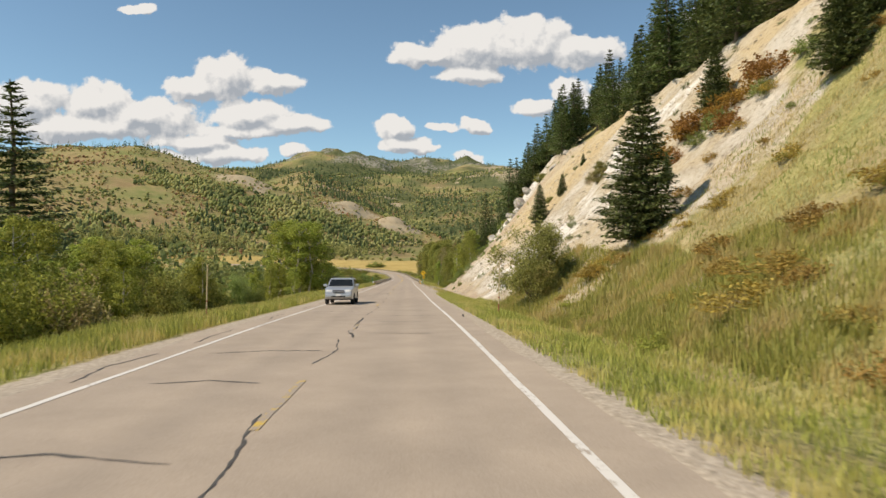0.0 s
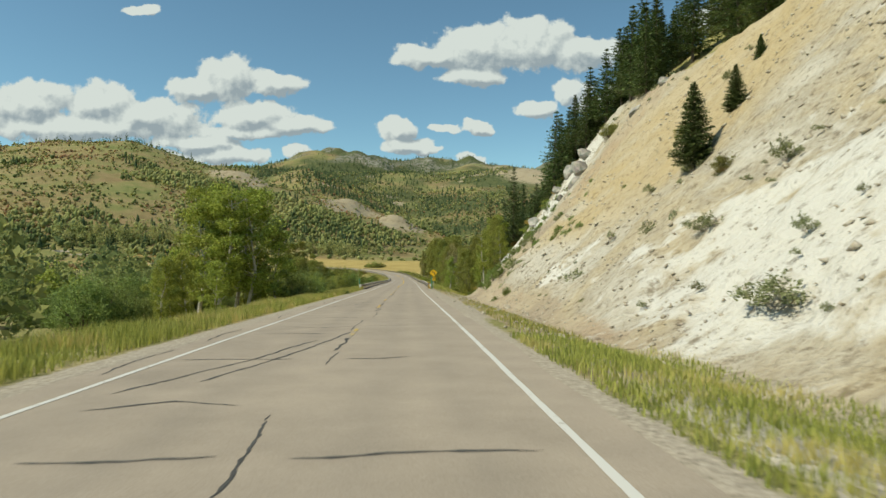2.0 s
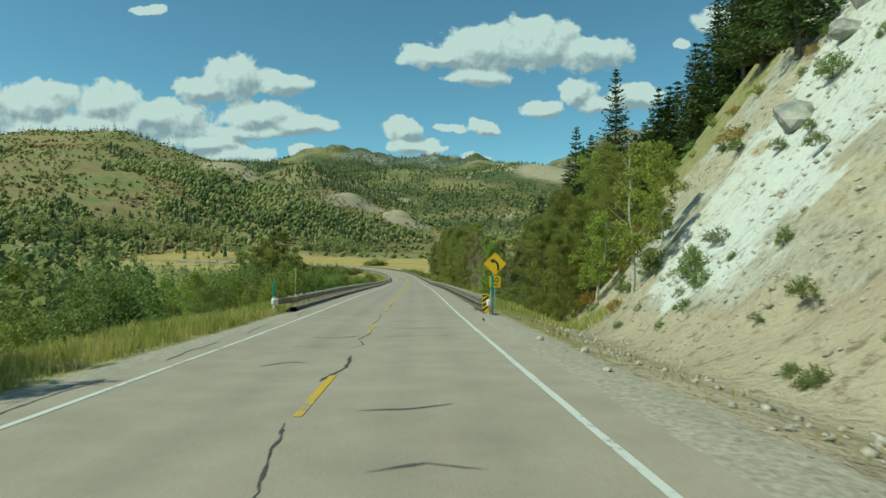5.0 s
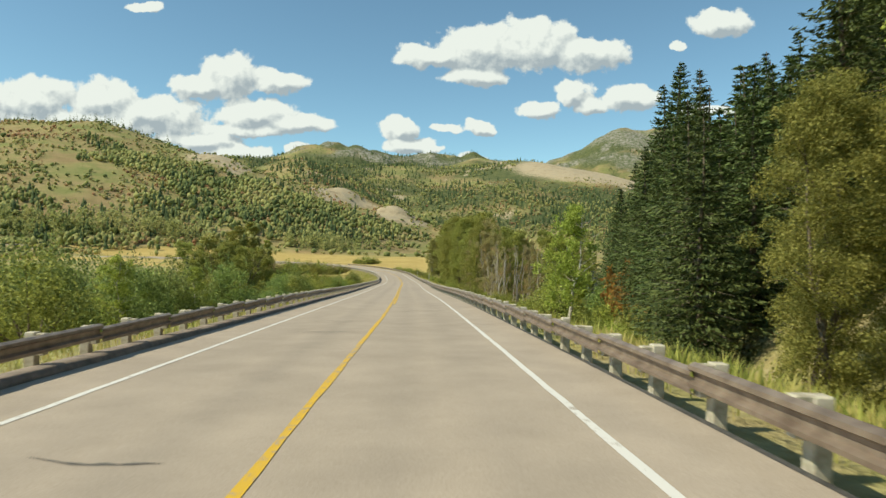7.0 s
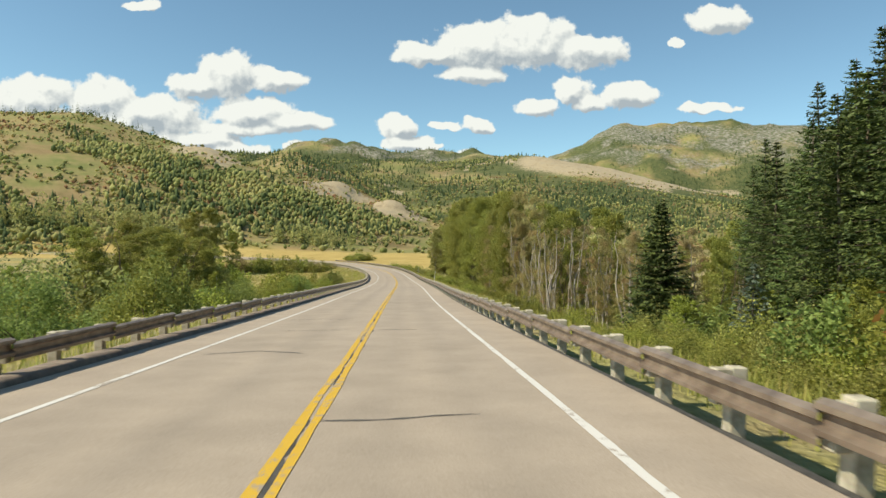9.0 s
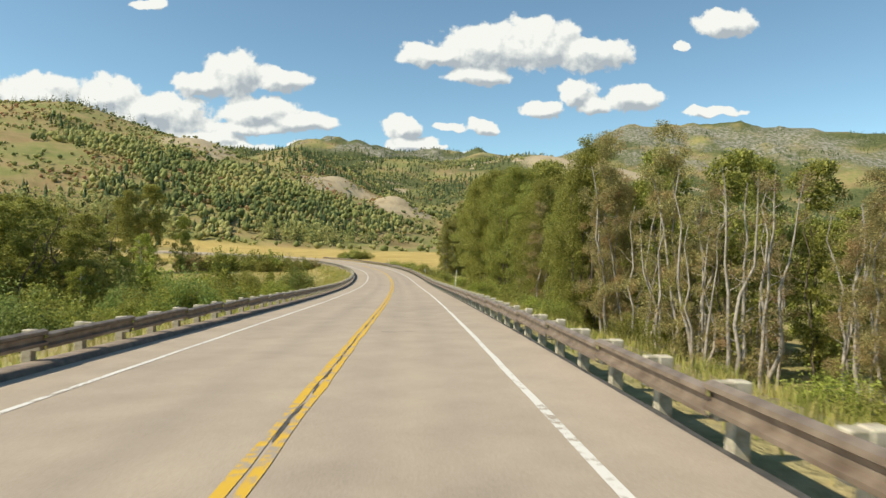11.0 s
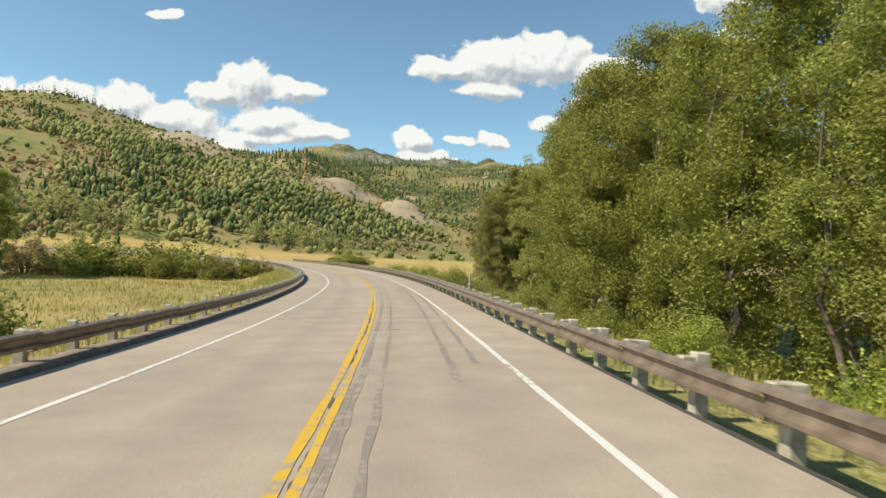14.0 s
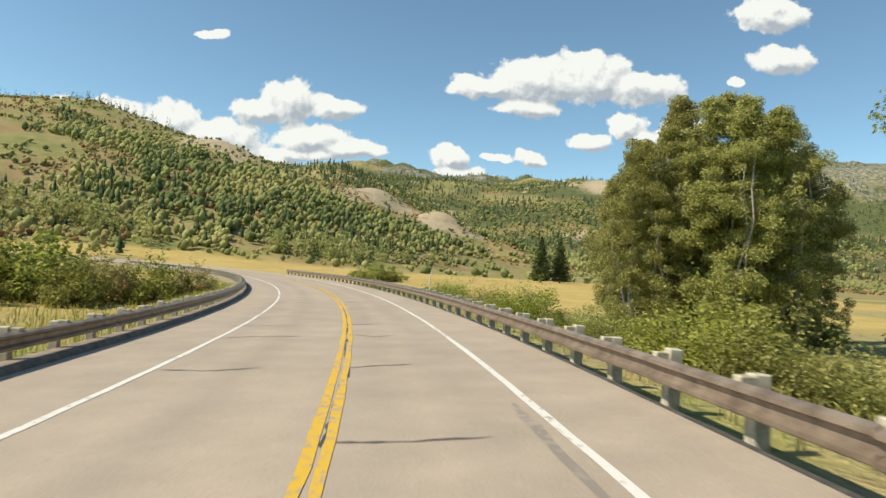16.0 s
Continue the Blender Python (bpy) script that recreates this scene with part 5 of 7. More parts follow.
for i in range(52):
    y = trng.uniform(206, 258)
    p = along(y, np.interp(y, [206, 250], [12, 16]) + 12 * trng.random())
    plant(NEARW[trng.integers(3)], p[0], p[1], trng.uniform(1.8, 4.2), L_WIL, "bush", "bushes below the firs", wide_by=1.3)
for i in range(48):
    s = trng.uniform(14, 64) if i < 36 else trng.uniform(104, 150)
    p = along(s, -(15.5 + 13 * trng.random()))
    plant(ASPEN[trng.integers(2)], p[0], p[1], trng.uniform(5.2, 8.2), "slender young aspen in the roadside thicket", "tree", "young aspens in the thicket", wide_by=0.95)
for i in range(18):
    y = trng.uniform(282, 330)
    p = along(y, 34 + 40 * trng.random())
    plant(FARPOP[trng.integers(2)], p[0], p[1], trng.uniform(12, 17), L_POP, "tree", "grove below the road")
for i in range(34):
    s = trng.uniform(236, 282)
    p = along(s, float(np.interp(s, [236, 282], [22, 27])) + 11 * trng.random())
    k = (NEARW[0], SAGEW, ASPEN[0], NEARW[1], GREENB)[trng.integers(5)]
    plant(k, p[0], p[1], trng.uniform(3.0, 6.0), "young green tree among the bushes below the firs", "tree", "young growth below the firs", wide_by=1.1)
# shrubs on the cut bank
n = 0
while n < 170:
    y = trng.uniform(46, 152)
    u = 2.0 + 27 * trng.random()
    if wave_noise(y, u * 1.5, 14, 161, 2) + 0.3 * trng.normal() < 0.12:
        continue
    p = along(y + 0.5, float(bank_start(y)) + u)
    big = trng.random() ** 3
    plant(SAGE[trng.integers(2)], p[0], p[1], 0.22 + 0.85 * big, L_SAGE, "shrub", "shrubs on the cut bank", sink=0.08 + 0.1 * big, wide_by=trng.uniform(0.8, 1.5))
    n += 1
for y, u, h in ((131.4, 6.6, 2.2), (130, 5.6, 1.2), (132, 8.2, 1.6), (142.9, 3.8, 2.0), (140.5, 3.4, 1.4), (145, 4.5, 1.5), (121, 3.4, 2.2), (118.3, 3.8, 2.7), (116.8, 4.8, 2.2), (119.5, 2.6, 1.5), (117.5, 2.2, 1.6), (126.6, 8.8, 1.9), (127.4, 9.6, 1.5), (150, 4.0, 1.6), (154, 4.5, 1.6), (133.8, 9.1, 1.3), (133.9, 10.7, 1.2), (136, 5.0, 1.2), (147, 13, 2.0)):
    p = along(y - 0.5, float(bank_start(y)) + u)
    plant(GREENB, p[0], p[1], h * 0.72, "leafy green bush on the chalky bank", "bush", "bushes on the chalk", wide_by=trng.uniform(0.8, 1.2))
for i in range(60):
    y = trng.uniform(100, 162)
    p = along(y, float(bank_start(y)) + 1.0 + 14 * trng.random() ** 1.3)
    plant(GREENB, p[0], p[1], trng.uniform(0.35, 0.9), "low green shrub on the chalky bank", "shrub", "low shrubs on the chalk", wide_by=trng.uniform(0.9, 1.5))
for x, y, h in ((13.6, 87.0, 5.8), (17.0, 88.5, 3.4), (21.0, 93.0, 2.2)):
    plant(SPRUCE[0], x, y, h, "young spruce rooted in the cut bank", "tree", wide_by=1.3)
plant(OLIVE, 21.9, 139.3, 2.8, "round green bush on top of the rock knob", "bush", wide_by=1.5, sink=0.3)
for x, y, h in ((16.5, 96.0, 1.5), (12.5, 80.0, 1.3), (19.0, 74.0, 1.8), (17.5, 70.0, 2.2)):
    plant(OLIVE, x, y, h, "dull green bush on the cut bank", "bush", "bushes on the cut bank", wide_by=1.5, sink=0.2)
for y, u, h in ((48, 17, 1.8), (45, 20, 1.6), (42, 16, 1.5), (52, 15, 1.6), (50, 16.5, 1.9), (46, 17.5, 1.4), (43.5, 18, 1.6), (47.5, 14.5, 1.2), (41, 19, 1.5), (50, 19.5, 1.7)):
    p = along(y, float(bank_start(y)) + u)
    plant(RUST, p[0], p[1], h, "rust-orange autumn bush on the bank", "bush", wide_by=1.4)

for y, u, h in ((43.5, 16.2, 1.7), (40.5, 17.6, 1.5), (38.5, 19.5, 1.4), (45.5, 15.4, 1.3), (36.5, 21, 1.5)):
    p = along(y, float(bank_start(y)) + u)
    plant(GREENB, p[0], p[1], h, "leafy green bush among the rust-coloured brush", "bush", wide_by=1.5)
n = 0
while n < 150:
    y, u = trng.uniform(-2, 44), 1.5 + 26 * trng.random()
    kind_at = wave_noise(y, u * 1.2, 7.0, 261, 3) + 0.12 * trng.normal()
    if abs(kind_at) < 0.16:
        continue
    p = along(y + 0.5, float(bank_start(y)) + u)
    if kind_at > 0:
        plant(OCHRE, p[0], p[1], trng.uniform(0.3, 0.75), "low ochre shrub in the dry grass of the bank", "shrub", "ochre shrubs on the bank", wide_by=trng.uniform(1.2, 2.0))
    else:
        plant(HERB if u < 9 else GREENB, p[0], p[1], trng.uniform(0.3, 0.7), "low green herbs in the dry grass of the bank", "shrub", "green herbs on the bank", wide_by=trng.uniform(1.2, 2.0))
    n += 1

for t in TEMPLATES:
    for c in (*t.children_recursive, t):
        bpy.data.objects.remove(c)
# ---------------------------------------------------------------- guardrails
def beam_mesh(length):
    """A W-shaped rail, 0.34 m high and 3 mm thick, bent in section, along +y."""
    prof = [(0.00, -0.17), (0.020, -0.167), (0.092, -0.135), (0.100, -0.085), (0.030, -0.046), (0.022, 0.0),
            (0.030, 0.046), (0.100, 0.085), (0.092, 0.135), (0.020, 0.167), (0.00, 0.17)]
    front = [(x, z) for x, z in prof]
    back = [(x - 0.008, z * 0.97) for x, z in reversed(prof)]
    loop = front + back
    V = [(x, y, z) for y in (0.0, length) for x, z in loop]
    n = len(loop)
    F = [(i, (i + 1) % n, n + (i + 1) % n, n + i) for i in range(n)] + [tuple(range(n - 1, -1, -1)), tuple(range(n, 2 * n))]
    return mesh_from("beam", V, F, [M_RAIL])


def guardrail(side, s0, s1, label):
    thing = empty("guardrail", Matrix.Translation(tuple(along(s0, side * 5.6))), label, "guardrail", "guardrails")
    inv = thing.matrix_world.inverted()
    beam = beam_mesh(3.86)
    post = bm_mesh("post", box_bm(0.19, 0.19, 1.45, (0, 0, 0.0), 0.014), [M_POST])
    face_at = 4.90 if side > 0 else 5.36
    block = bm_mesh("blockout", box_bm(0.19, 0.17, 0.40, (0, 0, 0), 0.012), [M_POST])
    rng = random.Random(side + 7)
    n = int((s1 - s0) / 1.905)
    for i in range(n):
        s = s0 + i * 1.905
        h = heading(s)
        turn = Matrix.Rotation(h, 4, "Z")
        lean = Euler((radians(rng.uniform(-1.5, 1.5)), radians(rng.uniform(-2, 2)), 0)).to_matrix().to_4x4()
        zo = rng.uniform(-0.03, 0.03)
        m = Matrix.Translation(tuple(along(s, side * (face_at + 0.25), zo))) @ turn @ lean
        part_of("post", post, thing, at=inv @ m)
        m = Matrix.Translation(tuple(along(s, side * (face_at + 0.085), 0.51))) @ turn
        part_of("blockout", block, thing, at=inv @ m)
        if i % 2 == 0 and i < n - 1:
            a, b = Vector(along(s, side * face_at, 0.485)), Vector(along(s + 3.81, side * face_at, 0.485))
            d = (b - a).normalized()
            rightv = d.cross(Vector((0, 0, 1))).normalized()
            face = -rightv * side
            rot = Matrix((face, d, Vector((0, 0, 1)))).transposed().to_4x4()
            part_of("beam", beam, thing, at=inv @ Matrix.Translation(a + Vector((0, 0, rng.uniform(-0.006, 0.006)))) @ rot)
    return thing


rail_r = guardrail(1, 146.6, 462.0, "rust-brown steel guardrail on grey timber posts, outer side")
rail_l = guardrail(-1, 149.0, 520.0, "rust-brown steel guardrail on grey timber posts, inner side")
ss = np.arange(148.6, 520.0, 1.0)
sec = [(5.06, -0.02), (5.10, 0.08), (5.20, 0.12), (5.52, 0.12), (5.8, -0.2)]
V = np.stack([along(ss, -a, b) + np.stack([0 * ss, 0 * ss, wave_noise(ss, 0 * ss, 2.0, 5) * 0.015], -1) for a, b in sec], 1)
i = np.arange(V.shape[0] * 5).reshape(-1, 5)
q = np.stack([i[:-1, :-1], i[:-1, 1:], i[1:, 1:], i[1:, :-1]], -1).reshape(-1, 4)
tagged(new("kerb", mesh_from("kerb", V.reshape(-1, 3), q, [M_KERB])), "low brown asphalt kerb under the guardrail", "kerb", kind="structure")
# Dark strip with a ragged outer edge along the asphalt, coloured like the cracks.
me, _, _ = strip("road_edge_joint", 146.0, 462.0, [4.93, lambda v: 5.03 + 0.04 * wave_noise(v, v * 0, 1.5, 9, 2)], 0.006, [M_TAR], 0.5)
tagged(new("road_edge_joint", me), "dark ragged strip along the asphalt edge", "road edge", kind="structure")


# ---------------------------------------------------------------- signs and poles
def plate(name, pts, thick, m):
    """A flat plate in the xz plane, facing -y."""
    n = len(pts)
    V = [(x, -thick / 2, z) for x, z in pts] + [(x, thick / 2, z) for x, z in pts]
    F = [tuple(range(n)), tuple(range(2 * n - 1, n - 1, -1))] + [(i, n + i, n + (i + 1) % n, (i + 1) % n) for i in range(n)]
    return mesh_from(name, V, F, [m])


def ring(pts, w):
    return [(x * (1 - w), z * (1 - w)) for x, z in pts]


def rod(name, r, z0, z1, m, sides=10):
    V, q = tube([[0, 0, z0], [0, 0, (z0 + z1) / 2], [0, 0, z1]], [r, r, r], sides)
    n = len(V)
    F = [tuple(f) for f in q] + [tuple(range(n - sides, n)), tuple(range(sides - 1, -1, -1))]
    return mesh_from(name, V, F, [m], False)


def words(name, text, size, m, parent, at):
    cu = bpy.data.curves.new(name, "FONT")
    cu.body = text
    cu.size = size
    cu.align_x = "CENTER"
    cu.align_y = "CENTER"
    cu.extrude = 0.003
    tmp = bpy.data.objects.new(name, cu)
    scene.collection.objects.link(tmp)
    me = bpy.data.meshes.new_from_object(tmp.evaluated_get(bpy.context.evaluated_depsgraph_get()))
    bpy.data.objects.remove(tmp)
    me.materials.clear()
    me.materials.append(m)
    return part_of(name, me, parent, at=at @ Matrix.Rotation(radians(90), 4, "X"))


def curve_sign(s, lat):
    p = along(s, lat)
    base = float(p[2]) - 0.15
    m = Matrix.Translation((p[0], p[1], base)) @ Matrix.Rotation(heading(s), 4, "Z")
    th = empty("curve_warning_sign", m, "yellow diamond left-curve sign with 50 mph plaque on a steel post", "road sign")
    part_of("post", bm_mesh("post", box_bm(0.06, 0.05, 3.3, (0, 0.05, 1.45), 0.008), [M_GALV]), th)
    dm = [(0, -0.645), (0.645, 0), (0, 0.645), (-0.645, 0)]
    d = part_of("diamond_panel", plate("diamond_panel", dm, 0.008, M_SIGN), th, at=pose(0, 0, 2.62))
    k = len(dm)
    out_, in_ = ring(dm, 0.04), ring(dm, 0.065)
    V = [(x, -0.007, z) for x, z in out_ + in_]
    part_of("border", mesh_from("border", V, [(i, (i + 1) % k, k + (i + 1) % k, k + i) for i in range(k)], [M_BLACK]), d)
    # bent arrow: up, then to the left
    c = [(0.17, -0.36), (0.165, -0.12), (0.12, 0.02), (0.03, 0.11), (-0.06, 0.15)]
    w = 0.055
    L, R = [], []
    for i, (x, z) in enumerate(c):
        a, b = c[max(i - 1, 0)], c[min(i + 1, len(c) - 1)]
        dx, dz = b[0] - a[0], b[1] - a[1]
        n = math.hypot(dx, dz)
        L.append((x - dz / n * w, z + dx / n * w))
        R.append((x + dz / n * w, z - dx / n * w))
    V = [(x, -0.008, z) for x, z in L + R]
    F = [(i, i + 1, len(L) + i + 1, len(L) + i) for i in range(len(L) - 1)]
    j = len(V)
    V += [(-0.02, -0.008, 0.29), (-0.29, -0.008, 0.21), (-0.11, -0.008, 0.02)]
    F.append((j, j + 1, j + 2))
    part_of("arrow", mesh_from("arrow", V, F, [M_BLACK]), d)
    q = part_of("speed_plaque", plate("speed_plaque", [(-0.30, -0.30), (0.30, -0.30), (0.30, 0.30), (-0.30, 0.30)], 0.008, M_SIGN), th, at=pose(0, 0, 1.66))
    words("number", "50", 0.42, M_BLACK, q, pose(0, -0.012, 0.08))
    words("unit", "MPH", 0.15, M_BLACK, q, pose(0, -0.012, -0.18))
    return th


curve_sign(147.0, 5.75)


def object_marker(s, lat):
    p = along(s, lat)
    m = Matrix.Translation((p[0], p[1], p[2])) @ Matrix.Rotation(heading(s), 4, "Z")
    th = empty("object_marker", m, "yellow and black striped marker plate at the guardrail end", "road marker")
    pl = part_of("panel", plate("panel", [(-0.17, 0.0), (0.17, 0.0), (0.17, 0.92), (-0.17, 0.92)], 0.01, M_SIGN), th)
    for i in range(4):
        z = 0.02 + i * 0.24
        pts = [(-0.16, z), (0.16, min(z + 0.24, 0.90)), (0.16, min(z + 0.36, 0.91)), (-0.16, z + 0.12)]
        part_of("stripe", mesh_from("stripe", [(x, -0.008, zz) for x, zz in pts], [(0, 1, 2, 3)], [M_BLACK]), pl)
    part_of("post", bm_mesh("post", box_bm(0.05, 0.05, 1.2, (0, 0.04, 0.3), 0.005), [M_GALV]), th)


object_marker(144.8, 5.0)


def flat_post(name, s, lat, h, w, m, label, tilt=0.0, cat="delineator post"):
    p = along(s, lat)
    z = ground_z(p[0], p[1])
    mm = Matrix.Translation((p[0], p[1], z)) @ Matrix.Rotation(heading(s), 4, "Z") @ Matrix.Rotation(radians(tilt), 4, "Y")
    th = empty(name, mm, label, cat)
    part_of("post", bm_mesh("post", box_bm(w, w * 0.45, h + 0.3, (0, 0, h / 2 - 0.15), w * 0.12), [m]), th)
    return th


flat_post("green_marker", 145.8, 5.45, 2.0, 0.13, M_GREEN, "flat green marker post at the guardrail end")
flat_post("green_marker", 148.2, -6.3, 1.75, 0.13, M_GREEN, "flat green marker post at the guardrail end")
for s, lat, h, tilt in ((312.9, 7.05, 2.2, 4.0), (361.2, 7.7, 1.6, -1.0), (407.0, 7.6, 2.0, 2.0), (445.0, 7.6, 1.8, 0.0)):
    th = flat_post("snow_pole", s, lat, h, 0.06, M_WHITE, "thin white snow pole leaning behind the guardrail", tilt, "pole")
    part_of("clamp", bm_mesh("clamp", box_bm(0.09, 0.06, 0.12, (0, 0, h * 0.45), 0.01), [M_WHITE]), th)
M_POLEWOOD = simple("pole_wood", (0.42, 0.33, 0.19), (0.58, 0.48, 0.31), 5.0, 0.9, 0, 0.2)
M_REDPAINT = simple("red_paint", (0.22, 0.065, 0.04), (0.32, 0.10, 0.06), 6.0, 0.7, 0, 0.1)
for s, lat, h in ((31.0, 6.35, 2.75), (30.5, -7.9, 2.6), (311.2, -7.4, 2.6), (160.0, -7.4, 2.6)):
    p = along(s, lat)
    th = empty("snow_pole", Matrix.Translation((p[0], p[1], ground_z(p[0], p[1]))) @ Matrix.Rotation(0.02, 4, "Y"), "pale wooden snow pole with a faded red foot", "pole")
    part_of("shaft", rod("shaft", 0.032, 0.55, h, M_POLEWOOD), th)
    part_of("foot", rod("foot", 0.038, -0.3, 0.55, M_REDPAINT), th)
    part_of("band", rod("band", 0.040, 0.85, 0.93, M_REDPAINT), th)


def rail_end(s, lat, side, label):
    """Flared white end piece of a guardrail."""
    p, q = along(s - 1.6, lat + side * 0.25, 0.48), along(s, side * (4.9 if side > 0 else 5.36), 0.495)
    a, b = Vector(p), Vector(q)
    d = (b - a).normalized()
    face = -d.cross(Vector((0, 0, 1))).normalized() * side
    rot = Matrix((face, d, Vector((0, 0, 1)))).transposed().to_4x4()
    th = empty("guardrail_end", Matrix.Translation(a) @ rot, label, "guardrail end")
    part_of("end_beam", beam_mesh((b - a).length), th)
    part_of("nose", bm_mesh("nose", box_bm(0.24, 0.42, 0.36, (0.02, -0.05, 0), 0.06), [M_WHITE]), th)
    part_of("post", bm_mesh("post", box_bm(0.18, 0.18, 1.4, (-0.14, 0.15, -0.45), 0.012), [M_POST]), th)


rail_end(146.6, 4.9, 1, "guardrail end piece behind the striped marker")
rail_end(149.0, -5.8, -1, "white-nosed guardrail end piece beside the verge")


# ---------------------------------------------------------------- the oncoming car
def suv(s, lat):
    p = along(s, lat)
    slope = float((along(s + 1.5, lat)[2] - along(s - 1.5, lat)[2]) / 3.0)
    th = empty("suv", Matrix.Translation(tuple(p)) @ Matrix.Rotation(heading(s), 4, "Z") @ Matrix.Rotation(math.atan(slope), 4, "X"),
               "silver sport utility car driving in the far lane", "car")
    M_PAINT = simple("silver_paint", (0.44, 0.46, 0.48), (0.50, 0.52, 0.54), 1.5, 0.30, 0.55, 0.0)
    M_GLASS = simple("dark_glass", (0.010, 0.013, 0.015), (0.018, 0.022, 0.026), 1.0, 0.05, 0.0, 0.0)
    M_GLASS.node_tree.nodes["Principled BSDF"].inputs["Specular IOR Level"].default_value = 0.18
    M_TRIM = simple("black_trim", (0.02, 0.02, 0.02), (0.045, 0.045, 0.045), 8.0, 0.6, 0, 0.1)
    M_TYRE = simple("tyre", (0.018, 0.018, 0.018), (0.035, 0.034, 0.033), 9.0, 0.85, 0, 0.3)
    M_RIM = simple("rim_alloy", (0.45, 0.45, 0.45), (0.58, 0.58, 0.57), 4.0, 0.35, 0.8, 0.0)
    M_LAMP = simple("lamp_lens", (0.75, 0.76, 0.76), (0.85, 0.86, 0.86), 4.0, 0.1, 0.0, 0.0)
    W = 0.93

    def arch(cy, r=0.47):
        return [(cy + r * math.cos(a), 0.36 + r * math.sin(a)) for a in [math.pi * (1 - i / 9) for i in range(10)]]

    low = [(-2.36, 0.48), (-2.28, 0.40)] + arch(-1.42) + arch(1.40) + [(2.25, 0.44), (2.38, 0.55), (2.39, 0.95), (2.34, 1.16), (-0.98, 1.16), (-1.55, 1.11), (-2.10, 1.00), (-2.30, 0.90), (-2.38, 0.72)]

    def extrude(name, pts, w, mm, taper=0.0, bev=0.05):
        bm = bmesh.new()
        vs = []
        for sx in (-1, 1):
            vs.append([bm.verts.new((sx * w, y, z)) for y, z in pts])
        n = len(pts)
        for i in range(n):
            bm.faces.new((vs[0][i], vs[0][(i + 1) % n], vs[1][(i + 1) % n], vs[1][i]))
        bm.faces.new(vs[0][::-1])
        bm.faces.new(vs[1])
        bmesh.ops.recalc_face_normals(bm, faces=bm.faces[:])
        if bev:
            e = [e for e in bm.edges if abs(e.verts[0].co.x - e.verts[1].co.x) < 1e-4 and max(e.verts[0].co.z, e.verts[1].co.z) > 0.88]
            bmesh.ops.bevel(bm, geom=e, offset=bev, segments=3, affect="EDGES")
        for v in bm.verts:
            if v.co.y < -1.7:
                v.co.x *= 1 - 0.10 * min(1, (-1.7 - v.co.y) / 0.7)
            if v.co.y > 2.0:
                v.co.x *= 1 - 0.05 * min(1, (v.co.y - 2.0) / 0.4)
            v.co.x *= 1 - taper * max(0, v.co.z - 1.1)
        bmesh.ops.triangulate(bm, faces=[f for f in bm.faces if len(f.verts) > 4])
        return bm_mesh(name, bm, [mm], False)

    body = part_of("body", extrude("body", low, W, M_PAINT), th)
    cab = [(-0.98, 1.15), (-0.30, 1.66), (-0.10, 1.715), (0.9, 1.74), (1.85, 1.70), (2.02, 1.66), (2.34, 1.15)]
    cabin = part_of("cabin", extrude("cabin", cab, 0.90, M_PAINT, 0.24, 0.05), th)

    def side_x(z):
        return 0.90 * (1 - 0.24 * max(0, z - 1.1)) + 0.006

    panes = {"front_side_window": [(-0.72, 1.19), (-0.24, 1.60), (0.28, 1.63), (0.30, 1.19)],
             "rear_side_window": [(0.40, 1.19), (0.38, 1.63), (1.10, 1.63), (1.26, 1.19)],
             "quarter_window": [(1.42, 1.20), (1.24, 1.62), (1.82, 1.58), (2.08, 1.22)]}
    for nm, pts in panes.items():
        for sx in (-1, 1):
            V = [(sx * side_x(z), y, z) for y, z in pts] + [(sx * (side_x(z) - 0.012), y, z) for y, z in pts]
            part_of(nm, mesh_from(nm, V, [(0, 1, 2, 3), (7, 6, 5, 4), (0, 4, 5, 1), (1, 5, 6, 2), (2, 6, 7, 3), (3, 7, 4, 0)], [M_GLASS]), cabin)

    def slab(name, a, b, wa, wb, mm, up=0.008):
        (y0, z0), (y1, z1) = a, b
        n = Vector((0, -(z1 - z0), (y1 - y0))).normalized() * up
        V = [(-wa, y0, z0), (wa, y0, z0), (wb, y1, z1), (-wb, y1, z1)]
        if n.z < 0:
            n = -n
        V = [(x, y + n.y * 2, z + n.z * 2) for x, y, z in V] + [(x, y - n.y, z - n.z) for x, y, z in V]
        return mesh_from(name, V, [(0, 1, 2, 3), (7, 6, 5, 4), (0, 4, 5, 1), (1, 5, 6, 2), (2, 6, 7, 3), (3, 7, 4, 0)], [mm])

    part_of("windscreen", slab("windscreen", (-0.93, 1.19), (-0.36, 1.615), 0.80, 0.70, M_GLASS), cabin)
    part_of("rear_window", slab("rear_window", (2.27, 1.26), (2.06, 1.60), 0.72, 0.66, M_GLASS), cabin)
    for sx in (-1, 1):
        part_of("headlamp", bm_mesh("headlamp", box_bm(0.40, 0.16, 0.19, (sx * 0.60, -2.27, 0.87), 0.04), [M_LAMP]), body)
        part_of("fog_lamp", bm_mesh("fog_lamp", box_bm(0.16, 0.08, 0.09, (sx * 0.66, -2.33, 0.57), 0.02), [M_LAMP]), body)
        part_of("tail_lamp", bm_mesh("tail_lamp", box_bm(0.12, 0.10, 0.40, (sx * 0.80, 2.33, 1.0), 0.03), [M_REDPAINT]), body)
        mi = part_of("mirror", bm_mesh("mirror", box_bm(0.26, 0.14, 0.19, (sx * 1.06, -0.62, 1.24), 0.05), [M_PAINT]), cabin)
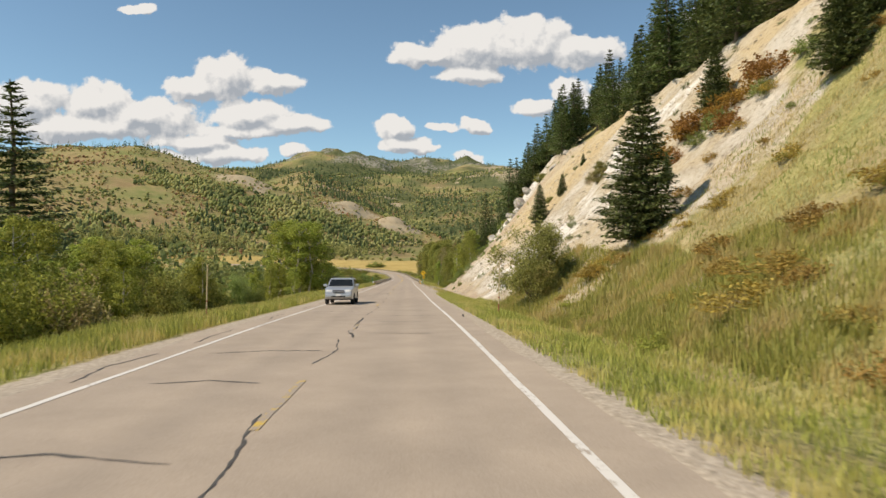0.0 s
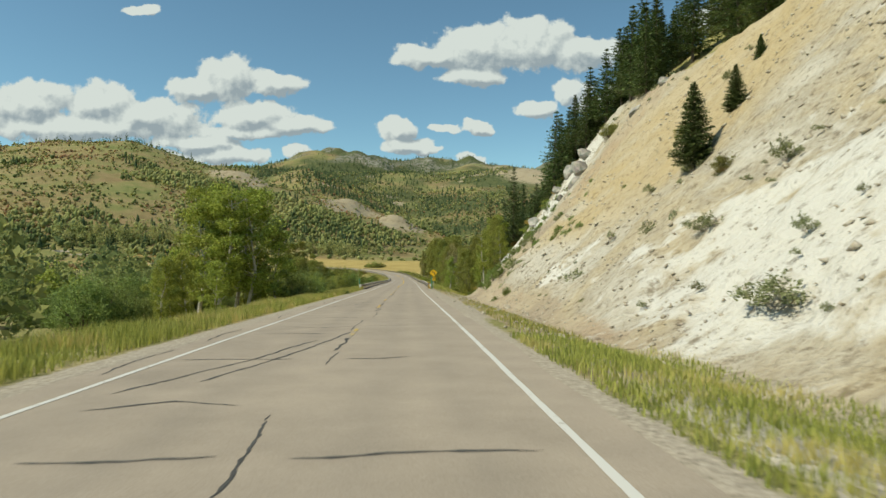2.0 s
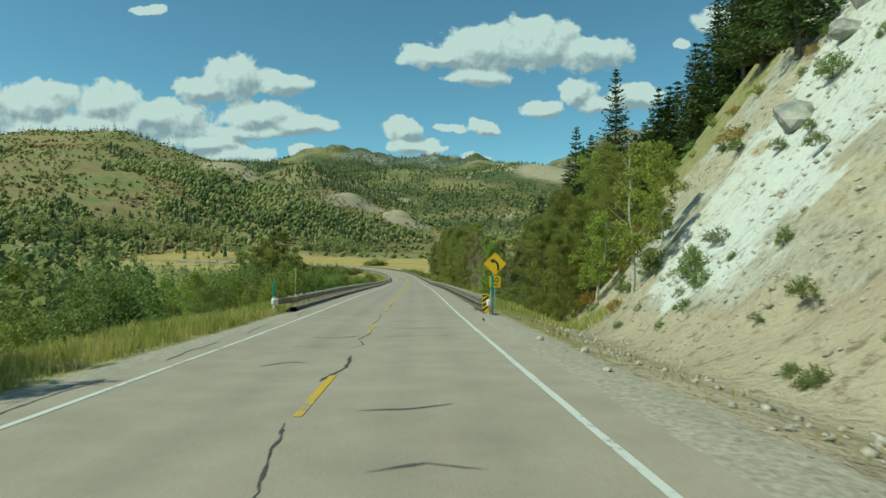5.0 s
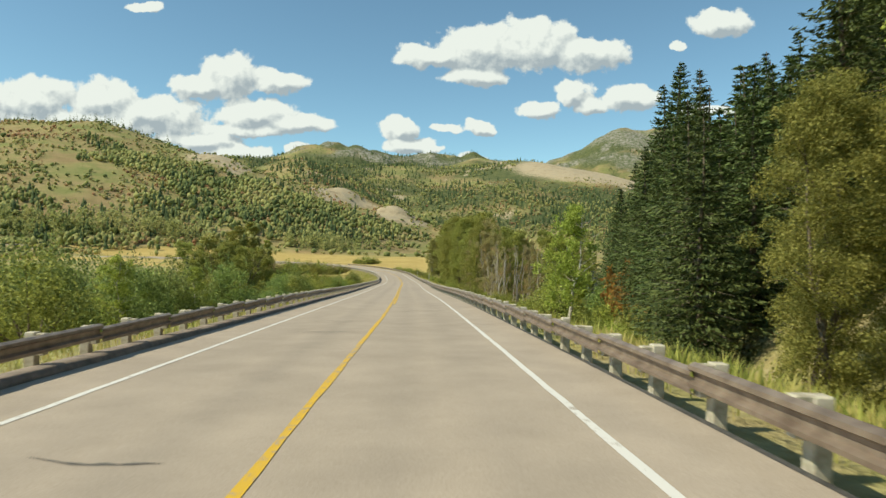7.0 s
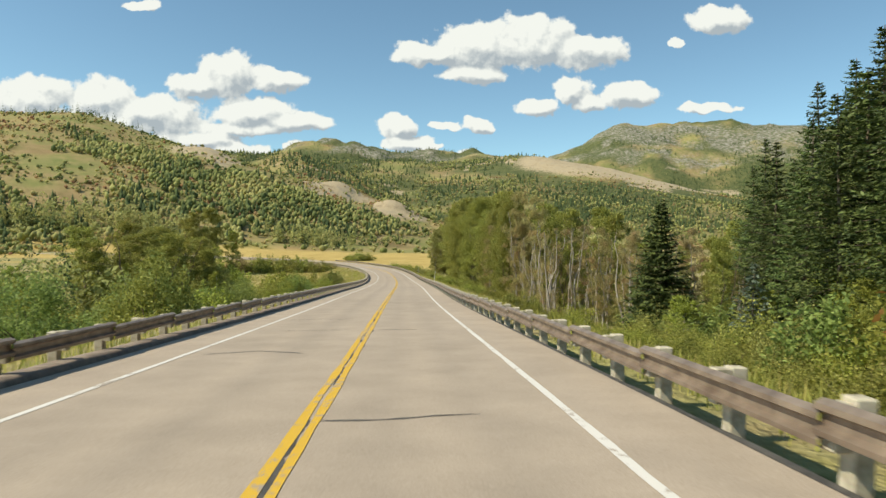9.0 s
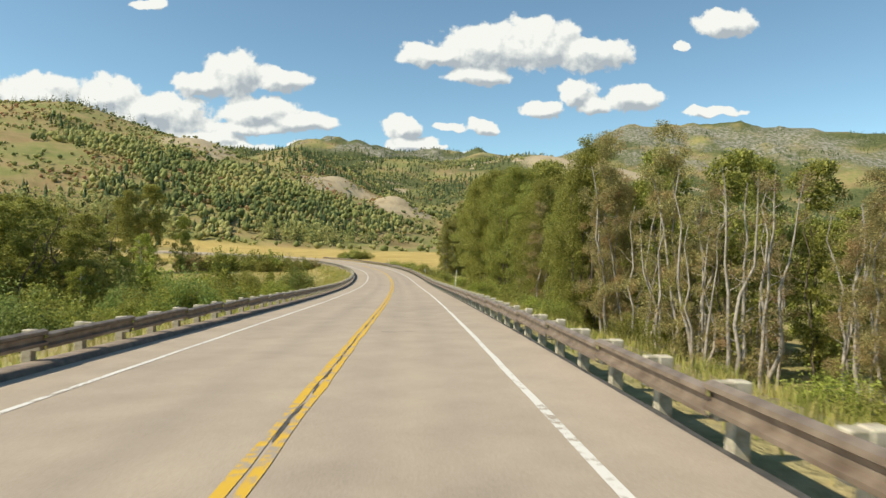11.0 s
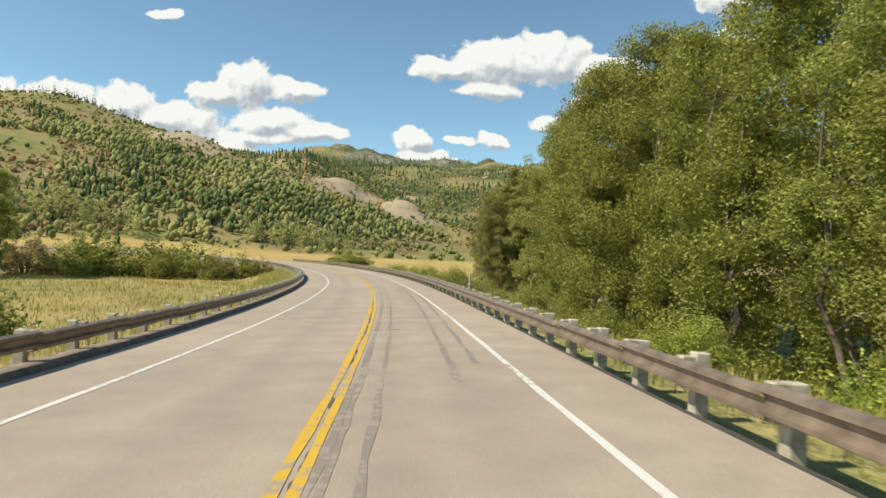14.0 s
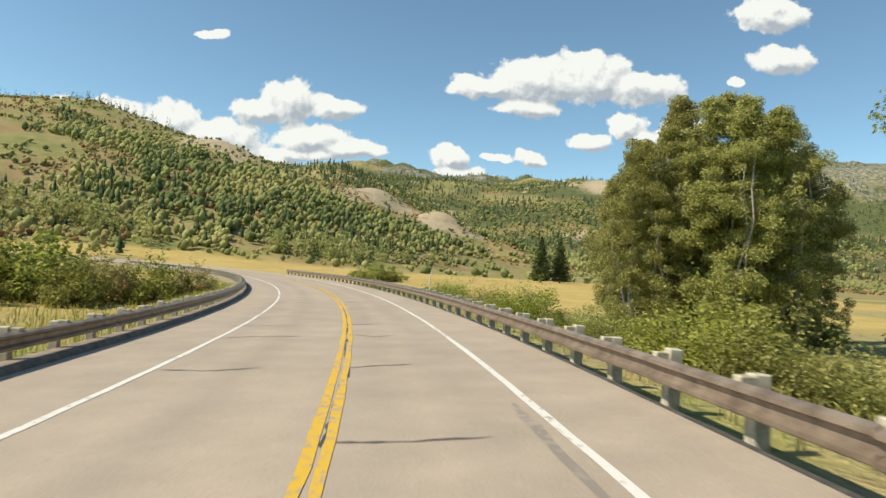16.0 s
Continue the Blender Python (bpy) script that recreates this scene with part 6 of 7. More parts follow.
        part_of("mirror_arm", bm_mesh("mirror_arm", box_bm(0.10, 0.05, 0.05, (sx * 0.91, -0.60, 1.19), 0.01), [M_TRIM]), mi)
        part_of("running_board", bm_mesh("running_board", box_bm(0.14, 1.75, 0.05, (sx * 0.95, -0.02, 0.40), 0.015), [M_RIM]), th)
        part_of("roof_rail", bm_mesh("roof_rail", box_bm(0.05, 1.9, 0.045, (sx * 0.62, 0.85, 1.80), 0.015), [M_TRIM]), th)
        for y in (-0.05, 1.75):
            part_of("rail_foot", bm_mesh("rail_foot", box_bm(0.05, 0.10, 0.09, (sx * 0.62, y, 1.75), 0.01), [M_TRIM]), th)
        for y in (0.18, 1.12):
            part_of("door_handle", bm_mesh("door_handle", box_bm(0.03, 0.18, 0.035, (sx * 0.935, y, 1.06), 0.008), [M_PAINT]), body)
        for y in (-0.86, 0.33, 1.12):
            part_of("door_seam", bm_mesh("door_seam", box_bm(0.006, 0.012, 0.62, (sx * 0.931, y, 0.82)), [M_TRIM]), body)
        part_of("side_moulding", bm_mesh("side_moulding", box_bm(0.02, 1.7, 0.06, (sx * 0.935, 0.0, 0.66), 0.006), [M_PAINT]), body)
    part_of("grille", bm_mesh("grille", box_bm(0.72, 0.10, 0.20, (0, -2.33, 0.84), 0.02), [M_TRIM]), body)
    for z in (0.80, 0.86):
        part_of("grille_bar", bm_mesh("grille_bar", box_bm(0.70, 0.05, 0.022, (0, -2.385, z), 0.006), [M_RIM]), body)
    part_of("bumper", bm_mesh("bumper", box_bm(1.66, 0.22, 0.24, (0, -2.34, 0.58), 0.06), [M_PAINT]), body)
    part_of("air_intake", bm_mesh("air_intake", box_bm(0.90, 0.06, 0.10, (0, -2.44, 0.54), 0.02), [M_TRIM]), body)
    part_of("number_plate", bm_mesh("number_plate", box_bm(0.30, 0.012, 0.15, (0, -2.462, 0.64), 0.004), [M_WHITE]), body)
    part_of("underbody", bm_mesh("underbody", box_bm(1.5, 4.2, 0.22, (0, 0, 0.42), 0.03), [M_TRIM]), th)
    for y in (0.35, 1.45):
        part_of("cross_bar", bm_mesh("cross_bar", box_bm(1.24, 0.05, 0.03, (0, y, 1.825), 0.01), [M_TRIM]), th)
    prof = [(0.235, 0.095), (0.345, 0.11), (0.378, 0.085), (0.382, 0.0), (0.378, -0.085), (0.345, -0.11), (0.235, -0.095)]
    V, F, n = [], [], 28
    for i in range(n):
        a = 2 * math.pi * i / n
        V += [(x, r * math.cos(a), r * math.sin(a)) for r, x in prof]
    kk = len(prof)
    F = [(i * kk + j, i * kk + (j + 1) % kk, ((i + 1) % n) * kk + (j + 1) % kk, ((i + 1) % n) * kk + j) for i in range(n) for j in range(kk)]
    tyre = mesh_from("tyre", V, F, [M_TYRE], True)
    bmr = bmesh.new()
    bmesh.ops.create_cone(bmr, cap_ends=True, segments=24, radius1=0.245, radius2=0.235, depth=0.10, matrix=Matrix.Rotation(radians(90), 4, "Y"))
    rim = bm_mesh("rim", bmr, [M_TRIM], False)
    for sx in (-1, 1):
        for y in (-1.42, 1.40):
            wh = part_of("wheel", tyre, th, at=pose(sx * 0.83, y, 0.382))
            part_of("rim", rim, wh)
            for i in range(6):
                sp = box_bm(0.03, 0.075, 0.21, (sx * 0.055, 0, 0.125), 0.008)
                part_of("spoke", bm_mesh("spoke", sp, [M_RIM]), wh, at=Matrix.Rotation(i * math.pi / 3, 4, "X"))
    return th


suv(42.5, -2.62)


# ---------------------------------------------------------------- stones along the foot of the bank
def stone_mesh(seed, flat=0.7):
    rng = np.random.default_rng(seed)
    bm = bmesh.new()
    bmesh.ops.create_icosphere(bm, subdivisions=2, radius=0.5)
    for v in bm.verts:
        v.co *= 0.9 + 0.35 * noise.noise(v.co * 2.1 + Vector((seed * 3.1, 0, 0)))
    for k in range(9):
        d = Vector(rng.normal(size=3)).normalized()
        cut = rng.uniform(0.27, 0.40)
        for v in bm.verts:
            e = v.co.dot(d) - cut
            if e > 0:
                v.co -= d * e
    for v in bm.verts:
        v.co.z *= flat
    return bm_mesh("stone", bm, [M_STONE], False)


STONES = [stone_mesh(i + 1, 0.55 + 0.1 * (i % 3)) for i in range(5)]
srng = np.random.default_rng(77)
for i in range(130):
    y = srng.uniform(60, 146)
    lat = 5.2 + 4.2 * srng.random()
    p = along(y + 2, lat)
    d = 0.08 + 0.28 * srng.random() ** 3
    ob = new("stone", STONES[i % 5])
    ob.matrix_world = Matrix.Translation((p[0], p[1], ground_z(p[0], p[1]) + d * 0.12)) @ Euler((0.2 * srng.normal(), 0.2 * srng.normal(), srng.random() * 6.28)).to_matrix().to_4x4() @ Matrix.Diagonal((d, d * 0.8, d, 1))
    tagged(ob, "pale loose stone fallen on the gravel shoulder", "stone", "stones on the shoulder")
for x, y, d in ((2.0, 93.5, 0.75), (0.2, 82.0, 0.5), (3.2, 107.0, 0.5),  (11.9, 148.0, 3.4), (16.2, 150.0, 2.6), (18.6, 151.2, 4.2), (20.5, 148.0, 3.6), (14.6, 140.0, 2.0), (17.8, 139.0, 4.6), (16.2, 137.0, 3.2), (23.5, 132.0, 3.0), (25.0, 124.0, 2.6)):
    big = d > 1.5
    ob = new("boulder" if big else "stone", STONES[int(d * 10) % 5].copy())
    if big:
        ob.data.materials[0] = M_GREYROCK
    ob.matrix_world = Matrix.Translation((x, y, ground_z(x, y) + d * (-0.02 if big else 0.1))) @ Euler((0.3, 0.5, d * 7)).to_matrix().to_4x4() @ Matrix.Diagonal((d, d * 0.85, d, 1))
    tagged(ob, "grey rock outcrop jutting from the bank top" if big else "pale boulder lying at the foot of the bank", "rock" if big else "stone")


def rubble(n, y0, y1, u0, u1, d0, d1, label, seed, thin=0.0):
    """Broken chips of chalk lying on the bank, one mesh."""
    rng = np.random.default_rng(seed)
    y, u = rng.uniform(y0, y1, n), u0 + (u1 - u0) * rng.random(n)
    k = wave_noise(y, u * 1.6, 4.5, seed, 3) + rng.normal(0, 0.3, n) > thin
    y, u = y[k], u[k]
    n = len(y)
    p = along(y, bank_start(y) + u)
    z = height(p[:, 0], p[:, 1])
    d = d0 + (d1 - d0) * rng.random(n) ** 3
    base = np.array([(1, 0, 0), (0, 1, 0), (-1, 0, 0), (0, -1, 0), (0.2, 0.1, 0.62), (-0.1, 0.2, -0.5)])
    V = base[None] * (0.55 + 0.6 * rng.random((n, 6, 1))) * d[:, None, None] * 0.5
    V = V + rng.normal(0, 0.07, V.shape) * d[:, None, None]
    a = rng.random(n) * 6.283
    c, s = np.cos(a)[:, None], np.sin(a)[:, None]
    V = np.stack([c * V[..., 0] - s * V[..., 1], s * V[..., 0] + c * V[..., 1], V[..., 2] + 0.35 * V[..., 0] * rng.normal(0, 1, (n, 1))], -1)
    V = V + np.stack([p[:, 0], p[:, 1], z + 0.1 * d], -1)[:, None]
    f = np.array([(0, 1, 4), (1, 2, 4), (2, 3, 4), (3, 0, 4), (1, 0, 5), (2, 1, 5), (3, 2, 5), (0, 3, 5)])
    F = (np.arange(n)[:, None, None] * 6 + f[None]).reshape(-1, 3)
    tagged(new("rubble", mesh_from("rubble", V.reshape(-1, 3), F, [M_STONE])), label, "rubble", kind="stuff")


rubble(9000, 62, 158, -2.6, 5.0, 0.03, 0.30, "pale broken stone scree at the foot of the bank", 301, -0.1)
rubble(9000, 48, 160, 3.0, 24.0, 0.06, 0.55, "broken chalk chips lying on the steep bank", 303, 0.12)
# ---------------------------------------------------------------- far woods and brush
def wood_material():
    m, nt, p = mat("far_foliage")
    at = nt.nodes.new("ShaderNodeAttribute")
    at.attribute_name = "tone"
    geo = nt.nodes.new("ShaderNodeNewGeometry")
    r = ramp(nt, at.outputs["Fac"], [(0.0, (0.055, 0.085, 0.04)), (0.30, (0.12, 0.155, 0.065)), (0.36, (0.24, 0.265, 0.095)), (0.55, (0.39, 0.38, 0.155)), (0.80, (0.40, 0.30, 0.14)), (1.0, (0.36, 0.20, 0.115))])
    hs = nt.nodes.new("ShaderNodeHueSaturation")
    nt.links.new(math_node(nt, "ADD", math_node(nt, "MULTIPLY", geo.outputs["Random Per Island"], 0.45), 0.92), hs.inputs["Value"])
    nt.links.new(r.outputs[0], hs.inputs["Color"])
    nt.links.new(hs.outputs[0], p.inputs["Base Color"])
    p.inputs["Roughness"].default_value = 0.8
    p.inputs["Specular IOR Level"].default_value = 0.1
    t = nt.nodes.new("ShaderNodeBsdfTranslucent")
    nt.links.new(hs.outputs[0], t.inputs[0])
    mx = nt.nodes.new("ShaderNodeMixShader")
    mx.inputs[0].default_value = 0.42
    nt.links.new(p.outputs[0], mx.inputs[1])
    nt.links.new(t.outputs[0], mx.inputs[2])
    nt.links.new(mx.outputs[0], nt.nodes["Material Output"].inputs[0])
    return m


M_WOOD = wood_material()


def scatter_wood(name, xs, ys, hs, tone, needle, quads, rng, label, wide=1.0):
    """Many trees in one mesh: each a crown of loose leaf patches. needle: cone-shaped crowns."""
    n = len(xs)
    zs = height(xs, ys, False)
    k = quads
    u = rng.random((n, k)) ** np.where(needle, 1.35, 0.9)[:, None]
    az = rng.random((n, k)) * 6.283
    rad = np.where(needle[:, None], 0.20 * (1.02 - u), 0.36 * wide * np.sin(np.pi * np.clip(0.14 + 0.84 * u, 0, 1)) ** 0.6)
    rr = rad * np.sqrt(0.35 + 0.65 * rng.random((n, k))) * hs[:, None]
    c = np.stack([xs[:, None] + np.cos(az) * rr, ys[:, None] + np.sin(az) * rr, zs[:, None] + (0.03 + 0.95 * u) * hs[:, None]], -1).reshape(-1, 3)
    size = (np.where(needle[:, None], 0.115 * (1.25 - u), 0.15 * wide) * hs[:, None] * (0.7 + 0.6 * rng.random((n, k))) * (24 / k) ** 0.4).reshape(-1)
    V, q = leaves(c, size, rng, 1.4, 0.3)
    me = mesh_from(name, V, q, [M_WOOD])
    a = me.attributes.new("tone", "FLOAT", "POINT")
    a.data.foreach_set("value", np.repeat(tone, k * 4).astype(np.float32))
    return tagged(new(name, me), label, "woodland", kind="stuff")


def crown_solids(name, xs, ys, hs, tone, needle, rng, label, wide=1.0):
    """Far trees in one mesh: two lumpy crowns for a broadleaf, three ragged tiers for a conifer."""
    bm = bmesh.new()
    bmesh.ops.create_icosphere(bm, subdivisions=1, radius=1.0)
    bm.verts.ensure_lookup_table()
    iv = np.array([v.co[:] for v in bm.verts])
    it = np.array([[v.index for v in f.verts] for f in bm.faces])
    bm.free()
    zs = height(xs, ys, False)
    Vs, Fs, Ts, off = [], [], [], 0
    b = np.where(~needle)[0]
    for k in range(2):
        n = len(b)
        r = 0.27 * wide * hs[b] * rng.uniform(0.7, 1.2, n) * (1.0 if k == 0 else 0.72)
        c = np.stack([xs[b] + k * rng.normal(0, 0.25, n) * hs[b] * wide, ys[b] + k * rng.normal(0, 0.2, n) * hs[b], zs[b] + hs[b] * ((0.45 + 0.1 * rng.random(n)) if k == 0 else rng.uniform(0.35, 0.75, n))], -1)
        V = iv[None] * (0.72 + 0.56 * rng.random((n, len(iv), 1))) * np.stack([r, r, np.maximum(r, 0.46 * hs[b]) * (1.0 if k == 0 else 0.6)], -1)[:, None] + c[:, None]
        Vs.append(V.reshape(-1, 3))
        Fs.append((np.arange(n)[:, None, None] * len(iv) + it[None]).reshape(-1, 3) + off)
        Ts.append(np.repeat(tone[b] + rng.normal(0, 0.03, n) * k, len(iv)))
        off += n * len(iv)
    b = np.where(needle)[0]
    n = len(b)
    th = np.arange(6) * np.pi / 3
    for z0, z1, rr in ((0.06, 0.55, 0.20), (0.30, 0.80, 0.155), (0.56, 1.0, 0.10)):
        a = th[None] + rng.random((n, 1)) * 6.28
        rad = rr * hs[b][:, None] * (0.7 + 0.6 * rng.random((n, 6)))
        ring_ = np.stack([xs[b][:, None] + np.cos(a) * rad, ys[b][:, None] + np.sin(a) * rad, zs[b][:, None] + hs[b][:, None] * (z0 + rng.normal(0, 0.02, (n, 6)))], -1)
        tip = np.stack([xs[b], ys[b], zs[b] + hs[b] * z1], -1)[:, None]
        V = np.concatenate([ring_, tip], 1)
        t7 = np.array([(j, (j + 1) % 6, 6) for j in range(6)])
        Vs.append(V.reshape(-1, 3))
        Fs.append((np.arange(n)[:, None, None] * 7 + t7[None]).reshape(-1, 3) + off)
        Ts.append(np.repeat(tone[b], 7))
        off += n * 7
    me = mesh_from(name, np.concatenate(Vs), np.concatenate(Fs), [M_WOOD], True)
    a = me.attributes.new("tone", "FLOAT", "POINT")
    a.data.foreach_set("value", np.concatenate(Ts).astype(np.float32))
    return tagged(new(name, me), label, "woodland", kind="stuff")


def build_far_woods():
    rng = np.random.default_rng(404)
    # hillside woods: (count, y from, y to, x from, x to, share of conifers)
    for k, (n, y0, y1, xa, xb, con) in enumerate(((7200, 600, 1180, -760, 120, 0.12), (9000, 1150, 2050, -900, 700, 0.6), (3000, 560, 1500, 100, 800, 0.4), (2400, 2050, 3300, -1300, 1700, 0.85))):
        ys = rng.uniform(y0, y1, 3 * n)
        xs = xa + (xb - xa) * rng.random(3 * n)
        z = height(xs, ys, False)
        bare = np.exp(-(((xs - 330) / 175) ** 2 + ((ys - 1785) / 165) ** 2)) + np.exp(-(((xs - 520) / 155) ** 2 + ((ys - 1765) / 145) ** 2)) + np.exp(-(((xs + 168) / 44) ** 2 + ((ys - 1010) / 60) ** 2)) + np.exp(-(((xs + 74) / 38) ** 2 + ((ys - 964) / 40) ** 2)) + np.exp(-(((xs + 330) / 55) ** 2 + ((ys - 1010) / 45) ** 2)) + np.exp(-(((xs - 500) / 460) ** 2 + ((ys - 2520) / 190) ** 2))
        foot = np.where(xs < -215 + 0.3 * (ys - 560), -30, 3 + 4 * wave_noise(xs, ys, 60, 95, 2))
        den = wave_noise(xs, ys, 130, 91, 3) + 0.0 + 0.35 * (y0 > 1100) - 0.45 * smooth01(30, 130, z) * (y0 < 1100) + rng.normal(0, 0.12, 3 * n)
        keep = (z > foot) & (den - 1.6 * bare > 0)
        xs, ys, z = xs[keep][:n], ys[keep][:n], z[keep][:n]
        m = len(xs)
        kind = 0.5 * wave_noise(xs, ys, 95, 97, 3) + rng.normal(0, 0.16, m)
        needle = kind > np.quantile(kind, 1 - con)
        hs = np.where(needle, 5 + 9 * rng.random(m) ** 1.6, 3.2 + 5.3 * rng.random(m) ** 1.3)
        tone = np.where(needle, rng.uniform(0.0, 0.30, m), np.clip(0.45 + 0.22 * wave_noise(xs, ys, 70, 99, 2) + rng.normal(0, 0.07, m), 0.31, 0.85))
        crown_solids("hill_woods", xs, ys, hs, tone, needle, rng, ("mixed aspen and fir woods on the near hillside", "dark fir woods on the middle ridge", "scattered trees on the slope beyond the field", "dark conifers dotted over the far mountains")[k], 1.15)
    # single conifers along the near crest
    pts = np.array(RIDGES[0][0], float)
    t = rng.random(110) ** 0.7 * 3.2 + 1.6
    xs = np.interp(t, range(len(pts)), pts[:, 0]) + rng.normal(0, 9, 110)
    ys = np.interp(t, range(len(pts)), pts[:, 1]) + rng.normal(0, 14, 110)
    scatter_wood("crest_trees", xs, ys, rng.uniform(7, 18, 110), rng.uniform(0, 0.25, 110), np.ones(110, bool), 40, rng, "single dark conifers along the hill crest")
    # sparse trees on the far ridges
    n = 9000
    ys = rng.uniform(2300, 3750, n)
    xs = rng.uniform(-0.55, 0.65, n) * ys
    sel = wave_noise(xs, ys, 220, 151, 3) - 1.6 * np.exp(-(((xs - 500) / 460) ** 2 + ((ys - 2520) / 190) ** 2)) > 0.08
    xs, ys = xs[sel], ys[sel]
    n = len(xs)
    crown_solids("ridge_woods", xs, ys, rng.uniform(8, 16, n), rng.uniform(0.0, 0.3, n), np.ones(n, bool), rng, "dark conifers scattered over the far ridges")
    # low brush on the open slopes and round the field
    n = 40000
    ys = 470 + 1190 * rng.random(n) ** 1.2
    xs = -60 + (rng.random(n) - 0.5) * 2 * (ys * 0.75)
    z = height(xs, ys, False)
    keep = ((z > -5.5) | (xs < -250)) & (wave_noise(xs, ys, 40, 121, 3) > -0.25)
    xs, ys = xs[keep][:17000], ys[keep][:17000]
    n = len(xs)
    tone = np.clip(0.60 + 0.45 * wave_noise(xs, ys, 110, 123, 2) + rng.normal(0, 0.2, n), 0.33, 1.0)
    crown_solids("hill_brush", xs, ys, rng.uniform(1.5, 4.2, n), tone, np.zeros(n, bool), rng, "low brush dotted over the open hillsides", 1.7)
    # trees along the foot of the hills and the creek
    n = 560
    xs = rng.uniform(-430, -60, n)
    ys = np.interp(xs, [-430, -250, -60], [600, 690, 745]) + rng.normal(0, 14, n)
    hs = rng.uniform(6, 15, n)
    sel = wave_noise(xs, ys, 45, 131, 2) > -0.15 + 0.5 * smooth01(-180, -60, xs)
    xs, ys, hs = xs[sel], ys[sel], hs[sel]
    needle = rng.random(len(xs)) < 0.2
    scatter_wood("foot_woods", xs, ys, hs, np.where(needle, rng.uniform(0, 0.25, len(xs)), rng.uniform(0.38, 0.6, len(xs))), needle, 70, rng, "tree belt at the foot of the hill")
    # round bushes in a row beyond the hay field, and a few standing in it
    n = 150
    xs = rng.uniform(-330, 90, n)
    ys = np.where(rng.random(n) < 0.6, 668 - 0.12 * xs + rng.normal(0, 4, n), rng.uniform(690, 790, n))
    crown_solids("field_hedge", xs, ys, rng.uniform(1.8, 4.6, n), rng.uniform(0.34, 0.62, n), np.zeros(n, bool), rng, "round bushes along the far edge of the hay field", 2.0)
    # creek woods to the left of the road
    n = 1500
    s = rng.uniform(60, 330, n)
    lat = -rng.uniform(26, 190, n)
    p = along(s, lat)
    xs, ys = p[:, 0], p[:, 1]
    sel = wave_noise(xs, ys, 40, 141, 2) > -0.3 + 0.3 * smooth01(230, 330, s)
    xs, ys = xs[sel], ys[sel]
    n = len(xs)
    needle = rng.random(n) < 0.22
    hs = np.where(needle, rng.uniform(7, 13, n), rng.uniform(4.5, 9.5, n)) * np.interp(ys, [60, 130, 200, 330], [0.9, 1.35, 1.2, 1.0])
    scatter_wood("creek_woods", xs, ys, hs, np.where(needle, rng.uniform(0.05, 0.3, n), np.where(ys < 210, rng.uniform(0.29, 0.42, n), rng.uniform(0.36, 0.55, n))), needle, 170, rng, "dense creek-side woods below the road")


build_far_woods()


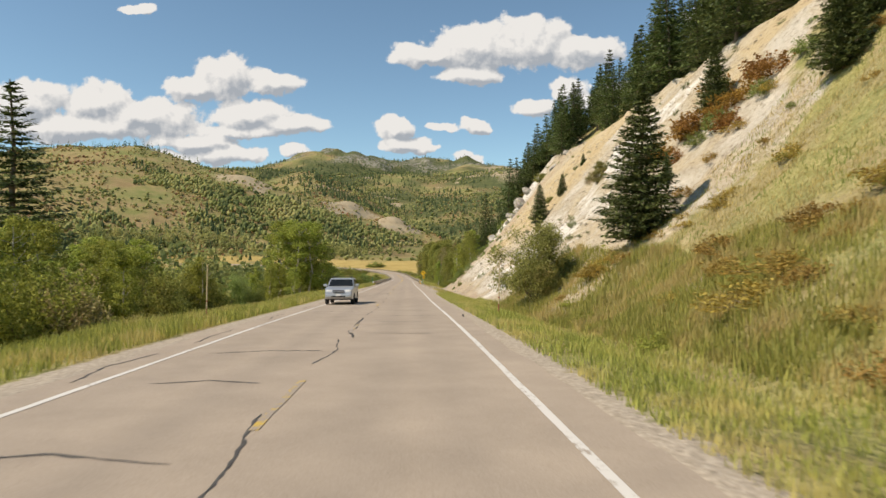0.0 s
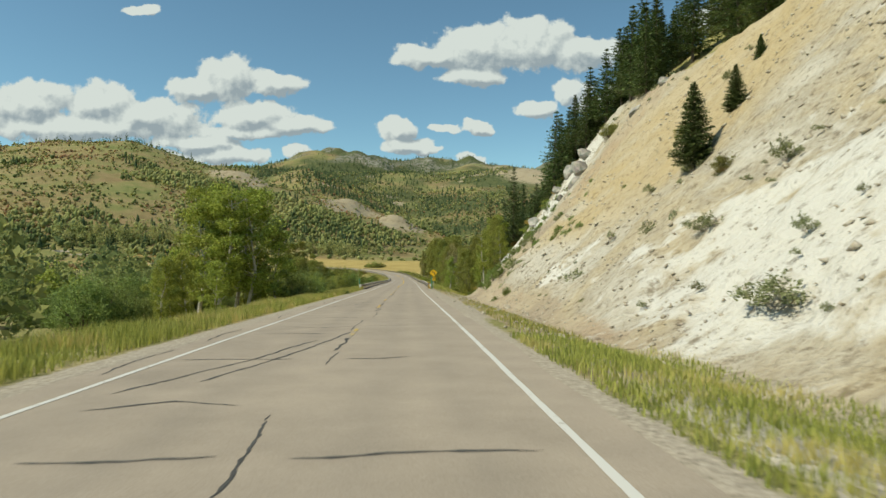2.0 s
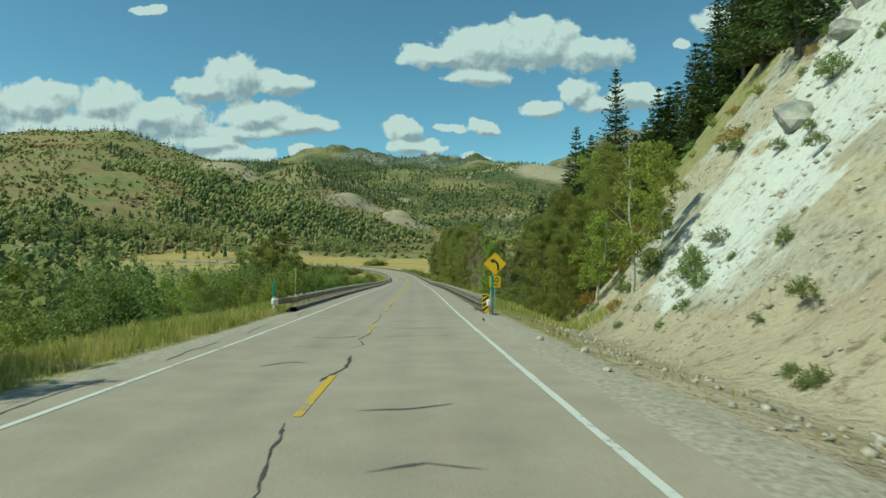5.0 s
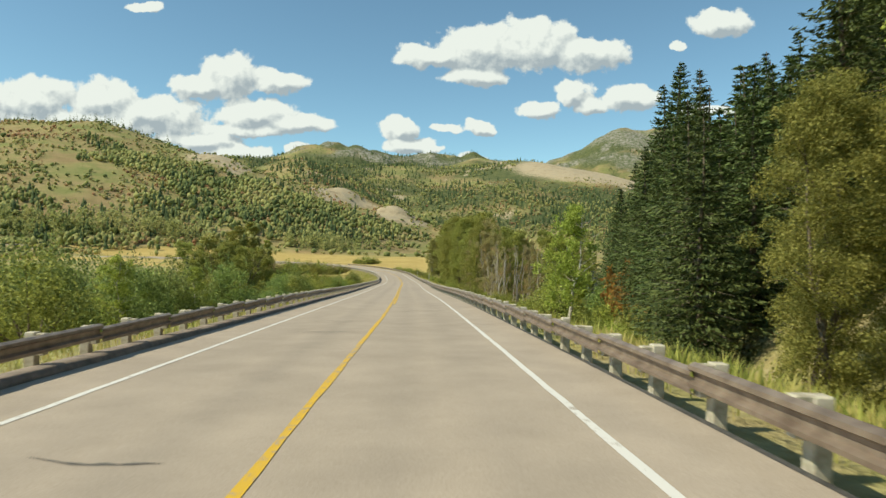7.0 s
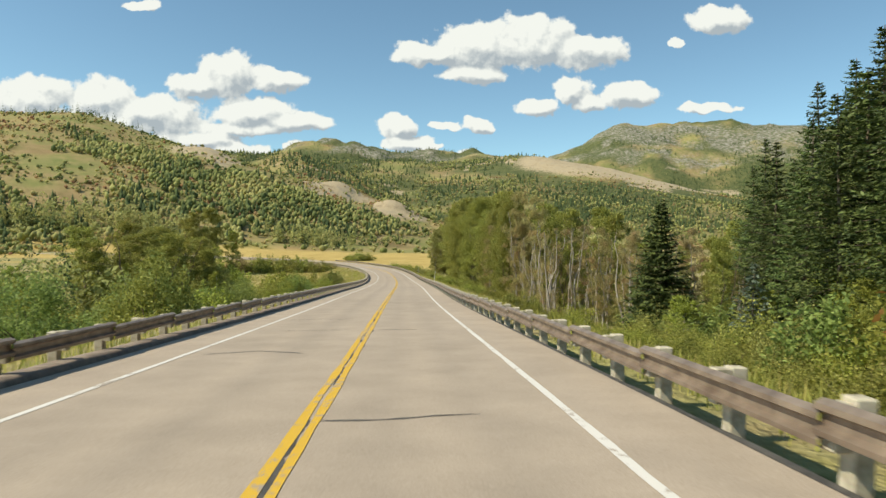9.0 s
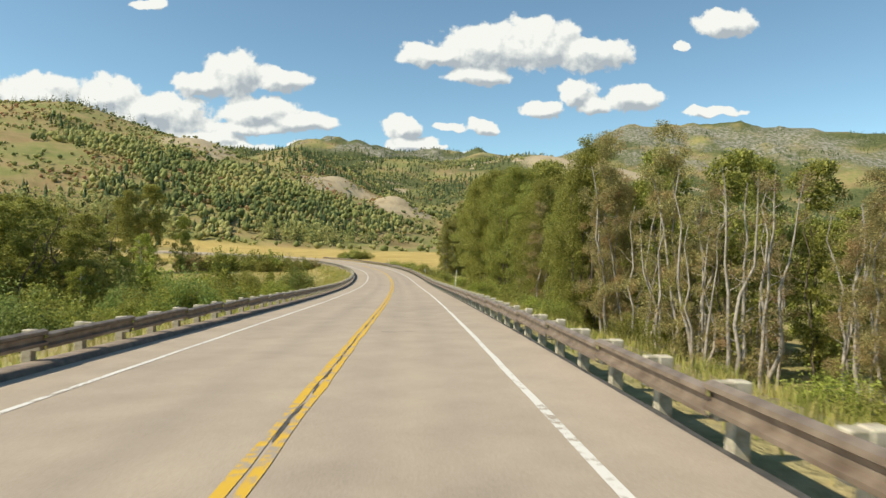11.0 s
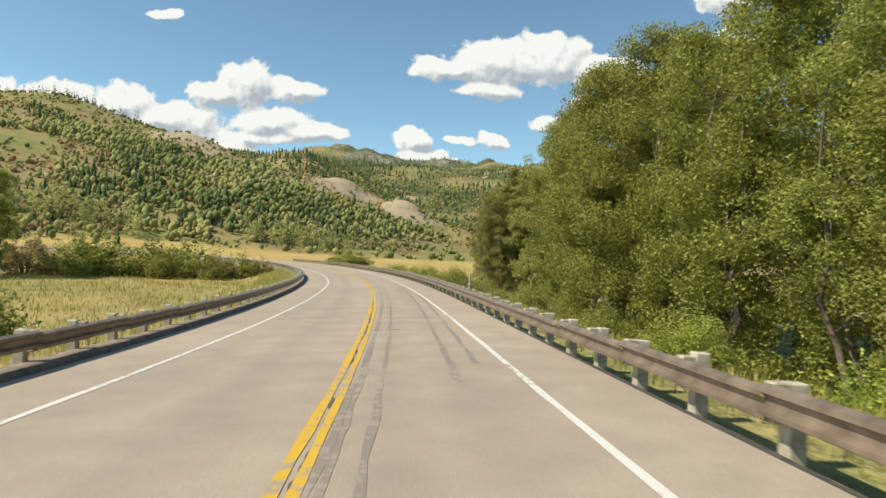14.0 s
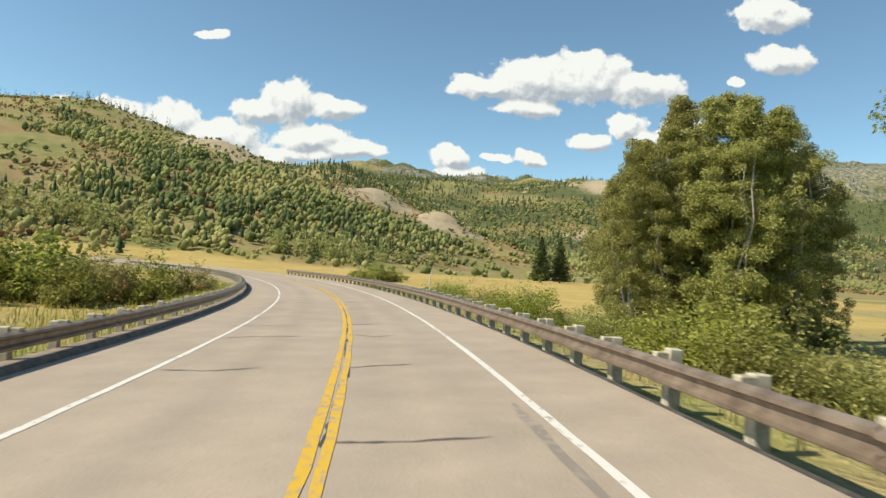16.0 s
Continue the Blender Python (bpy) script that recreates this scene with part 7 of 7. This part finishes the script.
# ---------------------------------------------------------------- grass
def blades(name, s, lat, hmin, hmax, width, m, label, rng):
    p = along(s, lat)
    x, y = p[:, 0], p[:, 1]
    z = height(x, y)
    n = len(x)
    h = rng.uniform(hmin, hmax, n) * (0.75 + 0.5 * (wave_noise(x, y, 2.5, 201, 2) + 0.5))
    az = rng.random(n) * 6.283
    lean = h * rng.uniform(0.05, 0.45, n)
    la = rng.random(n) * 6.283
    w = width * rng.uniform(0.6, 1.4, n)
    dx, dy = np.cos(az) * w, np.sin(az) * w
    b = np.stack([x, y, z - 0.05], -1)
    d = np.stack([dx, dy, 0 * dx], -1)
    mid = b + np.stack([np.cos(la) * lean * 0.35, np.sin(la) * lean * 0.35, h * 0.6], -1)
    tip = b + np.stack([np.cos(la) * lean, np.sin(la) * lean, h], -1)
    V = np.stack([b - d, b + d, mid + d * 0.8, tip, mid - d * 0.8], 1).reshape(-1, 3)
    i = np.arange(n)[:, None] * 5
    q = (i + np.array([[0, 1, 2, 4]]))
    t = (i + np.array([[4, 2, 3]]))
    me = bpy.data.meshes.new(name)
    loops = np.concatenate([q.ravel(), t.ravel()]).astype(np.int32)
    me.vertices.add(len(V))
    me.vertices.foreach_set("co", V.astype(np.float32).ravel())
    me.loops.add(len(loops))
    me.loops.foreach_set("vertex_index", loops)
    me.polygons.add(2 * n)
    st = np.concatenate([np.arange(n) * 4, 4 * n + np.arange(n) * 3]).astype(np.int32)
    me.polygons.foreach_set("loop_start", st)
    me.polygons.foreach_set("loop_total", np.concatenate([np.full(n, 4), np.full(n, 3)]).astype(np.int32))
    me.update(calc_edges=True)
    me.validate()
    me.materials.append(m)
    return tagged(new(name, me), label, "grass", kind="stuff")


def clumped(n, s0, s1, l0, l1, rng, scale=3.0, cut=-0.35):
    s, l = rng.uniform(s0, s1, n), rng.uniform(l0, l1, n)
    k = wave_noise(s, l, scale * 0.6, 211, 3) + rng.normal(0, 0.4, n) > cut
    return s[k], l[k]


grng = np.random.default_rng(909)
s, l = clumped(90000, -12, 158, -10.6, -5.8, grng)
blades("verge_grass", s, l, 0.25, 0.60, 0.014, M_STEM, "tall green and golden verge grass beside the road", grng)
s, l = clumped(60000, -12, 66, 4.9, 9.5, grng)
blades("verge_grass", s, l, 0.12, 0.34, 0.011, M_STEM, "tall green and golden verge grass below the bank", grng)
s, l = clumped(5000, 66, 92, 5.6, 8.2, grng, 4.0, 0.1)
blades("verge_grass", s, l, 0.12, 0.32, 0.013, M_STEM, "sparse grass at the foot of the bank", grng)
s, l = clumped(4000, 92, 156, 6.0, 8.0, grng, 5.0, 0.25)
blades("verge_grass", s, l, 0.1, 0.28, 0.013, M_STEM, "sparse grass at the foot of the bank", grng)
s, l = clumped(100000, -12, 37, 8.0, 34, grng, 5.0, -0.2)
blades("bank_grass", s, l, 0.10, 0.30, 0.016, M_STEM_DRY, "dry golden grass covering the bank", grng)
s, l = clumped(52000, 8, 50, 8.5, 14.5, grng, 4.0, -0.3)
blades("verge_grass", s, l, 0.22, 0.62, 0.014, M_STEM, "lush green grass at the foot of the bank", grng)
for side in (-1, 1):
    s, l = clumped(26000, 158, 430, 5.7, 10.5, grng)
    blades("rail_grass", s, side * l, 0.22, 0.55, 0.015, M_STEM, "grass growing behind the guardrail", grng)
s, l = clumped(9000, 150, 178, 6.2, 14, grng, 3.0, -0.2)
blades("verge_grass", s, l, 0.3, 0.7, 0.022, M_STEM, "green grass patch past the cut bank", grng)
s, l = clumped(60000, 320, 520, -42, -7, grng, 5.0, -0.1)
blades("meadow_grass", s, l, 0.2, 0.6, 0.026, M_STEM, "rough meadow grass inside the bend", grng)
